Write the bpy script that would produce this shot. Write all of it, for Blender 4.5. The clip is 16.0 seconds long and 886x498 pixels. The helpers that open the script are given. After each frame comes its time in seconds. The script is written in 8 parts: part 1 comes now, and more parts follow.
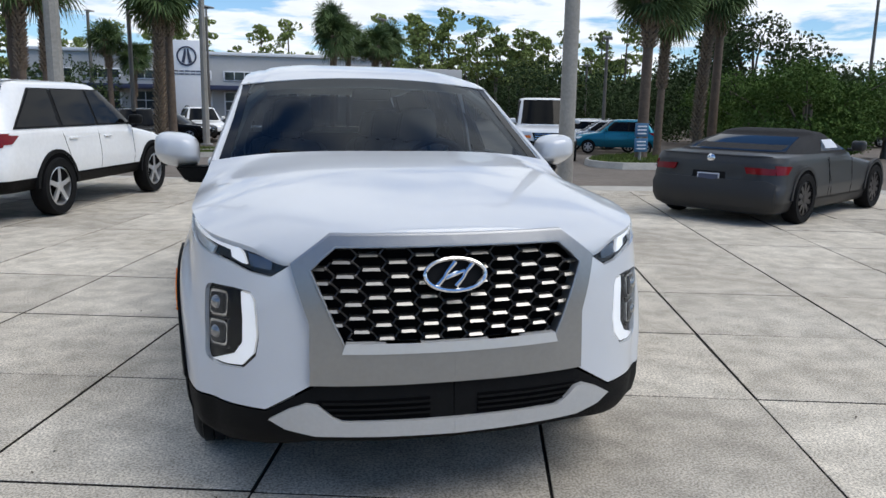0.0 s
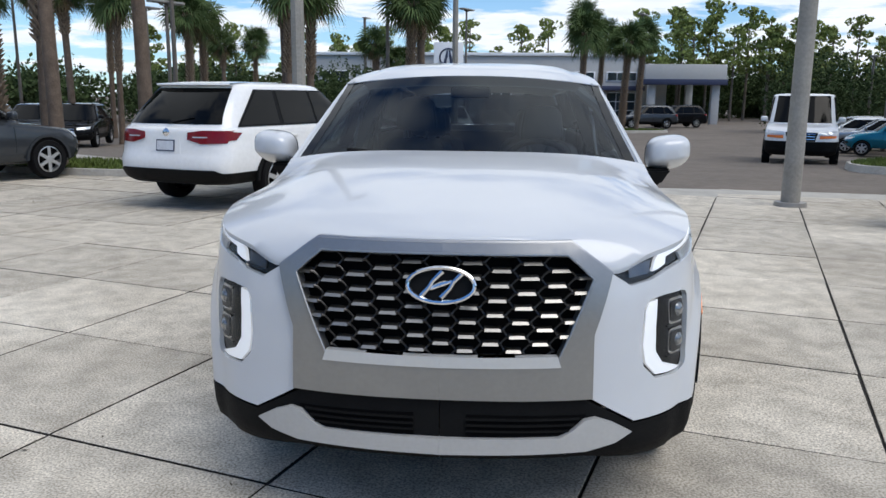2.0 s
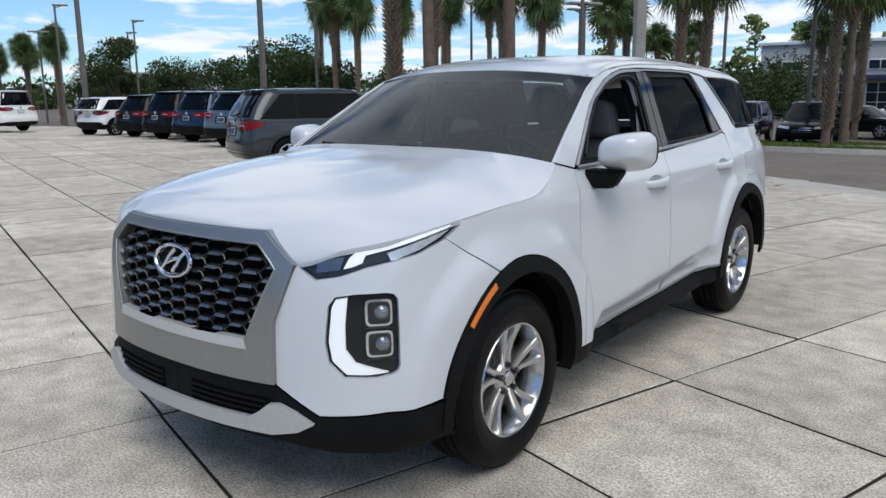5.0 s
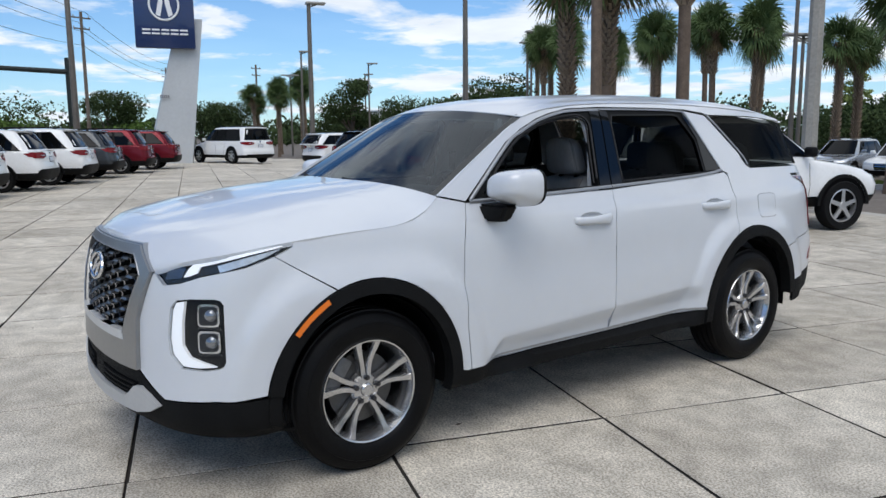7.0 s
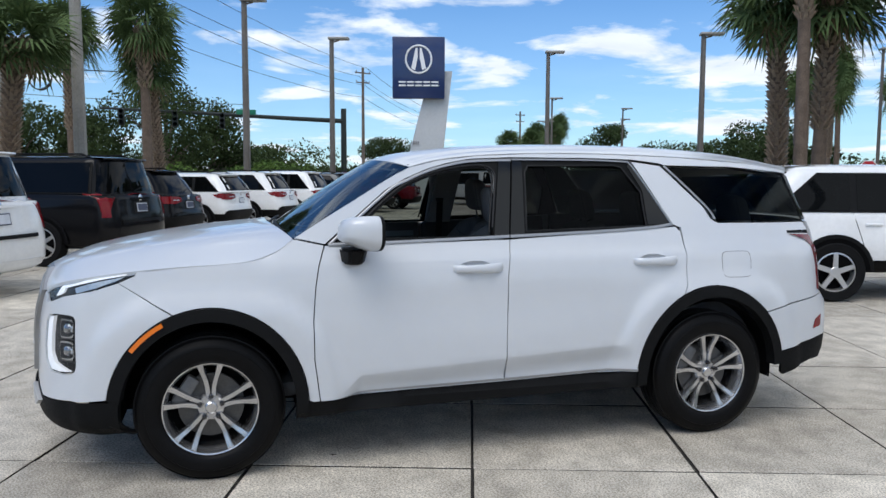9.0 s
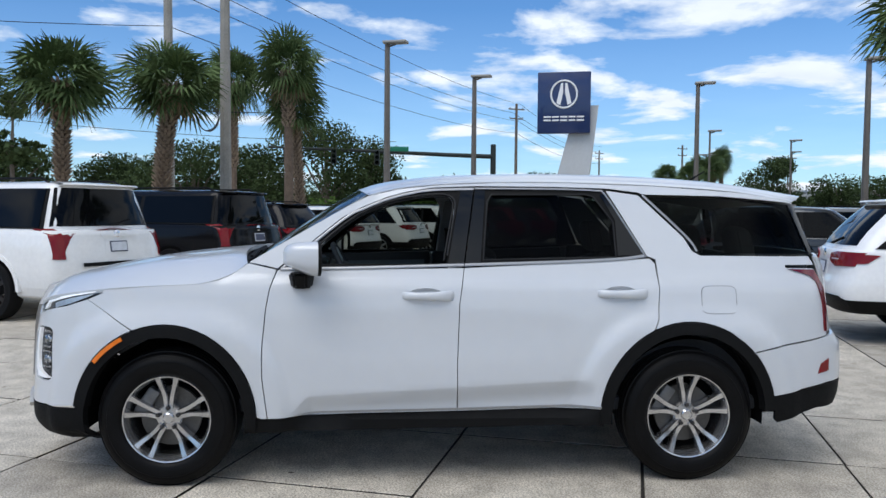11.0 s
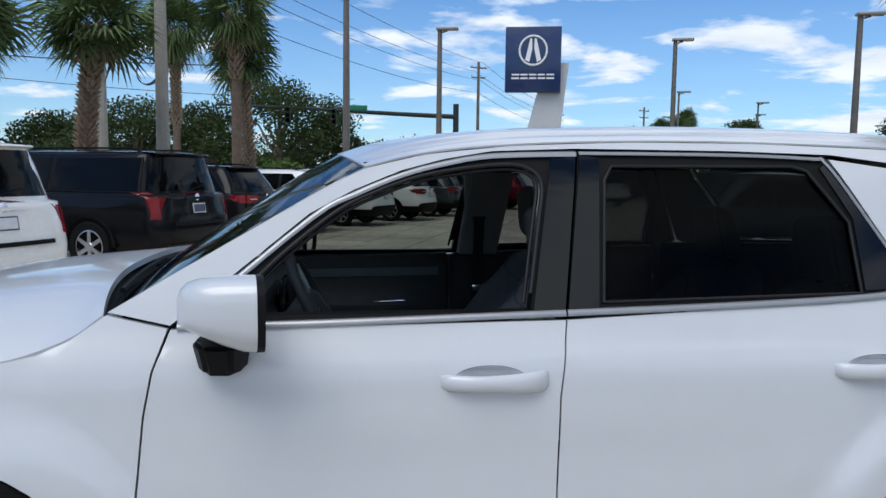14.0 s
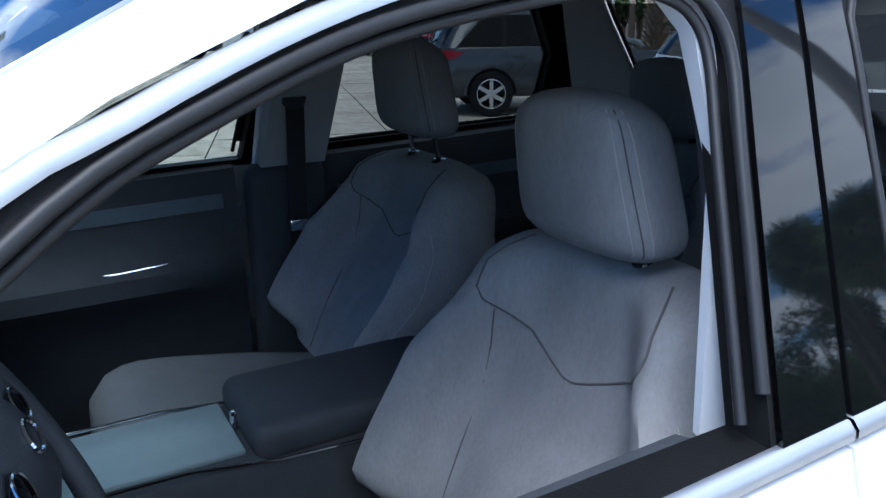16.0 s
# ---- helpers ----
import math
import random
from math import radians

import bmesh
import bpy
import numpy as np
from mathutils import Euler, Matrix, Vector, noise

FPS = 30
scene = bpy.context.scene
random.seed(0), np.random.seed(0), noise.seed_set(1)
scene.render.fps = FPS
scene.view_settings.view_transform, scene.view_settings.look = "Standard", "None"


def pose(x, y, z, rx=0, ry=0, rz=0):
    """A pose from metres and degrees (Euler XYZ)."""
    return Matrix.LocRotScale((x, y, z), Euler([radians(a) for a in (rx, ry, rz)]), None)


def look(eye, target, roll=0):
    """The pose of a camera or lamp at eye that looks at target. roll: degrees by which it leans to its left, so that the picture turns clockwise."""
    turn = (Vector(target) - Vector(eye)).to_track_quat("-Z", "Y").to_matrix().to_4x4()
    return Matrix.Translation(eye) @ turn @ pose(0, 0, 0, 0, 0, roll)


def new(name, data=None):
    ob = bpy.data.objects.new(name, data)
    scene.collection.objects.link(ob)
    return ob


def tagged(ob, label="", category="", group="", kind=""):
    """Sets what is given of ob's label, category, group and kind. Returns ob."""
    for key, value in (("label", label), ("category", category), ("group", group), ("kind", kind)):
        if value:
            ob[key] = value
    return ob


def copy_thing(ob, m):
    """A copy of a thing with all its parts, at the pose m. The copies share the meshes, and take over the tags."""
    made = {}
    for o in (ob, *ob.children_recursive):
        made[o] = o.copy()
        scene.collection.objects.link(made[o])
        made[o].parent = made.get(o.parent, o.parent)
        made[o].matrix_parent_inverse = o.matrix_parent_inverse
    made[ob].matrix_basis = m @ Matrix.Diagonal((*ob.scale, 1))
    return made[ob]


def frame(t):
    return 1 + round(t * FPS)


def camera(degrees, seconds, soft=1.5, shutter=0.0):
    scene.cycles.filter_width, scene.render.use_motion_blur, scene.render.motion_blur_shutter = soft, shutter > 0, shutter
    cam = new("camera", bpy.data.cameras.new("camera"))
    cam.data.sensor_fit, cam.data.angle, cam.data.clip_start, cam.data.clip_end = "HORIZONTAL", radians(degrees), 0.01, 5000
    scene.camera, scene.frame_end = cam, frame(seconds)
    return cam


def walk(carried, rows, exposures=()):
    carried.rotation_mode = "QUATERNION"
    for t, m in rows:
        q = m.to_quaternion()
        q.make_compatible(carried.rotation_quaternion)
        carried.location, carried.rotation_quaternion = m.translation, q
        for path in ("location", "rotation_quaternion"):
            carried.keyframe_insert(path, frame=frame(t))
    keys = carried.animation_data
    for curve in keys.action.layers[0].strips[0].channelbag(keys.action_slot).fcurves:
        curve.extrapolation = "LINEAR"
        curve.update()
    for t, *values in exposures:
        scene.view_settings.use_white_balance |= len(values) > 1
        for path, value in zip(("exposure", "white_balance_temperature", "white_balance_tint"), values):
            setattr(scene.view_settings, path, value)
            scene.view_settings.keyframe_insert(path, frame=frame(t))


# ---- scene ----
cam = camera(59.7, 16.0)
PATH = [
    (0, (-0.721, -2.574, 1.527), (-0.227, -0.672, 1.155), 1.0),
    (0.5, (-0.365, -2.554, 1.537), (-0.057, -0.616, 1.156), 1.0),
    (1, (-0.156, -2.486, 1.53), (-0.006, -0.53, 1.143), 0.9),
    (1.5, (-0.095, -2.468, 1.542), (-0.091, -0.506, 1.153), 0.7),
    (2, (0.205, -2.462, 1.537), (0.048, -0.506, 1.152), 0.5),
    (2.5, (0.651, -2.419, 1.56), (0.305, -0.488, 1.172), 0.5),
    (3, (1.088, -2.312, 1.525), (0.54, -0.428, 1.14), 0.7),
    (3.2, (1.268, -2.295, 1.545), (0.647, -0.437, 1.144), 0.2),
    (5.3, (2.708, -1.52, 1.527), (1.435, -0.024, 1.147), -0.6),
    (5.5, (2.793, -1.475, 1.518), (1.48, -0.012, 1.148), -0.7),
    (6, (3.101, -1.292, 1.536), (1.692, 0.085, 1.191), -0.8),
    (6.5, (3.542, -1.054, 1.554), (2.031, 0.216, 1.232), -0.7),
    (7, (3.881, -0.72, 1.531), (2.266, 0.421, 1.232), -0.5),
    (7.5, (4.214, -0.307, 1.541), (2.503, 0.69, 1.264), -0.4),
    (8, (4.494, 0.137, 1.546), (2.699, 0.982, 1.294), -0.3),
    (8.5, (4.726, 0.592, 1.546), (2.86, 1.277, 1.327), -0.1),
    (9, (4.945, 1.065, 1.551), (3.025, 1.592, 1.366), 0.2),
    (9.2, (4.983, 1.24, 1.541), (3.046, 1.705, 1.368), 0.3),
    (11.3, (5.184, 2.227, 1.509), (3.189, 2.319, 1.41), 0.3),
    (11.5, (5.115, 2.219, 1.5), (3.119, 2.302, 1.396), 0.2),
    (12, (4.783, 2.148, 1.505), (2.788, 2.223, 1.386), 0.1),
    (12.5, (4.364, 2.119, 1.496), (2.37, 2.198, 1.361), -0.0),
    (13, (3.884, 2.075, 1.526), (1.892, 2.173, 1.375), 0.1),
    (13.1, (3.777, 2.04, 1.522), (1.787, 2.155, 1.367), 0.3),
    (13.5, (3.391, 2.025, 1.554), (1.403, 2.17, 1.388), 0.3),
    (14, (2.882, 2.0, 1.592), (0.905, 2.228, 1.398), 0.7),
    (14.5, (2.408, 1.92, 1.612), (0.458, 2.287, 1.367), 0.8),
    (15, (1.946, 1.904, 1.592), (0.048, 2.451, 1.276), 0.7),
    (15.5, (1.544, 1.93, 1.59), (-0.264, 2.674, 1.17), 0.4),
    (16, (1.245, 1.944, 1.59), (-0.428, 2.87, 1.008), -1.0),
]
walk(cam, [(t, look(eye, target, roll)) for t, eye, target, roll in PATH],
     exposures=[(0.0, 0.16, 6620, 10), (3.0, 0.18, 6620, 10), (6.0, 0.05, 6560, 10), (9.0, 0.14, 6430, 10), (12.0, 0.09, 6400, 10), (14.0, 0.05, 6400, 10), (15.0, 0.15, 6300, 10), (15.5, 0.5, 6000, 10), (16.0, 1.75, 5600, 10)])

# ---- world, sun, exposure ----
def build_world():
    w = bpy.data.worlds.new("sky")
    scene.world = w
    w.use_nodes = True
    nt = w.node_tree
    nt.nodes.clear()
    N, L = nt.nodes.new, nt.links.new
    out = N("ShaderNodeOutputWorld")
    bg = N("ShaderNodeBackground")
    bg.inputs["Strength"].default_value = 0.122
    sky = N("ShaderNodeTexSky")
    sky.sky_type = "NISHITA"
    sky.sun_disc = False
    sky.sun_elevation = radians(SUN_EL)
    sky.sun_rotation = radians(SUN_AZ)
    sky.air_density, sky.dust_density, sky.ozone_density = 1.0, 0.15, 3.0
    tc = N("ShaderNodeTexCoord")
    sep = N("ShaderNodeSeparateXYZ")
    L(tc.outputs["Generated"], sep.inputs[0])
    # project the direction on a flat cloud layer
    up = N("ShaderNodeMath"); up.operation = "MAXIMUM"; up.inputs[1].default_value = 0.0
    L(sep.outputs["Z"], up.inputs[0])
    add = N("ShaderNodeMath"); add.operation = "ADD"; add.inputs[1].default_value = 0.10
    L(up.outputs[0], add.inputs[0])
    dx = N("ShaderNodeMath"); dx.operation = "DIVIDE"
    dy = N("ShaderNodeMath"); dy.operation = "DIVIDE"
    L(sep.outputs["X"], dx.inputs[0]); L(add.outputs[0], dx.inputs[1])
    L(sep.outputs["Y"], dy.inputs[0]); L(add.outputs[0], dy.inputs[1])
    com = N("ShaderNodeCombineXYZ")
    L(dx.outputs[0], com.inputs[0]); L(dy.outputs[0], com.inputs[1])
    n1 = N("ShaderNodeTexNoise")
    n1.inputs["Scale"].default_value = 1.25
    n1.inputs["Detail"].default_value = 8
    n1.inputs["Roughness"].default_value = 0.56
    n1.inputs["Distortion"].default_value = 0.25
    L(com.outputs[0], n1.inputs["Vector"])
    # more cloud overhead, where it veils the sun, and towards +y and +x
    dotv = N("ShaderNodeVectorMath"); dotv.operation = "DOT_PRODUCT"
    dotv.inputs[1].default_value = (0.037, 0.065, 0.07)
    L(tc.outputs["Generated"], dotv.inputs[0])
    s = N("ShaderNodeMath"); s.operation = "ADD"
    L(n1.outputs["Fac"], s.inputs[0]); L(dotv.outputs["Value"], s.inputs[1])
    ramp = N("ShaderNodeValToRGB")
    ramp.color_ramp.elements[0].position, ramp.color_ramp.elements[0].color = 0.49, (0, 0, 0, 1)
    ramp.color_ramp.elements[1].position, ramp.color_ramp.elements[1].color = 0.595, (1, 1, 1, 1)
    L(s.outputs[0], ramp.inputs[0])
    haze = N("ShaderNodeMapRange")
    haze.inputs["From Min"].default_value, haze.inputs["From Max"].default_value = 0.0, 0.25
    haze.inputs["To Min"].default_value, haze.inputs["To Max"].default_value = 0.22, 0.0
    L(sep.outputs["Z"], haze.inputs[0])
    mx = N("ShaderNodeMath"); mx.operation = "MAXIMUM"
    L(ramp.outputs[0], mx.inputs[0]); L(haze.outputs[0], mx.inputs[1])
    n2 = N("ShaderNodeTexNoise")
    n2.inputs["Scale"].default_value = 2.2
    n2.inputs["Detail"].default_value = 5
    L(com.outputs[0], n2.inputs["Vector"])
    cc = N("ShaderNodeMixRGB")
    cc.inputs[1].default_value = (5.0, 5.65, 6.5, 1)
    cc.inputs[2].default_value = (8.8, 9.3, 9.9, 1)
    L(n2.outputs["Fac"], cc.inputs[0])
    mix = N("ShaderNodeMixRGB")
    tint = N("ShaderNodeMixRGB"); tint.blend_type = "MULTIPLY"; tint.inputs[0].default_value = 1.0
    tint.inputs[2].default_value = (0.52, 0.80, 1.06, 1)
    L(sky.outputs[0], tint.inputs[1])
    L(mx.outputs[0], mix.inputs[0]); L(tint.outputs[0], mix.inputs[1]); L(cc.outputs[0], mix.inputs[2])
    L(mix.outputs[0], bg.inputs["Color"])
    L(bg.outputs[0], out.inputs["Surface"])


SUN_EL, SUN_AZ = 58.0, 128.0
build_world()
sun = new("sun", bpy.data.lights.new("sun", "SUN"))
sun.data.energy = 1.7
sun.data.angle = radians(42)
sun.data.color = (1.0, 0.965, 0.915)
_e, _a = radians(SUN_EL), radians(SUN_AZ)
sun.matrix_world = look((60 * math.cos(_e) * math.sin(_a), 60 * math.cos(_e) * math.cos(_a), 60 * math.sin(_e)), (0, 0, 0))


# ---- materials ----
MATS = {}


def mat(name, color, rough=0.5, metal=0.0, var=0.0, scale=8.0, bump=0.0, bscale=60.0, coat=0.0, alpha=1.0, spec=0.5,
        trans=0.0, ior=1.45, color2=None, vary=0.0, emit=0.0, stretch=(1, 1, 1)):
    """A Principled material with variation at two scales, fine relief, and a shift of tone from piece to piece."""
    if name in MATS:
        return MATS[name]
    m = bpy.data.materials.new(name)
    m.use_nodes = True
    nt = m.node_tree
    N, L = nt.nodes.new, nt.links.new
    b = nt.nodes["Principled BSDF"]
    b.inputs["Base Color"].default_value = (*color, 1)
    b.inputs["Roughness"].default_value = rough
    b.inputs["Metallic"].default_value = metal
    b.inputs["Coat Weight"].default_value = coat
    b.inputs["Coat Roughness"].default_value = 0.03
    b.inputs["Specular IOR Level"].default_value = spec
    b.inputs["Transmission Weight"].default_value = trans
    b.inputs["IOR"].default_value = ior
    b.inputs["Alpha"].default_value = alpha
    if emit:
        b.inputs["Emission Color"].default_value = (*color, 1)
        b.inputs["Emission Strength"].default_value = emit
    if var or bump or vary:
        tc = N("ShaderNodeTexCoord")
        mp = N("ShaderNodeMapping")
        mp.inputs["Scale"].default_value = stretch
        L(tc.outputs["Object"], mp.inputs[0])
    if var or vary:
        n1, n2 = N("ShaderNodeTexNoise"), N("ShaderNodeTexNoise")
        n1.inputs["Scale"].default_value, n2.inputs["Scale"].default_value = scale, scale * 9
        n1.inputs["Detail"].default_value = 6
        n2.inputs["Detail"].default_value = 3
        L(mp.outputs[0], n1.inputs["Vector"]); L(mp.outputs[0], n2.inputs["Vector"])
        av = N("ShaderNodeMath"); av.operation = "ADD"
        L(n1.outputs["Fac"], av.inputs[0]); L(n2.outputs["Fac"], av.inputs[1])
        mr = N("ShaderNodeMapRange")
        mr.inputs["From Min"].default_value, mr.inputs["From Max"].default_value = 0.65, 1.35
        L(av.outputs[0], mr.inputs[0])
        mixc = N("ShaderNodeMixRGB")
        c2 = color2 or tuple(min(1, c * (1 + var)) for c in color)
        c1 = color if color2 else tuple(c * (1 - var) for c in color)
        mixc.inputs[1].default_value, mixc.inputs[2].default_value = (*c1, 1), (*c2, 1)
        L(mr.outputs[0], mixc.inputs[0])
        last = mixc.outputs[0]
        if vary:
            oi = N("ShaderNodeObjectInfo")
            vr = N("ShaderNodeMapRange")
            vr.inputs["To Min"].default_value, vr.inputs["To Max"].default_value = 1 - vary, 1 + vary
            L(oi.outputs["Random"], vr.inputs[0])
            hs = N("ShaderNodeHueSaturation")
            L(vr.outputs[0], hs.inputs["Value"]); L(last, hs.inputs["Color"])
            last = hs.outputs[0]
        L(last, b.inputs["Base Color"])
    if bump:
        nb = N("ShaderNodeTexNoise")
        nb.inputs["Scale"].default_value = bscale
        nb.inputs["Detail"].default_value = 4
        L(mp.outputs[0], nb.inputs["Vector"])
        bp = N("ShaderNodeBump")
        bp.inputs["Strength"].default_value = bump
        bp.inputs["Distance"].default_value = 0.01
        L(nb.outputs["Fac"], bp.inputs["Height"])
        L(bp.outputs[0], b.inputs["Normal"])
    MATS[name] = m
    return m


def glass_mat(name, tint, alpha, rough=0.02):
    """Thin window glass: a tinted see-through sheet under a clear gloss."""
    if name in MATS:
        return MATS[name]
    m = bpy.data.materials.new(name)
    m.use_nodes = True
    nt = m.node_tree
    nt.nodes.clear()
    N, L = nt.nodes.new, nt.links.new
    out, tr, gl, mx, fr = N("ShaderNodeOutputMaterial"), N("ShaderNodeBsdfTransparent"), N("ShaderNodeBsdfGlossy"), N("ShaderNodeMixShader"), N("ShaderNodeFresnel")
    tr.inputs["Color"].default_value = (*tint, 1)
    gl.inputs["Roughness"].default_value = rough
    gl.inputs["Color"].default_value = (0.9, 0.95, 1.0, 1)
    fr.inputs["IOR"].default_value = 1.52
    mul = N("ShaderNodeMath"); mul.operation = "MULTIPLY"; mul.inputs[1].default_value = alpha
    L(fr.outputs[0], mul.inputs[0])
    L(mul.outputs[0], mx.inputs[0]); L(tr.outputs[0], mx.inputs[1]); L(gl.outputs[0], mx.inputs[2]); L(mx.outputs[0], out.inputs["Surface"])
    MATS[name] = m
    return m


# ---- mesh helpers ----
def finish(bm, name, material, smooth=35):
    me = bpy.data.meshes.new(name)
    bmesh.ops.recalc_face_normals(bm, faces=bm.faces) if smooth != -1 else None
    bm.to_mesh(me)
    bm.free()
    for p in me.polygons:
        p.use_smooth = True
    me.set_sharp_from_angle(angle=radians(abs(smooth)))
    for x in (material if isinstance(material, (list, tuple)) else [material]):
        me.materials.append(x)
    return me


def part(name, bm, material, parent, label="", smooth=35, m=None):
    ob = new(name, finish(bm, name, material, smooth))
    ob.parent = parent
    if m is not None:
        ob.matrix_basis = m
    if label:
        ob["label"] = label
    return ob


def thing(name, label, category, group="", m=None):
    ob = new(name)
    ob.empty_display_size = 0.2
    if m is not None:
        ob.matrix_basis = m
    return tagged(ob, label, category, group)


def add_box(bm, c, s, bev=0.0, m=None, seg=2):
    r = bmesh.ops.create_cube(bm, size=1.0)
    vs = r["verts"]
    bmesh.ops.scale(bm, vec=s, verts=vs)
    if bev:
        es = list({e for v in vs for e in v.link_edges})
        rr = bmesh.ops.bevel(bm, geom=es, offset=bev, segments=seg, profile=0.5, affect="EDGES")
        vs = list({v for f in rr["faces"] for v in f.verts} | {v for v in vs if v.is_valid})
    t = Matrix.Translation(c)
    bmesh.ops.transform(bm, matrix=(m @ t if m is not None else t), verts=vs)
    return vs


def add_tube(bm, pts, r, segs=10, cap=True):
    """A round tube along points; r: one radius or one for each point."""
    pts = [Vector(p) for p in pts]
    rs = r if isinstance(r, (list, tuple)) else [r] * len(pts)
    rings = []
    prev = None
    for i, p in enumerate(pts):
        d = (pts[min(i + 1, len(pts) - 1)] - pts[max(i - 1, 0)]).normalized()
        if prev is None:
            a = d.orthogonal().normalized()
        else:
            a = (prev - d * prev.dot(d)).normalized()
        prev = a
        b = d.cross(a)
        rings.append([bm.verts.new(p + (a * math.cos(k * math.tau / segs) + b * math.sin(k * math.tau / segs)) * rs[i]) for k in range(segs)])
    for A, B in zip(rings, rings[1:]):
        for k in range(segs):
            bm.faces.new((A[k], A[(k + 1) % segs], B[(k + 1) % segs], B[k]))
    if cap:
        bm.faces.new(rings[0][::-1])
        bm.faces.new(rings[-1])
    return rings


def add_lathe(bm, prof, segs=40, m=None, close=False):
    """Turn a profile of (radius, height) round the z axis."""
    rings = []
    for r, h in prof:
        ring = []
        for k in range(segs):
            p = Vector((r * math.cos(k * math.tau / segs), r * math.sin(k * math.tau / segs), h))
            ring.append(bm.verts.new(m @ p if m is not None else p))
        rings.append(ring)
    if close:
        rings.append(rings[0])
    for A, B in zip(rings, rings[1:]):
        for k in range(segs):
            bm.faces.new((A[k], A[(k + 1) % segs], B[(k + 1) % segs], B[k]))
    return rings


def add_prism(bm, poly, z0, z1, m=None):
    """A flat polygon (x, y) pulled from z0 to z1."""
    lo = [bm.verts.new((m or Matrix()) @ Vector((x, y, z0))) for x, y in poly]
    hi = [bm.verts.new((m or Matrix()) @ Vector((x, y, z1))) for x, y in poly]
    n = len(poly)
    for k in range(n):
        bm.faces.new((lo[k], lo[(k + 1) % n], hi[(k + 1) % n], hi[k]))
    bm.faces.new(lo[::-1])
    bm.faces.new(hi)
    return lo + hi


def lerp(a, b, t):
    return a + (b - a) * t


def smooth01(a, b, x):
    t = min(1.0, max(0.0, (x - a) / (b - a)))
    return t * t * (3 - 2 * t)


def curve1(pts):
    """A smooth monotone-ish curve through (x, y) points: cubic Hermite with limited slopes."""
    xs = [p[0] for p in pts]
    ys = [p[1] for p in pts]
    n = len(xs)
    d = [(ys[i + 1] - ys[i]) / (xs[i + 1] - xs[i]) for i in range(n - 1)]
    mm = [d[0]] + [0.0 if d[i - 1] * d[i] <= 0 else 2 * d[i - 1] * d[i] / (d[i - 1] + d[i]) for i in range(1, n - 1)] + [d[-1]]

    def f(x):
        if x <= xs[0]:
            return ys[0]
        if x >= xs[-1]:
            return ys[-1]
        i = max(k for k in range(n - 1) if xs[k] <= x)
        h = xs[i + 1] - xs[i]
        t = (x - xs[i]) / h
        return ((2 * t ** 3 - 3 * t * t + 1) * ys[i] + (t ** 3 - 2 * t * t + t) * h * mm[i]
                + (-2 * t ** 3 + 3 * t * t) * ys[i + 1] + (t ** 3 - t * t) * h * mm[i + 1])
    return f


# ---- ground ----
def gz(x, y):
    """Height of the ground: the sales pad is level, the road behind it lies lower."""
    return -0.62 * smooth01(11.4, 34.0, y)


TU, TV = Vector((0.298, 0.955)), Vector((0.955, -0.298))   # the two ways of the slab joints
T0 = Vector((1.12, 2.28))


def slab_xy(u, v):
    p = T0 + TU * u + TV * v
    return p.x, p.y

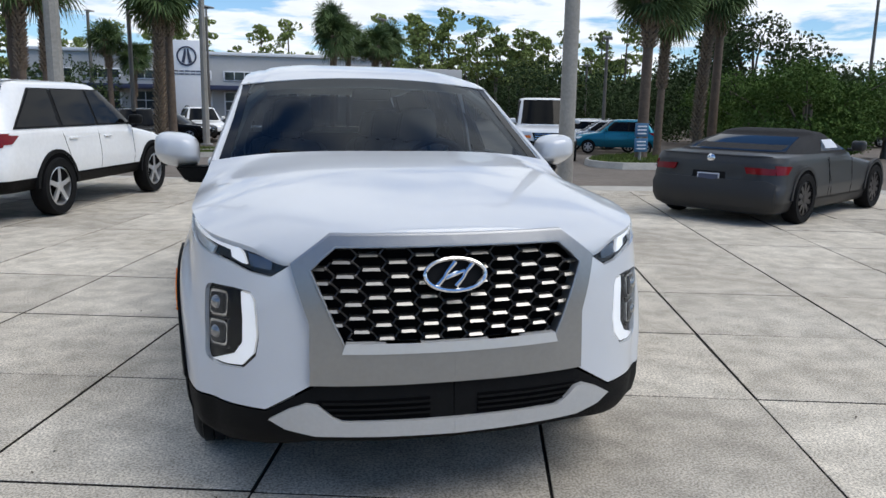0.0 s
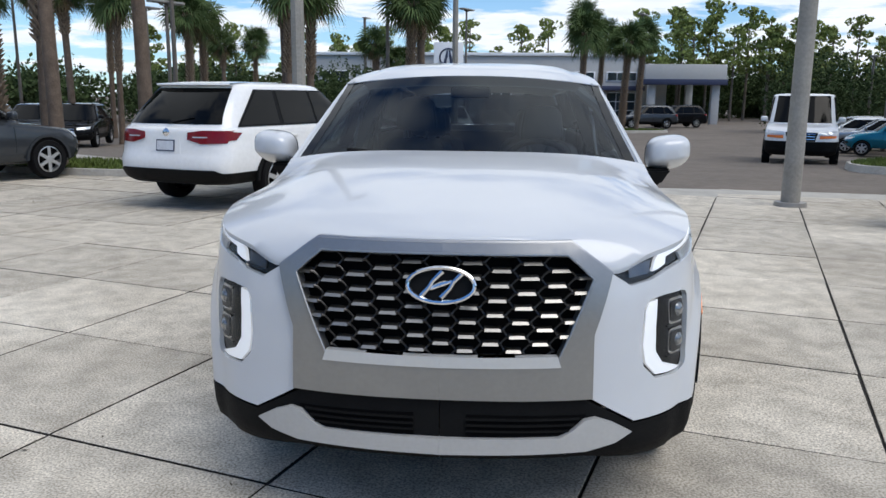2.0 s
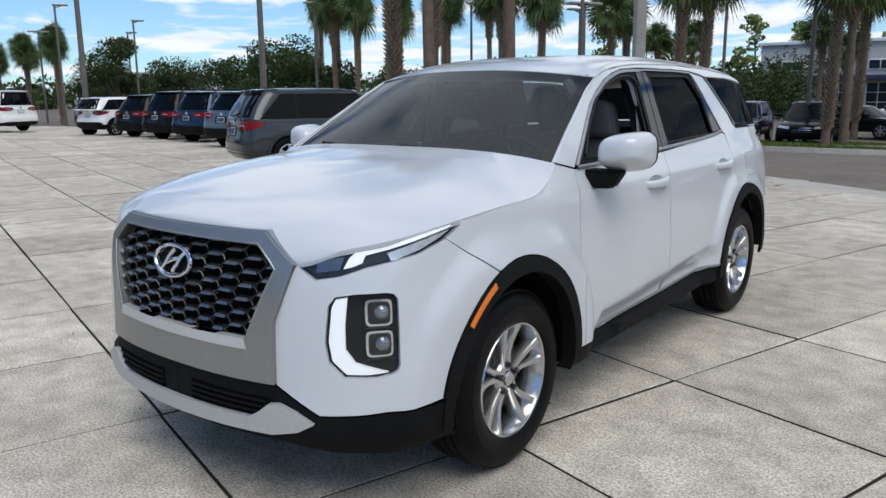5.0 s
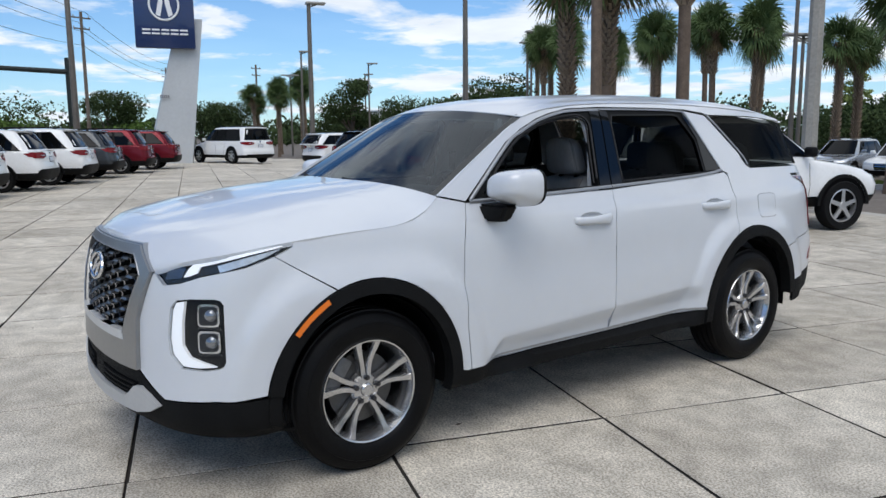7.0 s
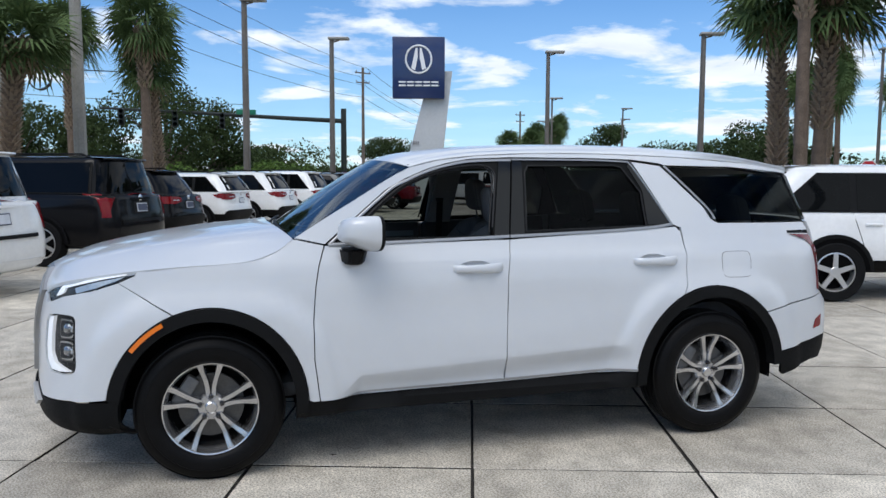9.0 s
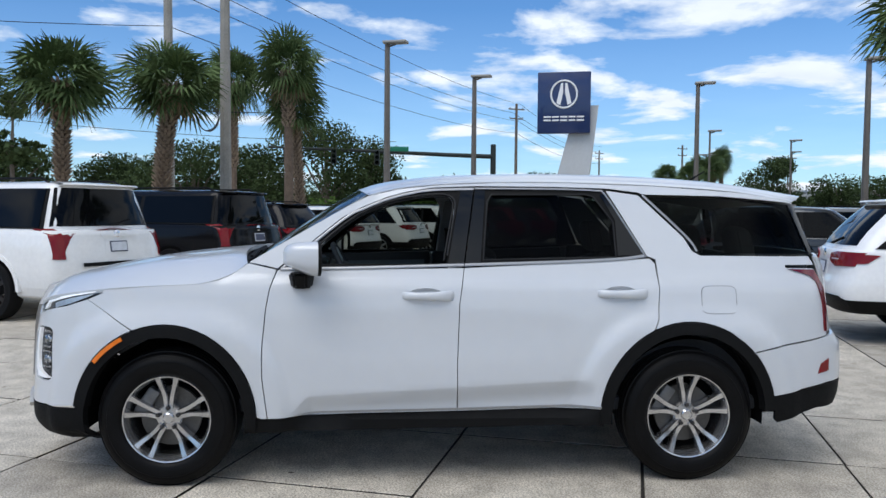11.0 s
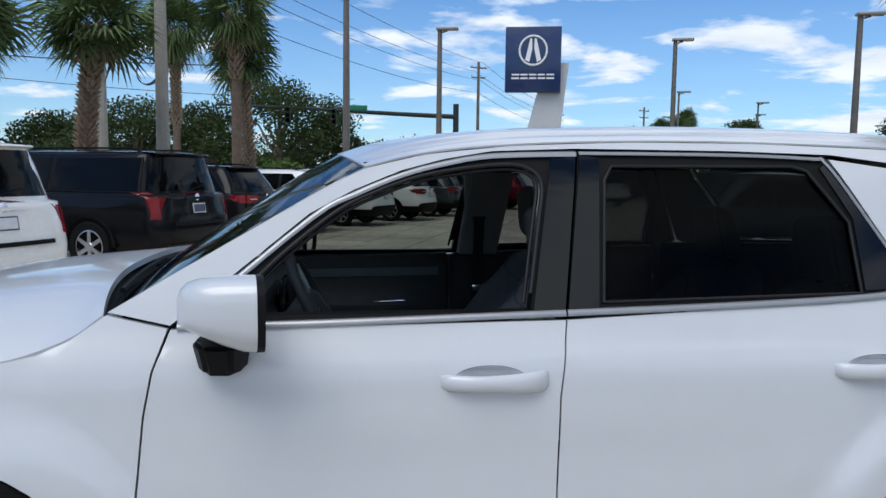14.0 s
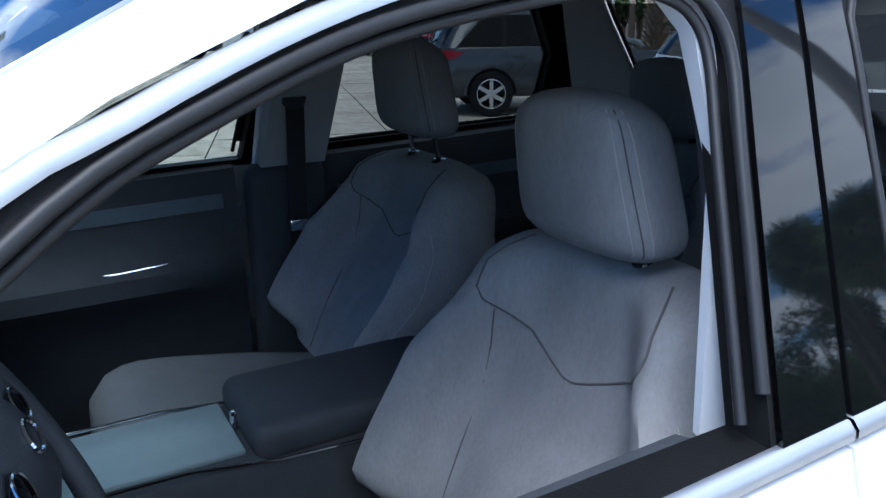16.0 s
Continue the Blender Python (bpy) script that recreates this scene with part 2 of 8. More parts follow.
def concrete_mat(name, island):
    m = bpy.data.materials.new(name)
    m.use_nodes = True
    nt = m.node_tree
    N, L = nt.nodes.new, nt.links.new
    b = nt.nodes["Principled BSDF"]
    geo = N("ShaderNodeNewGeometry")
    big, mid, fine, bmp = (N("ShaderNodeTexNoise") for _ in range(4))
    for n, sc, de in ((big, 0.7, 6), (mid, 5.0, 8), (fine, 95.0, 4), (bmp, 150.0, 3)):
        n.inputs["Scale"].default_value, n.inputs["Detail"].default_value = sc, de
        L(geo.outputs["Position"], n.inputs["Vector"])
    r1 = N("ShaderNodeValToRGB")
    r1.color_ramp.elements[0].position, r1.color_ramp.elements[0].color = 0.32, (0.53, 0.484, 0.414, 1)
    r1.color_ramp.elements[1].position, r1.color_ramp.elements[1].color = 0.68, (0.70, 0.652, 0.573, 1)
    L(big.outputs["Fac"], r1.inputs[0])
    r2 = N("ShaderNodeValToRGB")
    r2.color_ramp.elements[0].position, r2.color_ramp.elements[0].color = 0.36, (0.76, 0.755, 0.74, 1)
    r2.color_ramp.elements[1].position, r2.color_ramp.elements[1].color = 0.64, (1.06, 1.055, 1.04, 1)
    L(mid.outputs["Fac"], r2.inputs[0])
    r3 = N("ShaderNodeValToRGB")
    r3.color_ramp.elements[0].position, r3.color_ramp.elements[0].color = 0.36, (0.52, 0.505, 0.48, 1)
    r3.color_ramp.elements[1].position, r3.color_ramp.elements[1].color = 0.62, (1.16, 1.15, 1.13, 1)
    L(fine.outputs["Fac"], r3.inputs[0])
    m1, m2, m3 = (N("ShaderNodeMixRGB") for _ in range(3))
    for k in (m1, m2, m3):
        k.blend_type = "MULTIPLY"
        k.inputs[0].default_value = 1.0
    L(r1.outputs[0], m1.inputs[1]); L(r2.outputs[0], m1.inputs[2])
    L(m1.outputs[0], m2.inputs[1]); L(r3.outputs[0], m2.inputs[2])
    vr = N("ShaderNodeMapRange")
    vr.inputs["To Min"].default_value, vr.inputs["To Max"].default_value = 0.86, 1.10
    if island:
        L(geo.outputs["Random Per Island"], vr.inputs[0])
    else:
        oi = N("ShaderNodeObjectInfo")
        L(oi.outputs["Random"], vr.inputs[0])
    L(m2.outputs[0], m3.inputs[1]); L(vr.outputs[0], m3.inputs[2])
    L(m3.outputs[0], b.inputs["Base Color"])
    b.inputs["Roughness"].default_value = 0.82
    b.inputs["Specular IOR Level"].default_value = 0.3
    bp = N("ShaderNodeBump")
    bp.inputs["Strength"].default_value, bp.inputs["Distance"].default_value = 0.35, 0.004
    L(bmp.outputs["Fac"], bp.inputs["Height"]); L(bp.outputs[0], b.inputs["Normal"])
    return m


ASPHALT = mat("asphalt", (0.145, 0.122, 0.101), 0.9, var=0.25, scale=0.6, bump=0.5, bscale=90)
GRASS_SOIL = mat("turf_soil", (0.07, 0.075, 0.03), 0.95, var=0.4, scale=2.0, bump=0.8, bscale=40)
KERB = mat("kerb_concrete", (0.40, 0.38, 0.34), 0.85, var=0.2, scale=3.0, bump=0.3)
JOINT = mat("joint_grit", (0.024, 0.021, 0.018), 0.95, var=0.3, scale=12)

pad_edge = curve1([(-60, 36.0), (-22, 27.0), (-9, 16.6), (-3.7, 14.25), (-1.8, 13.4), (-0.2, 12.4), (1.3, 11.5), (4.4, 11.25), (6.7, 10.9), (30, 4.0)])


def build_ground():
    bm = bmesh.new()
    ys = [-900, -300, -100, -40, -20, -10, 0, 6, 9, 10, 11] + [11 + k for k in range(1, 26)] + [40, 50, 70, 100, 160, 300, 900]
    xs = [-900, -300, -120, -60, -40, -20, -10, -5, 0, 5, 10, 20, 40, 60, 120, 300, 900]
    grid = [[bm.verts.new((x, y, gz(x, y) - 0.045)) for x in xs] for y in ys]
    for A, B in zip(grid, grid[1:]):
        for k in range(len(xs) - 1):
            bm.faces.new((A[k], A[k + 1], B[k + 1], B[k]))
    g = new("ground", finish(bm, "ground", ASPHALT))
    tagged(g, "dark grey worn asphalt of the road and lot", "ground", kind="structure")


build_ground()


# ---- vehicles in the background ----
RUBBER = mat("tyre_rubber", (0.007, 0.007, 0.0075), 0.75, spec=0.15, var=0.25, scale=20, bump=0.2, bscale=150)
ALLOY = mat("alloy", (0.60, 0.61, 0.62), 0.3, 0.8, var=0.06, scale=15)
# near-black: shade of hollows and gaps put into the colour; dark parts too
DARKSHADE = mat("dark_shade", (0.004, 0.004, 0.0043), 0.95, spec=0.05)
TRIM = mat("black_plastic", (0.006, 0.0062, 0.0065), 0.55, spec=0.14, var=0.2, scale=30, bump=0.15, bscale=400)
FARGLASS = mat("far_window_glass", (0.003, 0.0035, 0.004), 0.03, spec=0.16, var=0.3, scale=1.5)
TAILRED = mat("tail_lamp_red", (0.17, 0.003, 0.006), 0.15, coat=0.2, spec=0.3, var=0.2, scale=9)
LAMPCLEAR = mat("clear_lamp", (0.62, 0.65, 0.68), 0.12, 0.25, var=0.2, scale=30)
PLATEW = mat("plate_white", (0.6, 0.62, 0.66), 0.4, var=0.15, scale=20)
CHROME = mat("chrome", (0.75, 0.76, 0.78), 0.12, 1.0)
BARDARK = mat("bar_dark", (0.05, 0.06, 0.1), 0.5)


def paint(name, c, metal=0.15):
    return mat("paint_" + name, c, 0.14, metal, var=0.05, scale=2.0, coat=0.55 if c[1] > 0.2 else 0.20 if c[1] > 0.02 else 0.10, spec=0.25 if c[1] > 0.02 else 0.15)


def add_wheel(root, x, y, r, w, side, spokes, rimmat, name="wheel"):
    """tyre and rim standing on the ground; side +1: the outer face looks along +x"""
    turn = Matrix.Translation((x, y, r)) @ Matrix.Rotation(radians(90 * side), 4, "Y")
    bm = bmesh.new()
    rr = r * 0.66
    add_lathe(bm, [(rr, -w / 2), (r * 0.93, -w / 2), (r * 0.985, -w * 0.36), (r, 0), (r * 0.985, w * 0.36), (r * 0.93, w / 2), (rr + 0.01, w * 0.47), (rr, w / 2 - 0.03)], 28, turn, close=True)
    wh = part(name, bm, RUBBER, root, "black rubber tyre on an alloy rim")
    bm = bmesh.new()
    add_lathe(bm, [(rr, -w / 2 + 0.02), (rr, w * 0.40), (rr * 0.93, w * 0.42), (rr * 0.9, w * 0.2), (rr * 0.88, -w * 0.2)], 28, turn)
    for k in range(spokes):
        a = k * math.tau / spokes
        m = turn @ Matrix.Rotation(a, 4, "Z")
        add_prism(bm, [(0.0, -0.035), (rr * 0.95, -0.028), (rr * 0.95, 0.028), (0.0, 0.035)], w * 0.28, w * 0.40, m)
    add_lathe(bm, [(0.0, w * 0.43), (0.06, w * 0.42), (0.075, w * 0.36)], 14, turn)
    part("rim", bm, rimmat, wh, "silver alloy rim with spokes")
    # flat near-black disc: shade behind the spokes put into its colour
    bm = bmesh.new()
    add_lathe(bm, [(0.0, 0.0), (rr * 0.9, 0.0)], 20, turn)
    part("brake_disc", bm, DARKSHADE, wh)
    return wh


WHITE = paint("white", (0.80, 0.80, 0.79), 0.0)
BLACK = paint("black", (0.007, 0.007, 0.008), 0.0)
GREY = paint("grey", (0.055, 0.061, 0.068), 0.4)
SILVER = paint("silver", (0.42, 0.44, 0.46), 0.7)
RED = paint("dark_red", (0.14, 0.012, 0.02), 0.3)
TEAL = paint("teal", (0.01, 0.16, 0.24), 0.4)
BLUE = paint("navy", (0.02, 0.035, 0.07), 0.4)


# ---- the white sport utility vehicle that the camera goes round ----
from mathutils.geometry import delaunay_2d_cdt

PEARL = mat("pearl_white_paint", (0.575, 0.595, 0.62), 0.28, 0.0, var=0.015, scale=1.2, coat=0.75, bump=0.015, bscale=500)
SATIN = mat("satin_silver", (0.31, 0.31, 0.305), 0.34, 0.75, var=0.05, scale=6)
SKID = mat("silver_skid_paint", (0.48, 0.485, 0.485), 0.42, 0.35, var=0.05, scale=8)
CLAD = mat("black_cladding", (0.0065, 0.0067, 0.007), 0.6, spec=0.12, var=0.25, scale=12, bump=0.25, bscale=700)
GLOSSBLACK = mat("gloss_black", (0.003, 0.0035, 0.004), 0.03, coat=0.1, spec=0.4)
DARKCHROME = mat("dark_chrome", (0.06, 0.06, 0.062), 0.34, 0.95)
NODECHROME = mat("bright_grille_chrome", (0.30, 0.295, 0.285), 0.36, 0.95)
BELTCHROME = mat("belt_chrome", (0.36, 0.365, 0.375), 0.42, 0.9, var=0.04, scale=5)
AMBER = mat("amber_lens", (0.75, 0.17, 0.01), 0.2, coat=0.5, var=0.1, scale=60)
DRL = mat("day_lamp_white", (0.90, 0.91, 0.92), 0.35, coat=0.5, var=0.04, scale=120, stretch=(1, 1, 6), emit=0.3)
LENSGLASS = glass_mat("lamp_lens_glass", (0.96, 0.97, 0.98), 0.4)
PRIVACY = glass_mat("privacy_glass", (0.15, 0.158, 0.15), 0.12)
WSGLASS = glass_mat("windscreen_glass", (0.32, 0.375, 0.40), 0.85)
DOORGLASS = glass_mat("door_glass", (0.26, 0.285, 0.255), 0.7)
SEALRUBBER = mat("seal_rubber", (0.014, 0.014, 0.015), 0.45, spec=0.3, var=0.15, scale=20)
REFLECTOR = mat("lamp_reflector", (0.72, 0.73, 0.74), 0.34, 0.8, var=0.25, scale=40)
LAMPDARK = mat("lamp_dark_housing", (0.035, 0.037, 0.04), 0.35, 0.3, var=0.4, scale=30)

PLAN = [(0, 0.0), (0.16, 0.004), (0.3, 0.016), (0.45, 0.042), (0.6, 0.085), (0.73, 0.148), (0.83, 0.232), (0.90, 0.350), (0.942, 0.51), (0.960, 0.70),
        (0.966, 0.95), (0.967, 1.4), (0.968, 2.2), (0.968, 3.0), (0.968, 3.7), (0.958, 4.15), (0.93, 4.45), (0.88, 4.66), (0.80, 4.79), (0.66, 4.88),
        (0.42, 4.94), (0.2, 4.96), (0, 4.97)]


def dense(pts, n=14):
    out = []
    P = [Vector(p) for p in pts]
    for i in range(len(P) - 1):
        a, b, c, d = P[max(i - 1, 0)], P[i], P[i + 1], P[min(i + 2, len(P) - 1)]
        for k in range(n):
            t = k / n
            out.append(0.5 * ((2 * b) + (c - a) * t + (2 * a - 5 * b + 4 * c - d) * t * t + (3 * b - a - 3 * c + d) * t ** 3))
    out.append(P[-1])
    return out


PC = np.array([tuple(p) for p in dense(PLAN)])
PU = np.concatenate([[0], np.cumsum(np.hypot(*np.diff(PC, axis=0).T))])
UMAX = PU[-1]
AX_F, AX_R, AX_Z = 0.945, 3.845, 0.375


def ux(x):
    k = np.argmax(PC[:, 0] > 0.95)
    return float(np.interp(x, PC[:k, 0], PU[:k]))


def uy(y):
    return float(np.interp(y, PC[:, 1], PU))


def urx(x):
    return float(np.interp(-x, -PC[-80:, 0], PU[-80:]))


side_in = curve1([(0.20, 0.075), (0.30, 0.03), (0.38, 0.012), (0.55, 0.004), (0.75, 0.0), (0.92, 0.012), (1.00, 0.021), (1.08, 0.033), (1.112, 0.041), (1.135, 0.057), (1.21, 0.088), (1.30, 0.124), (1.45, 0.184), (1.60, 0.246), (1.66, 0.280), (1.70, 0.318), (1.75, 0.39)])
front_in = curve1([(0.20, 0.12), (0.28, 0.04), (0.34, 0.004), (0.44, 0.0), (0.52, 0.006), (0.65, 0.012), (0.80, 0.022), (0.92, 0.042), (1.0, 0.066), (1.06, 0.092), (1.12, 0.14), (1.3, 0.30), (1.75, 0.8)])
rear_in = curve1([(0.20, 0.15), (0.36, 0.05), (0.45, 0.01), (0.60, 0.0), (0.78, 0.01), (0.84, 0.06), (1.0, 0.085), (1.2, 0.11), (1.3, 0.16), (1.55, 0.33), (1.75, 0.5)])


def W(u, z, proud=0.0):
    """The skin of the body: u runs round the plan from the middle of the nose to the middle of the tail, z is the height."""
    x, y = float(np.interp(u, PU, PC[:, 0])), float(np.interp(u, PU, PC[:, 1]))
    a = np.interp(u - 0.02, PU, PC[:, 0]), np.interp(u - 0.02, PU, PC[:, 1])
    b = np.interp(u + 0.02, PU, PC[:, 0]), np.interp(u + 0.02, PU, PC[:, 1])
    tx, ty = b[0] - a[0], b[1] - a[1]
    l = math.hypot(tx, ty)
    nx, ny = ty / l, -tx / l
    f, r = smooth01(0.15, 0.9, -ny), smooth01(0.15, 0.9, ny)
    d = f * front_in(z) + r * rear_in(z) + (1 - f - r) * side_in(z)
    for yc in (AX_F, AX_R):
        q = math.hypot(y - yc, z - AX_Z)
        if 0.3 < q < 0.85 and z > 0.3:
            d -= 0.030 * smooth01(0.690, 0.610, q) * smooth01(1.03, 0.86, z)
    # the scooped lower doors
    if 1.5 < y < 3.4:
        zc = 0.503 + (y - 1.71) * 0.055 if y > 1.71 else 0.39 + (y - 1.60) * 1.03
        m = smooth01(1.55, 1.72, y) * smooth01(3.34, 3.22, y)
        d += 0.052 * m * min(1.0, max(0.0, (zc - z) / 0.095)) * smooth01(0.36, 0.39, z)
        # soft hollow above the crease, shoulder line below the windows
        d += 0.008 * math.exp(-((z - 0.82) / 0.10) ** 2) * smooth01(1.6, 2.0, y) * smooth01(3.3, 3.0, y)
    d -= proud
    return Vector((x - nx * d, y - ny * d, z))


def inside(p, poly):
    c = False
    n = len(poly)
    for i in range(n):
        (x1, y1), (x2, y2) = poly[i], poly[(i + 1) % n]
        if (y1 > p[1]) != (y2 > p[1]) and p[0] < (x2 - x1) * (p[1] - y1) / (y2 - y1) + x1:
            c = not c
    return c


def inset(poly, d):
    """The polygon pulled in by d on all sides."""
    n = len(poly)
    area = sum(poly[i][0] * poly[(i + 1) % n][1] - poly[(i + 1) % n][0] * poly[i][1] for i in range(n))
    s = 1 if area > 0 else -1
    out = []
    for i in range(n):
        p0, p1, p2 = Vector(poly[i - 1]), Vector(poly[i]), Vector(poly[(i + 1) % n])
        e1, e2 = (p1 - p0).normalized(), (p2 - p1).normalized()
        n1, n2 = Vector((-e1.y, e1.x)) * s, Vector((-e2.y, e2.x)) * s
        b = n1 + n2
        if b.length < 0.2:
            out.append(tuple(p1))
            continue
        b.normalize()
        out.append(tuple(p1 + b * (d / max(0.4, b.dot(n1)))))
    return out


def split_loop(poly, step):
    out = []
    n = len(poly)
    for i in range(n):
        a, b = Vector(poly[i]), Vector(poly[(i + 1) % n])
        k = max(1, int(math.ceil((b - a).length / step)))
        out += [tuple(a.lerp(b, j / k)) for j in range(k)]
    return out


def surf(bm, poly, fmap=W, step=0.05, thick=0.015, proud=0.0, holes=(), mirror=(1,), gap=0.0, lines=()):
    """A sheet trimmed to a polygon in (u, z), laid on the skin, with turned-in edges."""
    if gap:
        poly = inset(poly, gap)
        holes = [inset(h, -gap) for h in holes]
    loops = [split_loop(poly, step)] + [split_loop(h, step) for h in holes]
    vs, es = [], []
    for lp in loops:
        o = len(vs)
        vs += [Vector(p) for p in lp]
        es += [(o + i, o + (i + 1) % len(lp)) for i in range(len(lp))]
    for ln in lines:
        last = None
        for q in split_loop(ln, step)[:-max(1, int(math.ceil((Vector(ln[-1]) - Vector(ln[0])).length / step)))]:
            ok = inside(q, loops[0]) and min(math.hypot(v.x - q[0], v.y - q[1]) for v in vs) > step * 0.25
            if ok:
                vs.append(Vector(q))
                if last is not None:
                    es.append((last, len(vs) - 1))
                last = len(vs) - 1
            else:
                last = None
    a0, a1 = min(v.x for v in vs), max(v.x for v in vs)
    b0, b1 = min(v.y for v in vs), max(v.y for v in vs)
    nx, ny = int((a1 - a0) / step), int((b1 - b0) / step)
    edge = np.array([tuple(v) for v in vs])
    for i in range(nx + 1):
        for j in range(ny + 1):
            p = (a0 + (i + 0.5 * (j % 2)) * step, b0 + (j + 0.37) * step)
            if inside(p, loops[0]) and not any(inside(p, h) for h in loops[1:]):
                if np.min(np.hypot(edge[:, 0] - p[0], edge[:, 1] - p[1])) > step * 0.45:
                    vs.append(Vector(p))
    rv, re_, rf, ov, oe, of = delaunay_2d_cdt(vs, es, [], 0, 1e-6)
    tris = []
    for f in rf:
        c = sum((rv[i] for i in f), Vector((0, 0))) / len(f)
        if inside(c, loops[0]) and not any(inside(c, h) for h in loops[1:]):
            tris.append(f)
    used = sorted({i for f in tris for i in f})
    cnt = {}
    for f in tris:
        for k in range(len(f)):
            e = (f[k], f[(k + 1) % len(f)])
            cnt[tuple(sorted(e))] = cnt.get(tuple(sorted(e)), 0) + 1
    rim = [e for e, c in cnt.items() if c == 1]
    for s in mirror:
        made, back = {}, {}
        for i in used:
            p = fmap(rv[i].x, rv[i].y, proud)
            made[i] = bm.verts.new((p.x * s, p.y, p.z))
        for f in tris:
            bm.faces.new([made[i] for i in f])
        if thick:
            for e in rim:
                for i in e:
                    if i not in back:
                        p = fmap(rv[i].x, rv[i].y, proud - thick)
                        back[i] = bm.verts.new((p.x * s, p.y, p.z))
                bm.faces.new((made[e[0]], made[e[1]], back[e[1]], back[e[0]]))
    return bm


def arc(yc, r, a0, a1, n=14, zc=AX_Z):
    """Points on a wheel arch from angle a0 to a1 (degrees; 0 looks to the tail, 90 up)."""
    if yc == AX_R:
        yc, r = yc - 0.014, r + 0.014
    out = []
    for k in range(n + 1):
        a = radians(a0 + (a1 - a0) * k / n)
        out.append((uy(yc + r * math.cos(a)), zc + r * math.sin(a) * (1.07 if math.sin(a) > 0 else 1.0)))
    return out


def Y(*pts):
    return [(uy(y), z) for y, z in pts]


def X(*pts):
    return [(ux(x), z) for x, z in pts]


hero = thing("sport_utility_vehicle", "pearl white sport utility vehicle with black arches, driver window open", "car")


def panel(name, poly, material=PEARL, step=0.05, thick=0.018, proud=0.0, holes=(), gap=0.0013, sides=(1, -1), label="", parent=None, smooth=35, lines=()):
    for s in sides:
        part(name, surf(bmesh.new(), poly, W, step, thick, proud, holes, (s,), gap, lines), material, parent or hero, label, smooth)


ARCH_R, ARCH_I = 0.492, 0.428
fog_hole = [(ux(0.728), 0.856), (ux(0.79), 0.866), (uy(0.275), 0.868), (uy(0.298), 0.862), (uy(0.310), 0.845), (uy(0.310), 0.610), (uy(0.302), 0.590), (uy(0.285), 0.580), (uy(0.24), 0.572), (ux(0.752), 0.576), (ux(0.705), 0.628), (ux(0.694), 0.70), (ux(0.706), 0.825)]
head_low = [(ux(0.595), 0.955), (ux(0.66), 0.913), (ux(0.74), 0.926), (ux(0.82), 0.955), (uy(0.40), 0.992), (uy(0.52), 1.030), (uy(0.600), 1.064)]
head_top = [(uy(0.605), 1.082), (uy(0.45), 1.063), (uy(0.33), 1.044), (ux(0.74), 1.006), (ux(0.60), 0.968)]

def crease(dz):
    return [(uy(y), (0.503 + (y - 1.71) * 0.055 if y > 1.71 else 0.39 + (y - 1.60) * 1.03) + dz) for y in [1.60 + 0.055 * k for k in range(31)]]


creases = [crease(d) for d in (0.004, -0.004)]
# front cover, painted, with the lamp pockets
panel("front_bumper_cover", [(ux(0.585), 0.955), (ux(0.513), 0.755), (ux(0.513), 0.530), (ux(0.60), 0.478), (ux(0.672), 0.434), (uy(0.24), 0.442), (uy(0.34), 0.447)]
      + arc(AX_F, ARCH_R, 171, 110.4, 11) + head_low[-2::-1], step=0.035, holes=[fog_hole], label="pearl white front bumper cover")
panel("fender", head_top[:1] + Y((0.85, 1.100), (1.12, 1.114), (1.22, 1.134), (1.29, 1.165), (1.375, 1.226), (1.53, 1.192), (1.497, 1.09), (1.478, 0.98), (1.463, 0.80), (1.464, 0.61), (1.492, 0.385), (1.46, 0.385))
      + arc(AX_F, ARCH_R, 2, 109.8, 16) + head_low[-2:], label="pearl white front fender", step=0.04)
def cup_hole(yh):
    zz = 1.055 + (yh - 2.365) * 0.012
    return [(uy(yh - 0.012 + 0.092 * math.cos(a)), zz + 0.008 + 0.031 * math.sin(a)) for a in [q * math.tau / 28 for q in range(28)]]


panel("front_door", Y((1.535, 1.190), (1.50, 1.09), (1.481, 0.98), (1.466, 0.80), (1.467, 0.61), (1.495, 0.385), (2.533, 0.402), (2.528, 0.66), (2.54, 1.01), (2.568, 1.205)), holes=[cup_hole(2.365)], label="pearl white front door", step=0.03, lines=creases)
panel("rear_door", Y((2.570, 1.205), (2.542, 1.01), (2.530, 0.66), (2.535, 0.402), (3.345, 0.425)) + arc(AX_R, ARCH_R, 172, 114, 10)
      + Y((3.652, 0.93), (3.667, 1.10), (3.657, 1.235), (3.63, 1.262)), holes=[cup_hole(3.455)], label="pearl white rear door", step=0.03, lines=creases)
quarter_glass = Y((3.63, 1.615), (4.10, 1.612), (4.575, 1.578), (4.655, 1.287), (3.935, 1.290), (3.90, 1.31), (3.855, 1.385))
panel("quarter_panel", Y((3.665, 1.255), (3.670, 1.10), (3.655, 0.93)) + arc(AX_R, ARCH_R, 113, 62, 8) + Y((4.20, 0.742), (4.30, 0.765), (4.70, 0.822), (4.70, 0.84), (4.715, 1.0), (4.70, 1.10), (4.655, 1.205), (4.45, 1.210), (4.45, 1.225), (4.67, 1.225), (4.645, 1.275))
      + Y((3.93, 1.280), (3.885, 1.305), (3.845, 1.38), (3.60, 1.625), (3.41, 1.650), (3.615, 1.275)), label="pearl white rear quarter panel with fuel lid")
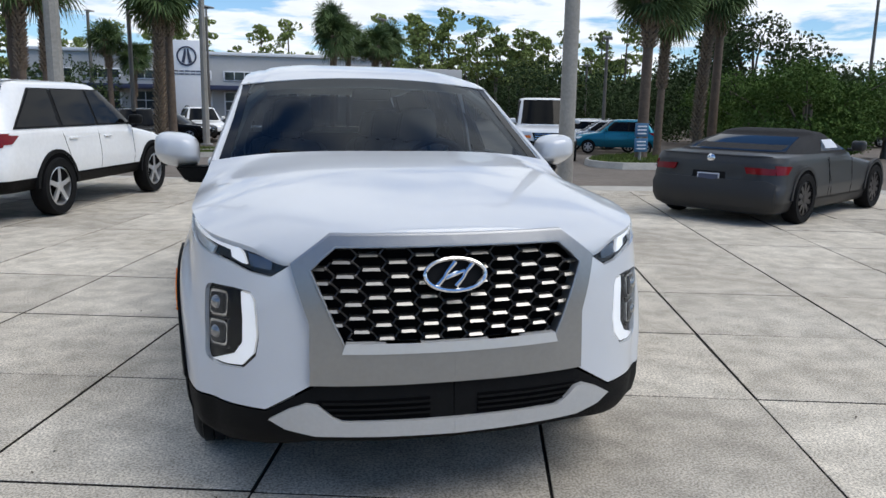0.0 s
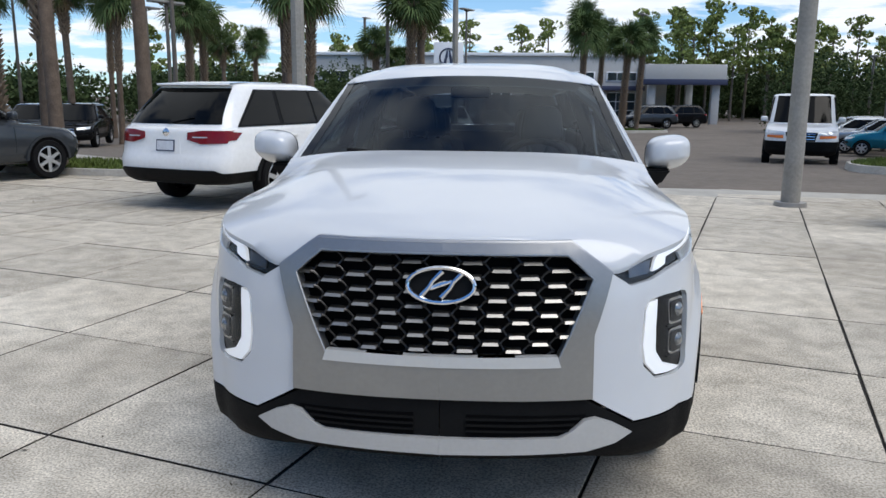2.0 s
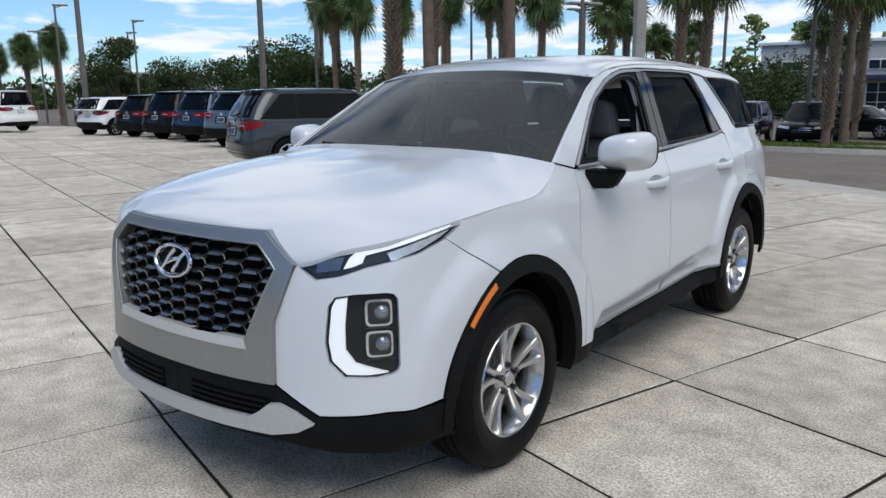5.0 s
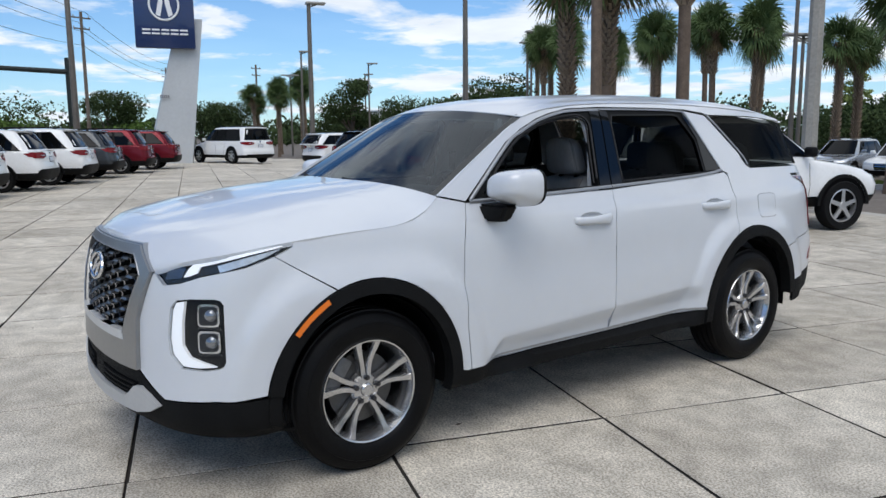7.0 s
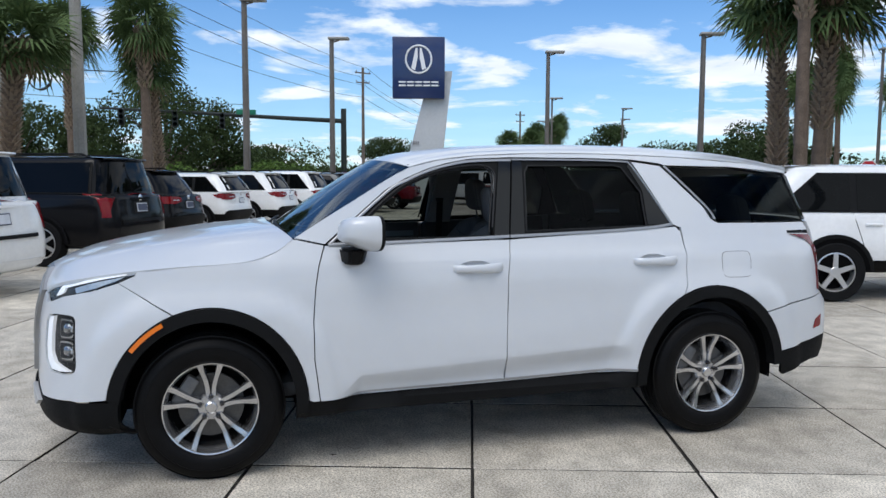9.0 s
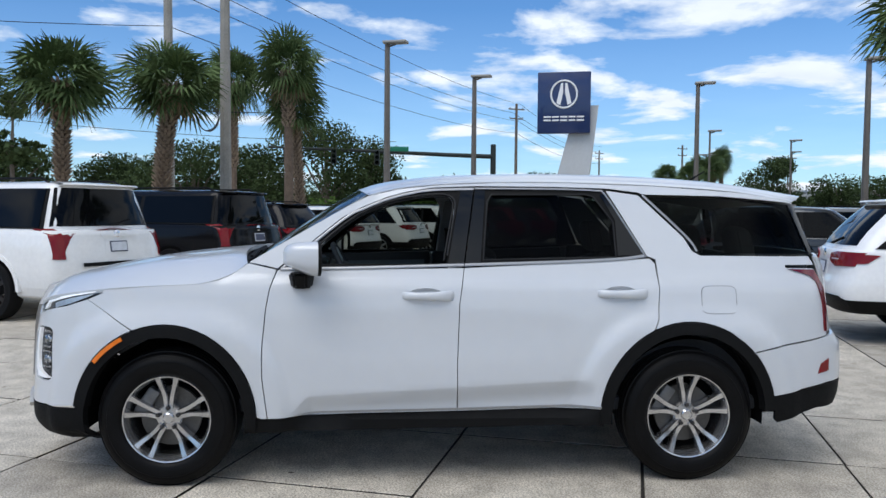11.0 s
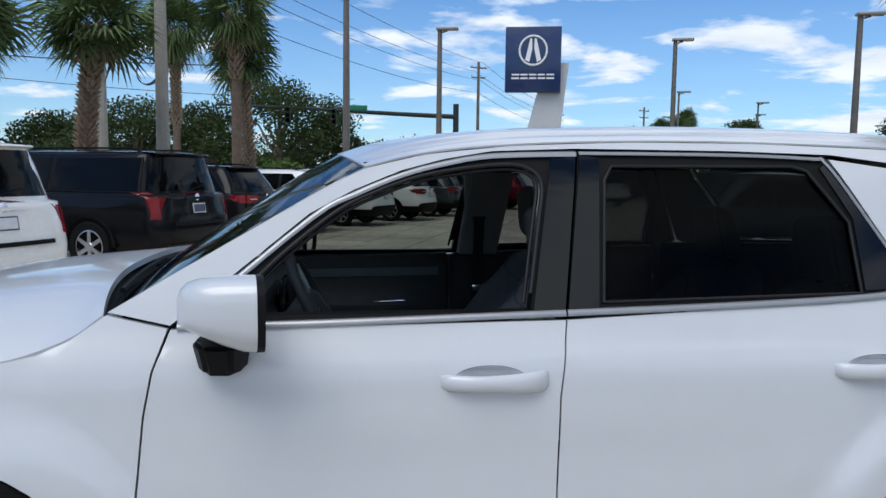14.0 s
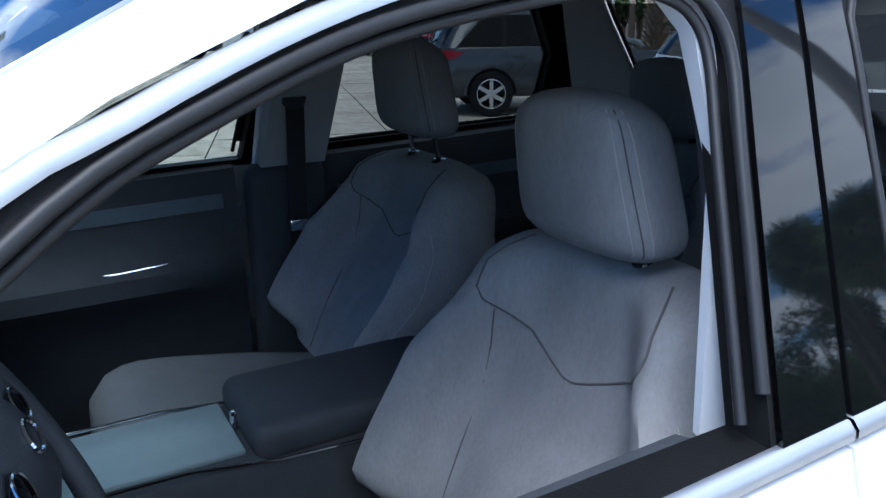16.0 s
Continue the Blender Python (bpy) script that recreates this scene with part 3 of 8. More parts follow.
panel("roof_side_frame", Y((1.378, 1.232), (1.55, 1.335), (1.75, 1.452), (1.90, 1.54), (2.03, 1.607), (2.2, 1.648), (2.45, 1.676), (2.8, 1.692), (3.2, 1.694), (3.7, 1.680), (4.2, 1.648), (4.58, 1.604), (4.66, 1.590),
      (4.665, 1.578), (4.58, 1.588), (4.10, 1.622), (3.63, 1.628), (3.60, 1.64), (3.42, 1.661), (3.1, 1.668), (2.64, 1.668), (2.39, 1.657), (2.25, 1.632), (2.13, 1.599), (2.0, 1.545), (1.88, 1.480), (1.535, 1.198)), label="white roof rail and windscreen pillar")
panel("rear_bumper_cover", arc(AX_R, ARCH_R, 61, 20, 7) + Y((4.325, 0.49), (4.70, 0.548)) + [(urx(0.45), 0.56), (UMAX, 0.56), (UMAX, 0.83), (urx(0.45), 0.83)] + Y((4.70, 0.815), (4.30, 0.758), (4.20, 0.736)), label="pearl white rear bumper cover")
panel("rear_bumper_trim", arc(AX_R, ARCH_R, 19, -2, 3) + Y((4.36, 0.335), (4.62, 0.40)) + [(urx(0.45), 0.40), (UMAX, 0.40), (UMAX, 0.555), (urx(0.45), 0.555)] + Y((4.70, 0.543), (4.33, 0.485)), CLAD)
panel("tail_pillar_cover", Y((4.582, 1.578), (4.667, 1.570), (4.72, 1.40), (4.70, 1.285), (4.662, 1.287)), GLOSSBLACK, label="gloss black tail pillar cover")
panel("tail_lamp", Y((4.455, 1.206), (4.655, 1.200), (4.697, 1.10), (4.712, 1.0), (4.697, 0.845), (4.675, 0.845), (4.675, 1.0), (4.64, 1.13), (4.60, 1.165)), mat("dark_red_lens", (0.13, 0.006, 0.012), 0.1, coat=0.8, var=0.2, scale=12), proud=0.008, step=0.03, label="dark red tail lamp")
panel("rear_marker", Y((4.62, 0.60), (4.70, 0.615), (4.70, 0.69), (4.64, 0.66)), TAILRED, proud=0.004, step=0.03)
panel("tailgate", [(uy(4.72), 0.84), (uy(4.725), 1.0), (uy(4.72), 1.27), (urx(0.45), 1.29), (UMAX, 1.29), (UMAX, 0.84)], label="pearl white tailgate")
panel("tailgate_glass", [(uy(4.735), 1.295), (uy(4.73), 1.56), (UMAX, 1.57), (UMAX, 1.295)], PRIVACY, thick=0.004, label="dark privacy glass")

# black lower cladding, arches, sills
panel("lower_bumper", [(ux(0.0), 0.544)] + X((0.50, 0.528), (0.59, 0.476), (0.671, 0.428)) + [(uy(0.24), 0.436), (uy(0.34), 0.441), (uy(0.462), 0.444), (uy(0.50), 0.38), (uy(0.56), 0.272), (uy(0.40), 0.262)] + X((0.70, 0.285), (0.5, 0.318), (0.0, 0.312)),
      CLAD, gap=0.0015, label="black textured lower bumper", step=0.035)
for yc, a0, a1 in ((AX_F, -10, 171), (AX_R, 4, 184)):
    panel("arch_cladding", arc(yc, ARCH_R - 0.004, a0, a1, 26) + arc(yc, ARCH_I, a1, a0, 26), CLAD, proud=0.012, thick=0.07, step=0.03, gap=0, label="black plastic wheel arch trim")
panel("arch_foot", Y((0.466, 0.45)) + arc(AX_F, ARCH_R - 0.01, 172, 190, 4) + Y((0.56, 0.265), (0.62, 0.275)) + arc(AX_F, ARCH_I + 0.006, 192, 170, 4), CLAD, proud=0.006, gap=0, thick=0.05, step=0.04)
panel("sill_trim", Y((1.425, 0.30), (1.43, 0.383), (1.50, 0.383), (2.53, 0.399), (3.34, 0.421), (3.355, 0.33)), CLAD, proud=-0.004, gap=0, thick=0.04, label="black sill trim")
panel("sill_chrome", Y((1.62, 0.392), (1.75, 0.397), (2.53, 0.409), (2.54, 0.409), (3.335, 0.429), (3.335, 0.441), (2.54, 0.421), (1.75, 0.407)), BELTCHROME, proud=0.004, gap=0, thick=0.006, step=0.03)
panel("side_marker", arc(AX_F, 0.484, 117, 140, 8) + arc(AX_F, 0.463, 140, 117, 8), AMBER, proud=0.017, thick=0.008, step=0.02, gap=0, label="amber side marker lamp")

# silver frame of the grille, in one piece
gi = X((0.432, 1.026), (0.520, 0.944), (0.397, 0.672), (0.0, 0.668))
go = X((0.0, 1.060), (0.452, 1.062), (0.585, 0.962), (0.515, 0.757), (0.515, 0.536), (0.0, 0.536))
bm = surf(bmesh.new(), go + X((0.0, 0.672)) + gi[::-1][1:] + X((0.0, 1.026)), W, 0.03, 0.055, 0.020, (), (1, -1), 0.0)
bmesh.ops.remove_doubles(bm, verts=bm.verts, dist=0.0004)
grille = part("front_grille", bm, SATIN, hero, "satin silver grille frame with a dark mesh")
# near-black sheet set behind the mesh, coloured as its deep shade
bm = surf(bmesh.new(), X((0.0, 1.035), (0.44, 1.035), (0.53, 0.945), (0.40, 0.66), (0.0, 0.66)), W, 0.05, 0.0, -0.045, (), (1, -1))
part("mesh_shade", bm, DARKSHADE, grille)
# bright bevel along the lower lip
bm = surf(bmesh.new(), X((0.0, 0.686), (0.392, 0.690), (0.404, 0.652), (0.0, 0.648)), W, 0.03, 0.03, 0.024, (), (1, -1))
part("lower_lip", bm, mat("lip_silver", (0.62, 0.63, 0.63), 0.38, 0.5, var=0.03, scale=8), grille, "bright silver lower lip")
bm = surf(bmesh.new(), X((0.0, 1.066), (0.455, 1.068), (0.592, 0.963), (0.584, 0.958), (0.450, 1.060), (0.0, 1.058)), W, 0.03, 0.03, 0.012, (), (1, -1))
part("frame_chamfer", bm, BELTCHROME, grille)


def in_grille(x, z):
    return inside((abs(x), z), [(-0.01, 1.022), (0.428, 1.022), (0.512, 0.944), (0.392, 0.676), (-0.01, 0.676)])


def gpt(x, z, proud):
    p = W(ux(abs(x)), z, proud)
    return Vector((math.copysign(p.x, x) if x else 0, p.y, p.z))


ROWS_G, PITCH = 15, 0.0243
bm_arm = bmesh.new()
for r in range(ROWS_G):
    z = 1.018 - r * PITCH
    sc = lerp(1.0, 0.76, r / (ROWS_G - 1)) * 0.212
    for c in range(-4, 5):
        x = (c + 0.5 * (r % 2)) * sc
        hwid = sc * 0.162
        if in_grille(x, z) or in_grille(x * 0.97, z - 0.012):
            bm = bmesh.new()
            q = []
            for (xx, zz, pr) in ((x - hwid, z - 0.0050, 0.005), (x + hwid, z - 0.0050, 0.005), (x + hwid * 0.92, z + 0.0042, -0.003), (x - hwid * 0.92, z + 0.0042, -0.003)):
                q.append(bm.verts.new(gpt(xx, zz, pr)))
            q2 = [bm.verts.new(gpt(xx, zz, -0.03)) for xx, zz in ((x - hwid * 1.05, z - 0.006), (x + hwid * 1.05, z - 0.006), (x + hwid * 1.05, z + 0.007), (x - hwid * 1.05, z + 0.007))]
            bm.faces.new(q)
            for k in range(4):
                bm.faces.new((q[k], q[(k + 1) % 4], q2[(k + 1) % 4], q2[k]))
            part("grille_blade", bm, NODECHROME, grille, smooth=20)
        # curved dark links to the next row
        if r < ROWS_G - 1:
            sc2 = lerp(1.0, 0.76, (r + 1) / (ROWS_G - 1)) * 0.212
            for s in (1, -1):
                c2 = c + (0.5 * (r % 2)) + 0.5 * s
                a = (x + s * hwid, z)
                b = (c2 * sc2 - s * sc2 * 0.150, z - PITCH)
                if in_grille(*a) and in_grille(*b):
                    pts = [gpt(lerp(a[0], b[0], t), lerp(a[1], b[1], smooth01(0.08, 0.92, t)), -0.002 - 0.008 * math.sin(math.pi * t)) for t in (0, 0.25, 0.5, 0.75, 1)]
                    add_tube(bm_arm, pts, [0.0055, 0.0042, 0.0036, 0.0042, 0.0055], 6, False)
tagged(part("mesh_link", bm_arm, DARKCHROME, grille, "dark chrome links of the grille mesh"), kind="stuff")
bm = bmesh.new()
edge = [(0.0, 1.024), (0.22, 1.024), (0.430, 1.023), (0.475, 0.985), (0.516, 0.944), (0.475, 0.855), (0.435, 0.765), (0.396, 0.680)]
add_tube(bm, [gpt(-x, z, 0.019) for x, z in edge[::-1]] + [gpt(x, z, 0.019) for x, z in edge[1:]], 0.0045, 6)
part("inner_bead", bm, BELTCHROME, grille, "bright bead round the mesh opening")
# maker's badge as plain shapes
bm = bmesh.new()
ring = [gpt(0.112 * math.cos(k * math.tau / 40), 0.926 + 0.056 * math.sin(k * math.tau / 40), 0.026) for k in range(41)]
add_tube(bm, ring[:-1] + [ring[0], ring[1]], 0.0085, 8, False)
badge = part("badge", bm, CHROME, hero, "chrome oval badge")
for xa, xb, la in ((-0.050, -0.022, 1), (0.022, 0.050, 1)):
    bm = bmesh.new()
    add_tube(bm, [gpt(xa - 0.020, 0.884, 0.018), gpt((xa + xb) / 2 - 0.006, 0.915, 0.022), gpt((xa + xb) / 2 + 0.006, 0.936, 0.022), gpt(xb + 0.026, 0.968, 0.018)], [0.011, 0.0085, 0.0085, 0.011], 8)
    part("badge_stroke", bm, CHROME, badge)
bm = bmesh.new()
add_tube(bm, [gpt(-0.036, 0.913, 0.020), gpt(0.0, 0.929, 0.023), gpt(0.036, 0.938, 0.020)], [0.007, 0.0095, 0.007], 8)
part("badge_stroke", bm, CHROME, badge)
bm = bmesh.new()
A = [bm.verts.new(gpt(0.107 * math.cos(k * math.tau / 30) + 1e-6, 0.926 + 0.052 * math.sin(k * math.tau / 30), 0.010)) for k in range(30)]
bm.faces.new(A)
part("badge_back", bm, TRIM, badge)

# lower air opening, a flat sheet coloured as deep shade, and skid plate
panel("intake_shade", X((0.09, 0.480), (0.50, 0.476), (0.475, 0.452), (0.425, 0.410), (0.09, 0.402)), DARKSHADE, proud=0.003, gap=0, thick=0.006, step=0.05)
for k in range(3):
    zz = 0.463 - k * 0.021
    xe = 0.475 - k * 0.018
    panel("intake_slat", X((0.09, zz), (xe, zz - 0.001), (xe, zz + 0.006), (0.09, zz + 0.007)), CLAD, proud=0.010, gap=0, thick=0.01, step=0.05)
bm = surf(bmesh.new(), X((0.0, 0.398), (0.405, 0.402), (0.445, 0.425), (0.490, 0.462), (0.53, 0.468), (0.59, 0.445), (0.655, 0.405), (0.60, 0.372), (0.50, 0.348), (0.0, 0.338)), W, 0.03, 0.03, 0.020, (), (1, -1))
bmesh.ops.remove_doubles(bm, verts=bm.verts, dist=0.0004)
part("skid_plate", bm, SKID, hero, "silver painted skid plate")

# lamps low in the bumper: pocket, white light guide, two round projectors
for s in (1, -1):
    lamp = part("driving_lamp", surf(bmesh.new(), fog_hole, W, 0.03, 0.03, -0.022, (), (s,)), mat("lamp_pocket_black", (0.012, 0.012, 0.013), 0.4, spec=0.3), hero, "black lamp pocket with two projectors")
    guide = [(ux(0.727), 0.848), (ux(0.766), 0.856), (ux(0.757), 0.76), (ux(0.757), 0.672), (ux(0.785), 0.626), (ux(0.865), 0.586), (ux(0.815), 0.580), (ux(0.756), 0.584), (ux(0.714), 0.632), (ux(0.703), 0.70), (ux(0.714), 0.82)]
    part("light_guide", surf(bmesh.new(), guide, W, 0.025, 0.02, -0.006, (), (s,), 0.002), DRL, lamp, "white day running light")
    for zc in (0.800, 0.690):
        uc = ux(0.845)
        for half, name_, mt, pr in ((1.0, "projector_frame", CHROME, -0.010), (0.82, "reflector", LAMPDARK, -0.006)):
            cell = [(uc + 0.050 * half * math.copysign(abs(math.cos(a)) ** 0.35, math.cos(a)), zc + 0.047 * half * math.copysign(abs(math.sin(a)) ** 0.35, math.sin(a))) for a in [k * math.tau / 28 for k in range(28)]]
            part(name_, surf(bmesh.new(), cell, W, 0.03, 0.012, pr, (), (s,)), mt, lamp, "chrome square lamp frame" if mt is CHROME else "smoked lamp bowl")
        c = W(uc + 0.004, zc, -0.002)
        n = (W(uc, zc, 0.05) - W(uc, zc, 0)).normalized()
        n = Vector((n.x * 0.75, n.y - 0.25, n.z)).normalized()
        c.x *= s
        n.x *= s
        m = Matrix.Translation(c - n * 0.024) @ n.to_track_quat("Z", "Y").to_matrix().to_4x4()
        bm = bmesh.new()
        add_lathe(bm, [(0.0, 0.030), (0.015, 0.028), (0.027, 0.018), (0.031, 0.008)], 24, m)
        part("projector_lens", bm, mat("projector_glass", (0.24, 0.25, 0.26), 0.08, 0.7, coat=1.0, var=0.3, scale=25), lamp, "round glass projector")
        bm = bmesh.new()
        add_lathe(bm, [(0.031, 0.006), (0.034, 0.013), (0.036, 0.0)], 24, m)
        part("projector_ring", bm, CHROME, lamp)
        part("lamp_divider", surf(bmesh.new(), [(uc - 0.052, zc - 0.058), (uc + 0.052, zc - 0.058), (uc + 0.052, zc - 0.052), (uc - 0.052, zc - 0.052)], W, 0.03, 0.01, -0.012, (), (s,)), LAMPDARK, lamp)
    head = part("head_lamp", surf(bmesh.new(), head_low + head_top, W, 0.035, 0.02, -0.022, (), (s,), 0.002), LAMPDARK, hero, "slim dark head lamp with a white light strip")
    drl = [(ux(0.775), 0.955), (ux(0.81), 0.970), (ux(0.82), 0.995), (uy(0.29), 1.012), (uy(0.42), 1.042), (uy(0.56), 1.068), (uy(0.56), 1.074), (uy(0.42), 1.052), (uy(0.29), 1.028), (ux(0.79), 1.004), (ux(0.77), 0.985), (ux(0.752), 0.950)]
    part("light_strip", surf(bmesh.new(), drl, W, 0.02, 0.012, -0.006, (), (s,)), DRL, head, "white angled light strip")
    drl2 = [(uy(0.29), 1.000), (uy(0.40), 1.030), (uy(0.50), 1.050), (uy(0.55), 1.058), (uy(0.50), 1.036), (uy(0.41), 1.004), (uy(0.30), 0.974)]
    part("reflector", surf(bmesh.new(), drl2, W, 0.02, 0.01, -0.008, (), (s,)), REFLECTOR, head)
    part("reflector", surf(bmesh.new(), [(ux(0.66), 0.935), (ux(0.74), 0.945), (ux(0.755), 0.990), (ux(0.66), 0.970)], W, 0.02, 0.01, -0.010, (), (s,)), mat("smoked_reflector", (0.16, 0.17, 0.19), 0.25, 0.8, var=0.5, scale=60), head)
    part("lens_cover", surf(bmesh.new(), head_low + head_top, W, 0.035, 0.008, 0.002, (), (s,), 0.003), LENSGLASS, head, "clear lens cover")
    part("lens_cover", surf(bmesh.new(), inset(fog_hole, 0.004), W, 0.03, 0.006, 0.001, (), (s,)), LENSGLASS, lamp, "clear lens cover")
    # fuel lid and its pull; grey ring painted as the seam's shadow
    if s == 1:
        lid = [(uy(4.01) + 0.10 * math.copysign(abs(math.cos(a)) ** 0.35, math.cos(a)), 1.035 + 0.075 * math.copysign(abs(math.sin(a)) ** 0.35, math.sin(a))) for a in [k * math.tau / 40 for k in range(40)]]
        part("fuel_lid", surf(bmesh.new(), lid, W, 0.03, 0.006, 0.0014, (), (1,)), PEARL, hero, "flush fuel lid")
        part("fuel_lid_seam", surf(bmesh.new(), inset(lid, -0.0035), W, 0.03, 0.004, 0.0006, [inset(lid, -0.0008)], (1,)), mat("seam_shadow_grey", (0.16, 0.16, 0.17), 0.7), hero)


def spline3(pts, t):
    """A smooth curve through points at even parameter steps; t from 0 to 1."""
    n = len(pts) - 1
    f = min(n - 1e-6, max(0.0, t * n))
    i = int(f)
    k = f - i
    a, b, c, d = (Vector(pts[max(0, min(n, i + o))]) for o in (-1, 0, 1, 2))
    return 0.5 * ((2 * b) + (c - a) * k + (2 * a - 5 * b + 4 * c - d) * k * k + (3 * b - a - 3 * c + d) * k ** 3)


def loft_sheet(bm, mid, edge, power, ns=15, nt=28, thick=0.015, ypow=2.0, shape=None):
    """A symmetrical sheet between a middle line and an edge line (left side given)."""
    rows = []
    for j in range(nt + 1):
        t = j / nt
        c, e = spline3(mid, t), spline3(edge, t)
        row = []
        for i in range(-ns, ns + 1):
            s = i / ns
            a = abs(s)
            z = c.z - (c.z - e.z) * a ** (power(t) if callable(power) else power)
            if shape:
                z += shape(s, t)
            row.append(bm.verts.new((s * e.x, lerp(c.y, e.y, a ** ypow), z)))
        rows.append(row)
    for A, B in zip(rows, rows[1:]):
        for k in range(2 * ns):
            bm.faces.new((A[k], A[k + 1], B[k + 1], B[k]))
    if thick:
        loop = rows[0] + [r[-1] for r in rows[1:]] + rows[-1][-2::-1] + [r[0] for r in rows[-2:0:-1]]
        low = [bm.verts.new(v.co + Vector((-math.copysign(0.3, v.co.x) * thick if abs(v.co.x) > 0.01 else 0, 0, -thick))) for v in loop]
        for k in range(len(loop)):
            bm.faces.new((loop[k], loop[(k + 1) % len(loop)], low[(k + 1) % len(loop)], low[k]))
    return rows


def on_skin(u, z, up=0.002):
    return W(u, z, up)


# bonnet: its edge follows the grille frame, the head lamps and the fenders
hood_edge = [on_skin(ux(0.448), 1.071), on_skin(ux(0.592), 0.974), on_skin(ux(0.74), 1.011), on_skin(uy(0.33), 1.049), on_skin(uy(0.605), 1.087),
             on_skin(uy(0.85), 1.104), on_skin(uy(1.12), 1.118), on_skin(uy(1.285), 1.168), on_skin(uy(1.37), 1.229)]
hood_mid = [(0, 0.098, 1.066), (0, 0.120, 1.085), (0, 0.20, 1.118), (0, 0.30, 1.148), (0, 0.52, 1.195), (0, 0.80, 1.240), (0, 1.06, 1.268), (0, 1.18, 1.278), (0, 1.27, 1.285)]


def hood_shape(s, t):
    a = abs(s)
    fade = smooth01(0.05, 0.35, t)
    return fade * smooth01(1.0, 0.8, t) * 0.006 * math.exp(-((a - 0.70) / 0.12) ** 2)


bm = bmesh.new()
loft_sheet(bm, hood_mid, hood_edge, 3.4, 18, 40, 0.02, 2.2, hood_shape)
part("bonnet", bm, PEARL, hero, "pearl white bonnet", 50)

roof_edge = [W(uy(2.03), 1.607), W(uy(2.2), 1.648), W(uy(2.45), 1.676), W(uy(2.8), 1.692), W(uy(3.2), 1.694), W(uy(3.7), 1.680), W(uy(4.2), 1.648), W(uy(4.66), 1.590)]
roof_edge = [p + Vector((0.004, 0, 0.004)) for p in roof_edge]
roof_mid = [(0, 1.936, 1.658), (0, 2.1, 1.704), (0, 2.42, 1.742), (0, 2.8, 1.760), (0, 3.2, 1.765), (0, 3.7, 1.755), (0, 4.25, 1.718), (0, 4.85, 1.640)]


def roof_shape(s, t):
    a = abs(s)
    return -0.010 * math.exp(-((a - 0.86) / 0.03) ** 2) * smooth01(0, 0.1, t)


bm = bmesh.new()
loft_sheet(bm, roof_mid, roof_edge, lambda t: lerp(2.2, 4.0, smooth01(0.0, 0.3, t)), 20, 36, 0.005, 2.0, roof_shape)
part("roof", bm, PEARL, hero, "pearl white roof panel", 60)
bm = bmesh.new()
loft_sheet(bm, [(0, y - 0.0, z - 0.055) for _, y, z in roof_mid], [p + Vector((-0.05, 0, -0.045)) for p in roof_edge], 2.6, 8, 12, 0.0)
part("headliner", bm, mat("headliner_cloth", (0.46, 0.445, 0.42), 0.9, var=0.05, scale=30, bump=0.2, bscale=600), hero, "light grey cloth headliner")

for s in (1, -1):
    bm = bmesh.new()
    add_tube(bm, [((p.x - 0.045) * s, p.y - 0.004, p.z + 0.002 - 0.0018 * k) for k, p in enumerate([spline3(roof_edge, k / 60) for k in range(9)])], [0.009] * 5 + [0.008, 0.007, 0.006, 0.004], 6)
    part("roof_moulding", bm, TRIM, hero, "black roof ditch moulding")

# windscreen and its black band
ws_mid = [(0, 1.285, 1.225), (0, 1.45, 1.345), (0, 1.62, 1.462), (0, 1.79, 1.572), (0, 1.94, 1.659)]
ws_edge = [W(uy(1.385), 1.226), W(uy(1.55), 1.328), W(uy(1.75), 1.448), W(uy(1.90), 1.536), W(uy(2.03), 1.604)]
ws_edge = [p + Vector((-0.035 + 0.025 * (k / 4) ** 2, 0.01 - 0.006 * (k / 4), 0.002 * k / 4)) for k, p in enumerate(ws_edge)]
bm = bmesh.new()
loft_sheet(bm, ws_mid, ws_edge, 2.2, 12, 16, 0.0, 2.0)
screen = part("windscreen", bm, WSGLASS, hero, "tinted laminated windscreen reflecting clouds", 80)
bm = bmesh.new()
hd_rows = []
for c, e, pw, dz in ((roof_mid[0], roof_edge[0], 2.2, 0.0), (ws_mid[-1], ws_edge[-1], 2.2, 0.001)):
    c = Vector(c)
    hd_rows.append([bm.verts.new((q * e.x, lerp(c.y, e.y, q * q), c.z - (c.z - e.z) * abs(q) ** pw + dz)) for q in [k / 20 for k in range(-20, 21)]])
for k in range(40):
    bm.faces.new((hd_rows[0][k], hd_rows[0][k + 1], hd_rows[1][k + 1], hd_rows[1][k]))
part("roof_header", bm, PEARL, hero, "white roof edge above the windscreen", 60)
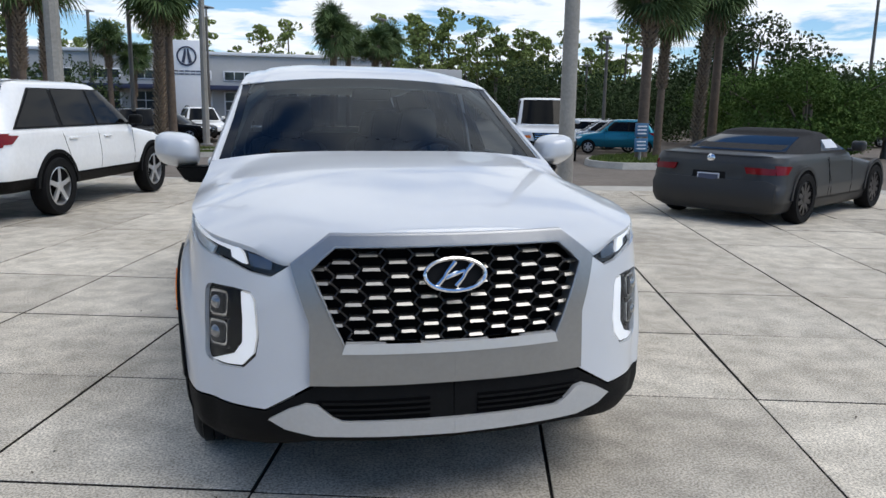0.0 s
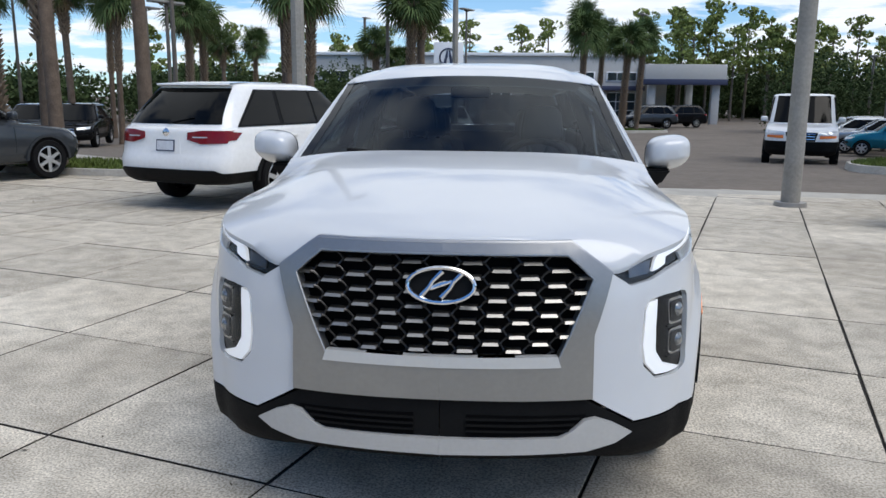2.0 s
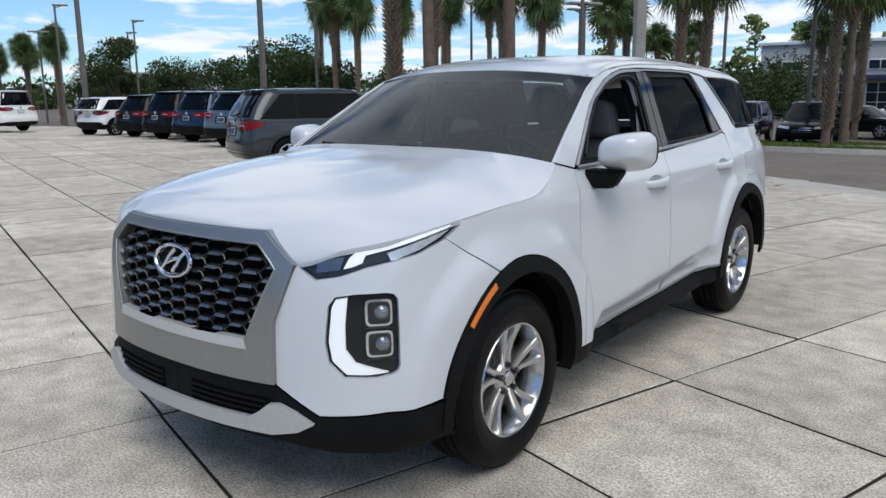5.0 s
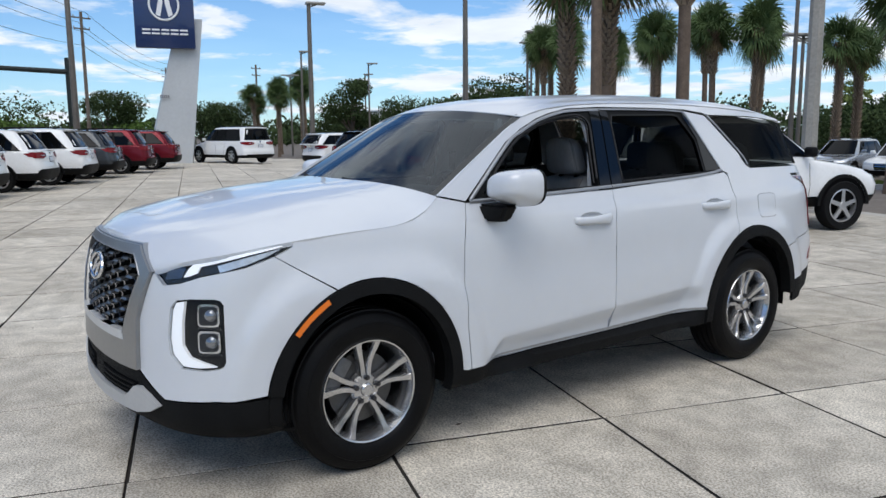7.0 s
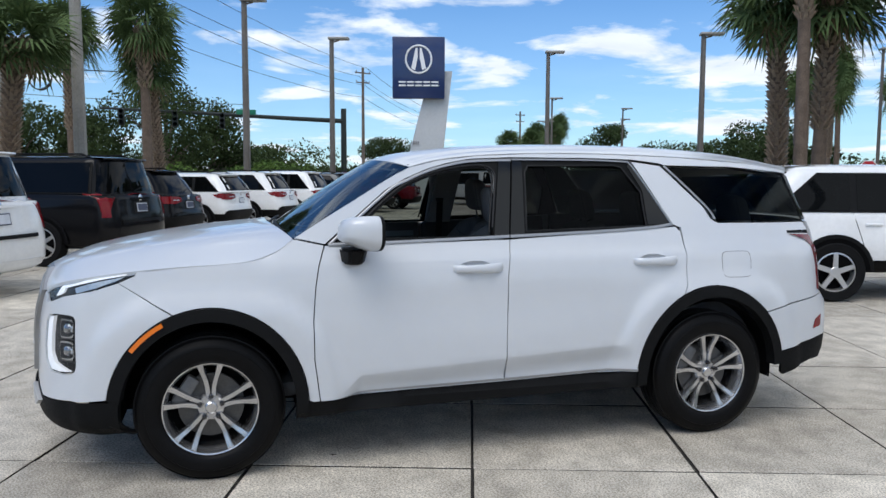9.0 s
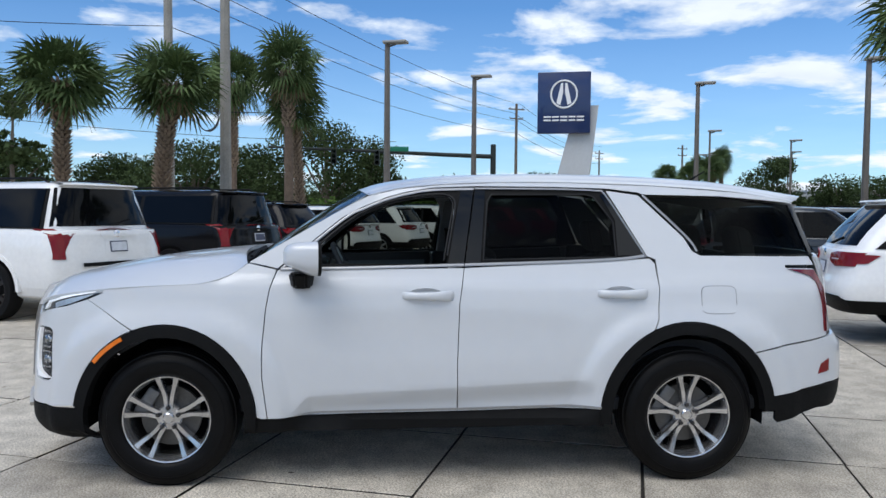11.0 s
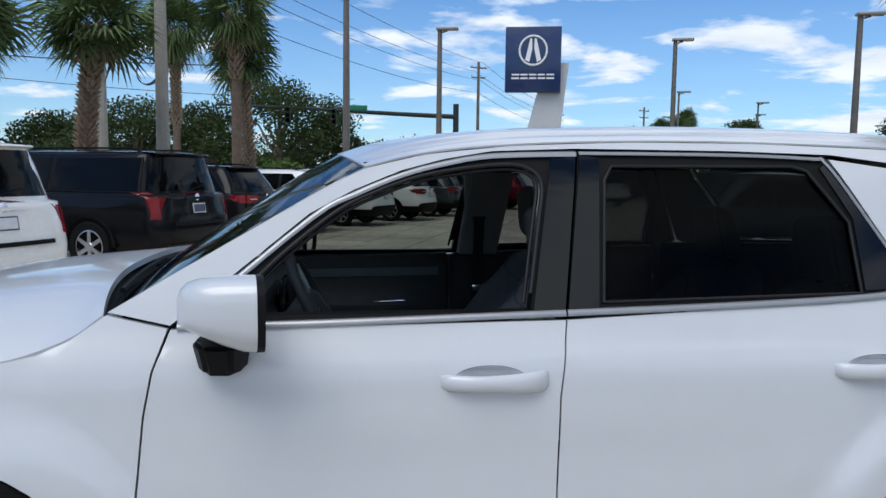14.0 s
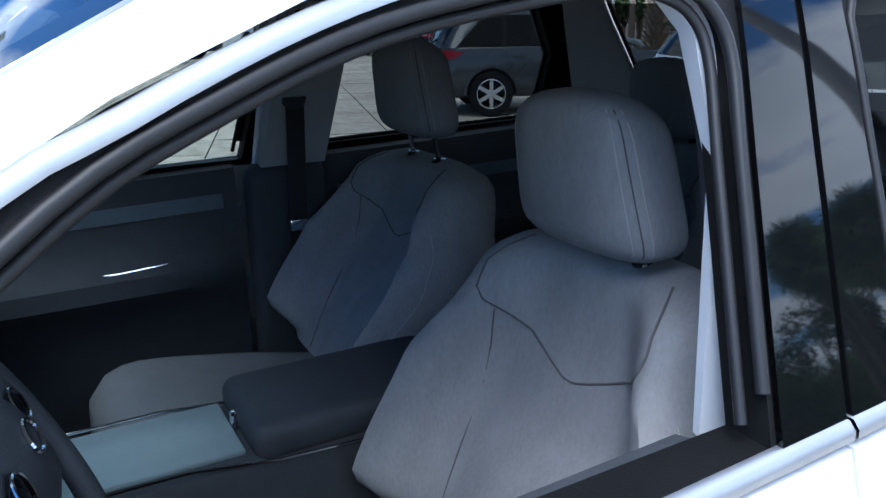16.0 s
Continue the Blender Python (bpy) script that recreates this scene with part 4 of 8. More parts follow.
# white corner between screen and side frame
for s in (1, -1):
    bm = bmesh.new()
    lines = []
    for j in range(17):
        t = j / 16
        a = spline3(ws_edge, t) + Vector((0.002, 0, -0.004))
        b = spline3([W(uy(1.378), 1.232), W(uy(1.55), 1.335), W(uy(1.75), 1.452), W(uy(1.90), 1.54), W(uy(2.03), 1.607)], t)
        m_ = (a + b) / 2 + Vector((0.006, -0.003, 0.004))
        lines.append([bm.verts.new((p.x * s, p.y, p.z)) for p in (a, m_, b, b + Vector((-0.02, 0.02, -0.02)))])
    for A, B in zip(lines, lines[1:]):
        for k in range(3):
            bm.faces.new((A[k], A[k + 1], B[k + 1], B[k]))
    part("windscreen_pillar", bm, PEARL, hero, "white windscreen pillar", 50)
    bm = bmesh.new()
    rows = []
    for j in range(17):
        t = j / 16
        e, c = spline3(ws_edge, t), spline3(ws_mid, t)
        rows.append([bm.verts.new((q * e.x * s, lerp(c.y, e.y, q * q) + 0.0, c.z - (c.z - e.z) * q ** 2.2 + 0.0025)) for q in (1.003, 0.945)])
    for A, B in zip(rows, rows[1:]):
        bm.faces.new((A[0], A[1], B[1], B[0]))
    part("screen_border", bm, GLOSSBLACK, hero)
# cowl with wipers
bm = bmesh.new()
rows = []
for y0, z0, y1, z1 in ((1.235, 1.252, 1.345, 1.208), (1.275, 1.222, 1.375, 1.214), (1.31, 1.236, 1.40, 1.222)):
    rows.append([bm.verts.new((q * 0.84, lerp(y0, y1, q * q), lerp(z0, z1, abs(q) ** 2.2))) for q in [k / 12 for k in range(-12, 13)]])
for A, B in zip(rows, rows[1:]):
    for k in range(24):
        bm.faces.new((A[k], A[k + 1], B[k + 1], B[k]))
part("cowl", bm, CLAD, hero, "black plastic cowl below the windscreen")
for x0, x1 in ((0.62, 0.02), (-0.02, -0.60)):
    bm = bmesh.new()
    pts = []
    for k in range(9):
        q = lerp(x0, x1, k / 8) / 0.84
        tt = 0.03 + 0.07 * k / 8
        e, c = spline3(ws_edge, tt), spline3(ws_mid, tt)
        pts.append((q * e.x, lerp(c.y, e.y, q * q) - 0.012, c.z - (c.z - e.z) * abs(q) ** 2.2 + 0.016))
    add_tube(bm, pts, 0.009, 6)
    part("wiper", bm, TRIM, hero, "black wiper arm")

# door frames, window seals, pillars, trim
f_hole = Y((1.655, 1.222), (1.79, 1.362), (1.95, 1.490), (2.06, 1.545), (2.18, 1.588), (2.32, 1.614), (2.43, 1.624), (2.485, 1.616), (2.518, 1.594), (2.530, 1.55), (2.512, 1.45), (2.470, 1.228))
f_hole = [(p.x, p.y) for p in dense([(u, z, 0) for u, z in f_hole], 4)]
f_frame = Y((1.545, 1.196), (1.88, 1.474), (2.0, 1.538), (2.13, 1.592), (2.25, 1.625), (2.39, 1.649), (2.636, 1.659), (2.567, 1.208))
r_hole = Y((2.674, 1.245), (2.708, 1.58), (2.735, 1.622), (3.29, 1.628), (3.335, 1.615), (3.44, 1.465), (3.44, 1.265))
r_frame = Y((2.571, 1.208), (2.640, 1.659), (3.1, 1.660), (3.405, 1.650), (3.44, 1.60), (3.602, 1.276), (3.58, 1.258))
for s in (1, -1):
    fr = part("front_door_frame", surf(bmesh.new(), f_frame, W, 0.04, 0.05, -0.004, [f_hole], (s,), 0.002), TRIM, hero, "black window frame of the front door")
    for k_in, pr, rad in ((0.0, -0.003, 0.0065), (0.013, -0.018, 0.0055)):
        path_ = [q for q in inset(f_hole, 0.004 + k_in) if q[1] > 1.232]
        ring = [W(u, z, pr) for u, z in path_]
        bm = bmesh.new()
        add_tube(bm, [(p.x * s, p.y, p.z) for p in ring], rad, 8)
        part("window_seal", bm, SEALRUBBER, fr, "black rubber window seal", 60)
    ring = [W(u, z, -0.004) for u, z in split_loop(inset(r_hole, 0.003), 0.04)]
    bm = bmesh.new()
    add_tube(bm, [(p.x * s, p.y, p.z) for p in ring + ring[:2]], 0.005, 8, False)
    part("window_seal", bm, SEALRUBBER, fr, "black rubber window seal", 60)
    part("rear_door_frame", surf(bmesh.new(), r_frame, W, 0.04, 0.03, -0.004, [r_hole], (s,), 0.002), TRIM, hero, "black window frame of the rear door")
    for poly, nm in ((Y((2.476, 1.222), (2.556, 1.640), (2.634, 1.650), (2.566, 1.218)), "door_pillar"), (Y((2.572, 1.220), (2.642, 1.650), (2.702, 1.645), (2.662, 1.225)), "door_pillar"), (Y((3.445, 1.275), (3.447, 1.475), (3.372, 1.622), (3.402, 1.640), (3.605, 1.282)), "rear_pillar_cover")):
        part(nm, surf(bmesh.new(), poly, W, 0.05, 0.01, 0.003, (), (s,), 0.0015), GLOSSBLACK, hero, "gloss black pillar cover")
    for line, nm, w in ((((1.553, 1.188), (1.9, 1.194), (2.567, 1.214)), "belt_trim", 0.017), (((2.572, 1.214), (3.1, 1.232), (3.45, 1.250), (3.60, 1.268)), "belt_trim", 0.017),
                        (((1.56, 1.209), (1.88, 1.475), (2.0, 1.541), (2.13, 1.595), (2.25, 1.628), (2.39, 1.652), (2.634, 1.661)), "window_trim", 0.015),
                        (((2.642, 1.661), (3.1, 1.662), (3.36, 1.654), (3.40, 1.640), (3.50, 1.47), (3.612, 1.272)), "window_trim", 0.010),
                        (((3.905, 1.302), (3.852, 1.385), (3.62, 1.622)), "quarter_trim", 0.014)):
        up = 1 if nm == "belt_trim" else -1
        dense_l = [spline3([(y, z, 0) for y, z in line], k / 24) for k in range(25)]
        bm = bmesh.new()
        rows = []
        for k, p in enumerate(dense_l):
            d = (dense_l[min(24, k + 1)] - dense_l[max(0, k - 1)]).normalized()
            nrm = Vector((-d.y, d.x, 0)) * up
            q = []
            for off, pr in ((0.0, -0.004), (0.0, 0.006), (w * 0.5, 0.0095), (w, 0.006), (w, -0.004)):
                v = W(uy(p.x + nrm.x * off), p.y + nrm.y * off, pr)
                q.append(bm.verts.new((v.x * s, v.y, v.z)))
            rows.append(q)
        for A, B in zip(rows, rows[1:]):
            for k in range(4):
                bm.faces.new((A[k], A[k + 1], B[k + 1], B[k]))
        part(nm, bm, BELTCHROME, hero, "satin chrome trim strip", 60)
    g = part("rear_door_glass", surf(bmesh.new(), inset(r_hole, -0.006), W, 0.08, 0.004, -0.014, (), (s,)), PRIVACY, hero, "dark privacy glass")
    g = part("quarter_glass", surf(bmesh.new(), quarter_glass, W, 0.06, 0.006, 0.002, (), (s,), 0.002), PRIVACY, hero, "dark privacy glass")
    if s == -1:
        g = part("front_door_glass", surf(bmesh.new(), inset(f_hole, -0.006), W, 0.08, 0.004, -0.02, (), (s,)), DOORGLASS, hero, "lightly tinted door glass")
    # black mirror foot, white shell, bezel, glass
    mc = Vector((1.055 * s, 1.735, 1.258))
    fwd = -0.040
    bm = bmesh.new()
    prof = [(1.632, 0.35, 0.45), (1.640, 0.58, 0.66), (1.655, 0.78, 0.82), (1.685, 0.92, 0.93), (1.73, 0.985, 0.98), (1.78, 1.0, 1.0), (1.812, 1.0, 1.0)]
    rings = []
    for y, kx, kz in prof:
        rg = []
        for k in range(36):
            a = k * math.tau / 36
            ca, sa = math.cos(a), math.sin(a)
            x = 0.112 * kx * math.copysign(abs(ca) ** 0.68, ca)
            z = 0.094 * kz * math.copysign(abs(sa) ** 0.62, sa)
            if sa < 0:
                z *= 0.93 * lerp(0.42, 1.0, smooth01(1.62, 1.80, y))
            rg.append(bm.verts.new((mc.x + s * x, y + fwd + 0.02 * (x / 0.112), mc.z + z + 0.012 * (x / 0.112))))
        rings.append(rg)
    for A, B in zip(rings, rings[1:]):
        for k in range(36):
            bm.faces.new((A[k], A[(k + 1) % 36], B[(k + 1) % 36], B[k]))
    bm.faces.new(rings[0])
    mirror = part("door_mirror", bm, PEARL, hero, "white door mirror on a black foot", 50)
    bm = bmesh.new()
    rr = []
    for y, kk in ((1.808, 1.006), (1.826, 1.0), (1.826, 0.88), (1.815, 0.86)):
        rg = []
        for k in range(36):
            a = k * math.tau / 36
            ca, sa = math.cos(a), math.sin(a)
            x = 0.112 * kk * math.copysign(abs(ca) ** 0.68, ca)
            z = 0.094 * kk * math.copysign(abs(sa) ** 0.62, sa) * (0.93 if sa < 0 else 1)
            rg.append(bm.verts.new((mc.x + s * x, y + fwd + 0.02 * (x / 0.112), mc.z + z + 0.012 * (x / 0.112))))
        rr.append(rg)
    for A, B in zip(rr, rr[1:]):
        for k in range(36):
            bm.faces.new((A[k], A[(k + 1) % 36], B[(k + 1) % 36], B[k]))
    part("mirror_bezel", bm, TRIM, mirror)
    bm = bmesh.new()
    rg = []
    for k in range(36):
        a = k * math.tau / 36
        ca, sa = math.cos(a), math.sin(a)
        x, z = 0.098 * math.copysign(abs(ca) ** 0.68, ca), 0.082 * math.copysign(abs(sa) ** 0.62, sa)
        rg.append(bm.verts.new((mc.x + s * x, 1.816 + fwd + 0.02 * (x / 0.112), mc.z + z + 0.012 * (x / 0.112))))
    bm.faces.new(rg)
    part("mirror_glass", bm, mat("mirror_silver", (0.85, 0.87, 0.88), 0.02, 1.0), mirror)
    bm = bmesh.new()
    add_prism(bm, [(0.865, 1.610), (0.985, 1.605), (1.065, 1.640), (1.07, 1.715), (0.985, 1.75), (0.865, 1.735)], 1.098, 1.182)
    for v in bm.verts:
        if v.co.z < 1.15:
            v.co.x = lerp(0.88, v.co.x, 0.72)
            v.co.y = lerp(1.67, v.co.y, 0.8)
        v.co.x *= s
    bmesh.ops.bevel(bm, geom=bm.edges[:], offset=0.012, segments=2, affect="EDGES")
    part("mirror_foot", bm, TRIM, mirror, "black plastic mirror foot")
    # handles
    for yh in (2.365, 3.455):
        zz = 1.055 + (yh - 2.365) * 0.012
        bm = bmesh.new()
        rgs = []
        for k in range(17):
            t = k / 16
            y = yh - 0.142 + 0.284 * t
            lift = 0.034 * (1 - abs(2 * t - 1) ** 3.5) + 0.006
            w = 0.021 + 0.008 * smooth01(0.35, 1.0, t) if t > 0.06 else 0.016
            if t > 0.94:
                w *= 0.8
            p = W(uy(y), zz, lift)
            rgs.append([bm.verts.new(((p.x - 0.012 + 0.014 * math.cos(a)) * s, y, zz + w * math.sin(a))) for a in [q * math.tau / 14 for q in range(14)]])
        for A, B in zip(rgs, rgs[1:]):
            for k in range(14):
                bm.faces.new((A[k], A[(k + 1) % 14], B[(k + 1) % 14], B[k]))
        bm.faces.new(rgs[0]); bm.faces.new(rgs[-1])
        hd = part("door_handle", bm, PEARL, hero, "white pull handle", 60)
        cup = cup_hole(yh)

        def dish(u, z, p, yh=yh, zz=zz):
            yy = float(np.interp(u, PU, PC[:, 1]))
            q = math.hypot((yy - yh + 0.012) / 0.092, (z - zz - 0.008) / 0.031)
            return W(u, z, p - 0.001 - 0.024 * max(0, 1 - q * q) ** 0.8)
        part("handle_cup", surf(bmesh.new(), cup, dish, 0.02, 0.0, 0.0, (), (s,)), PEARL, hd)

# wheels with five pairs of spokes
TYRE = mat("road_tyre", (0.004, 0.004, 0.0043), 0.45, spec=0.14, var=0.35, scale=9, bump=0.12, bscale=90)
RIMS = mat("machined_alloy", (0.55, 0.55, 0.555), 0.22, 0.95, var=0.07, scale=9)
RIMD = mat("alloy_barrel", (0.07, 0.07, 0.072), 0.45, 0.85, var=0.3, scale=10)


spoke_off = curve1([(0.05, 0.013), (0.10, 0.0165), (0.14, 0.024), (0.19, 0.039), (0.24, 0.053)])
spoke_half = curve1([(0.05, 0.0140), (0.10, 0.0145), (0.17, 0.0155), (0.215, 0.0185), (0.24, 0.026)])


def hero_wheel(x, y, side):
    r, w = 0.375, 0.245
    m = Matrix.Translation((x, y, r)) @ Matrix.Rotation(radians(90 * side), 4, "Y") @ Matrix.Rotation(radians(36), 4, "Z")
    bm = bmesh.new()
    prof = [(0.236, -w / 2 + 0.02), (0.25, -w / 2), (0.30, -w / 2 - 0.004), (0.345, -w / 2 + 0.012), (0.366, -w / 2 + 0.032)]
    tread = []
    for a, b in ((-0.088, -0.050), (-0.040, -0.006), (0.006, 0.040), (0.050, 0.088)):
        tread += [(0.362, a - 0.003), (0.375 - 0.02 * abs(a + b) * 0.3, a), (0.375 - 0.02 * abs(a + b) * 0.3, b), (0.362, b + 0.003)]
    outer = [(0.366, w / 2 - 0.032), (0.357, w / 2 - 0.018), (0.352, w / 2 - 0.014), (0.345, w / 2 - 0.010), (0.330, w / 2 + 0.001), (0.318, w / 2 + 0.003), (0.316, w / 2 + 0.006), (0.290, w / 2 + 0.007), (0.262, w / 2 + 0.003), (0.247, w / 2 - 0.006), (0.240, w / 2 - 0.016), (0.234, w / 2 - 0.03)]
    add_lathe(bm, prof + tread + outer, 64, m, close=True)
    wheel = part("wheel", bm, TYRE, hero, "black all-season tyre on a silver alloy rim", 28)
    bm = bmesh.new()
    add_lathe(bm, [(0.232, -w / 2 + 0.02), (0.222, -0.02), (0.218, 0.05), (0.222, 0.085), (0.2385, 0.104), (0.2415, 0.111), (0.238, 0.116), (0.231, 0.113), (0.226, 0.098), (0.216, 0.080), (0.210, 0.0), (0.205, -w / 2 + 0.03)], 64, m)
    rim = part("rim", bm, RIMS, wheel, "bright alloy rim with five pairs of spokes", 40)
    for k in range(5):
        for sg in (1, -1):
            bm = bmesh.new()
            rot = m @ Matrix.Rotation(k * math.tau / 5, 4, "Z")
            st = []
            for t in (0.0, 0.15, 0.3, 0.45, 0.6, 0.75, 0.9, 1.0):
                rad = lerp(0.052, 0.236, t)
                off = spoke_off(rad) * sg
                wd = spoke_half(rad)
                h = lerp(0.082, 0.107, smooth01(0, 1, t)) - 0.012 * math.sin(math.pi * t)
                c = Vector((math.sqrt(max(0.0, rad * rad - off * off)), off, h))
                tang = Vector((0, 1, 0))
                st.append([bm.verts.new(rot @ (c + tang * o + Vector((0, 0, dz)))) for o, dz in ((-wd * 1.05, -0.050), (-wd, -0.010), (-wd * 0.70, 0.0), (wd * 0.70, 0.0), (wd, -0.010), (wd * 1.05, -0.050))])
            for A, B in zip(st, st[1:]):
                for q in range(5):
                    bm.faces.new((A[q], A[q + 1], B[q + 1], B[q]))
            bm.faces.new(st[0]); bm.faces.new(st[-1])
            part("spoke", bm, RIMS, rim, smooth=40)
    bm = bmesh.new()
    add_lathe(bm, [(0.0, 0.094), (0.024, 0.093), (0.030, 0.088), (0.032, 0.078), (0.064, 0.074), (0.072, 0.062), (0.074, 0.03)], 40, m)
    part("hub", bm, RIMS, rim, "silver centre cap", 30)
    for k in range(5):
        bm = bmesh.new()
        add_lathe(bm, [(0.0, 0.099), (0.009, 0.098), (0.0125, 0.092), (0.0125, 0.066)], 8, m @ Matrix.Rotation(k * math.tau / 5 + math.pi / 5 * 0, 4, "Z") @ Matrix.Translation((0.058, 0, 0)))
        part("lug_nut", bm, mat("lug_dark", (0.07, 0.07, 0.075), 0.25, 0.9), rim, "dark chrome lug nut")
        # near-black ring gives the lug pocket its shade by colour
        bm = bmesh.new()
        add_lathe(bm, [(0.0185, 0.0795), (0.0185, 0.070), (0.0135, 0.06)], 12, m @ Matrix.Rotation(k * math.tau / 5, 4, "Z") @ Matrix.Translation((0.058, 0, 0)))
        part("lug_pocket", bm, DARKSHADE, rim)
    bm = bmesh.new()
    add_lathe(bm, [(0.06, 0.022), (0.165, 0.022), (0.165, 0.0), (0.06, 0.0)], 40, m)
    part("brake_disc", bm, mat("brake_steel", (0.10, 0.098, 0.095), 0.45, 0.8, var=0.2, scale=14), wheel, "grey steel brake disc")
    bm = bmesh.new()
    add_box(bm, (0, 0, 0), (0.07, 0.16, 0.05), 0.012, m @ Matrix.Rotation(radians(200), 4, "Z") @ Matrix.Translation((0.150, 0, 0.030)))
    part("brake_caliper", bm, mat("caliper_grey", (0.15, 0.15, 0.15), 0.5, 0.5, var=0.2, scale=20), wheel, "grey brake caliper")
    # near-black disc holds the shade between the spokes in its colour
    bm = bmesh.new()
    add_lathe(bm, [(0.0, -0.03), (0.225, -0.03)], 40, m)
    part("wheel_shade", bm, DARKSHADE, wheel)


for s in (1, -1):
    for ya in (AX_F, AX_R):
        hero_wheel(0.832 * s, ya, s)
        # liner coloured near-black so that it carries the arch's shade
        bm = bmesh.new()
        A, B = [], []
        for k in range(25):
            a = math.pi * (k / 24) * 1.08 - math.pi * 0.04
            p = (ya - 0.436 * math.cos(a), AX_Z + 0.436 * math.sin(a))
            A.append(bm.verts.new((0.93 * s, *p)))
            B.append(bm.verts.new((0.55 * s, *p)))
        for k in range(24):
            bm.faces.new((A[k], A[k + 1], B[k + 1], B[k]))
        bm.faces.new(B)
        part("wheel_arch_liner", bm, DARKSHADE, hero, "dark wheel arch liner, its shade put into the colour")
bm = bmesh.new()
add_box(bm, (0, 2.45, 0.37), (1.56, 1.95, 0.10), 0.03)
add_box(bm, (0, 2.45, 0.35), (1.08, 4.3, 0.14), 0.03)
add_box(bm, (0, 4.40, 0.44), (1.3, 0.4, 0.16), 0.03)
part("underbody", bm, DARKSHADE, hero, "dark underbody")
bm = bmesh.new()
add_tube(bm, [(-0.30, 4.22, 1.71), (-0.30, 4.36, 1.80), (-0.30, 4.40, 1.823)], [0.012, 0.005, 0.004], 8)
add_lathe(bm, [(0.0, 0.03), (0.022, 0.025), (0.036, -0.03)], 14, Matrix.Translation((-0.30, 4.22, 1.69)))
part("antenna", bm, TRIM, hero, "short black roof antenna")


# ---- trees, poles, sign, buildings ----
BARK = mat("palm_bark", (0.135, 0.098, 0.072), 0.9, var=0.4, scale=6, bump=0.8, bscale=30)
BOOTS = mat("palm_boots", (0.26, 0.197, 0.14), 0.9, var=0.5, scale=9, bump=0.6, bscale=40)
FROND = mat("palm_frond", (0.088, 0.130, 0.050), 0.8, spec=0.12, var=0.45, scale=1.6)
DEADFROND = mat("dry_frond", (0.21, 0.155, 0.085), 0.85, var=0.3, scale=3)
LEAF = mat("tree_leaf", (0.047, 0.070, 0.027), 0.8, spec=0.12, var=0.5, scale=0.7)
LEAF2 = mat("pine_leaf", (0.18, 0.22, 0.07), 0.8, spec=0.12, var=0.45, scale=0.5)
LEAF3 = mat("hedge_leaf", (0.075, 0.125, 0.030), 0.8, spec=0.12, var=0.5, scale=1.5)
LAWN = mat("lawn_blade", (0.10, 0.135, 0.035), 0.8, spec=0.12, var=0.45, scale=0.9)
WOODBARK = mat("tree_bark", (0.12, 0.10, 0.08), 0.9, var=0.3, scale=4, bump=0.6, bscale=20)
POLECON = mat("pole_concrete", (0.29, 0.275, 0.245), 0.85, var=0.2, scale=2.5, bump=0.25, bscale=80)
POLEMETAL = mat("bronze_pole", (0.16, 0.14, 0.12), 0.5, 0.4, var=0.2, scale=3)
WOODPOLE = mat("wood_pole", (0.15, 0.12, 0.095), 0.9, var=0.3, scale=3, bump=0.4)
LAMPHEAD = mat("lamp_head_grey", (0.30, 0.29, 0.27), 0.5, 0.3)
SIGNBLUE = mat("sign_blue", (0.012, 0.030, 0.105), 0.3, var=0.08, scale=1, coat=0.4)
SIGNWHITE = mat("sign_white", (0.80, 0.80, 0.80), 0.4, var=0.03, scale=3)
PYLON = mat("pylon_panel", (0.50, 0.51, 0.51), 0.45, 0.2, var=0.06, scale=0.8)
WALLGREY = mat("render_wall", (0.45, 0.445, 0.43), 0.8, var=0.05, scale=0.5)
FASCIA = mat("blue_fascia", (0.035, 0.042, 0.085), 0.45, var=0.06, scale=1)
SHOPGLASS = mat("shop_glass", (0.02, 0.028, 0.035), 0.08, spec=0.8, var=0.3, scale=0.4)
WIRE = mat("wire_black", (0.02, 0.02, 0.022), 0.7)
SIGNALGREEN = mat("mast_dark", (0.025, 0.032, 0.03), 0.5, 0.3)
REDSIGN = mat("stop_red", (0.45, 0.02, 0.025), 0.45, var=0.05)
STREETGREEN = mat("street_sign_green", (0.01, 0.16, 0.09), 0.4)


def leaf_mesh(name, parts_, material):
    """Many small leaf cards in one mesh, from arrays of centres and two half-axes."""
    c, a, b = (np.concatenate([np.atleast_2d(p[i]) for p in parts_]) for i in range(3))
    n = len(c)
    v = np.stack([c - a, c - b * 0.8, c + a, c + b * 0.8], axis=1).reshape(-1, 3)
    me = bpy.data.meshes.new(name)
    me.vertices.add(n * 4)
    me.vertices.foreach_set("co", v.ravel())
    me.loops.add(n * 4)
    me.loops.foreach_set("vertex_index", np.arange(n * 4))
    me.polygons.add(n)
    me.polygons.foreach_set("loop_start", np.arange(0, n * 4, 4))
    me.update(calc_edges=True)
    me.materials.append(material)
    return me


def unit(rng, n):
    d = rng.normal(size=(n, 3))
    return d / np.linalg.norm(d, axis=1)[:, None]


def rnd_axes(rng, n, lo, hi):
    d, e = unit(rng, n), unit(rng, n)
    e = np.cross(d, e)
    e /= np.linalg.norm(e, axis=1)[:, None] + 1e-9
    s = rng.uniform(lo, hi, (n, 1))
    return d * s, e * s * rng.uniform(0.5, 0.9, (n, 1))


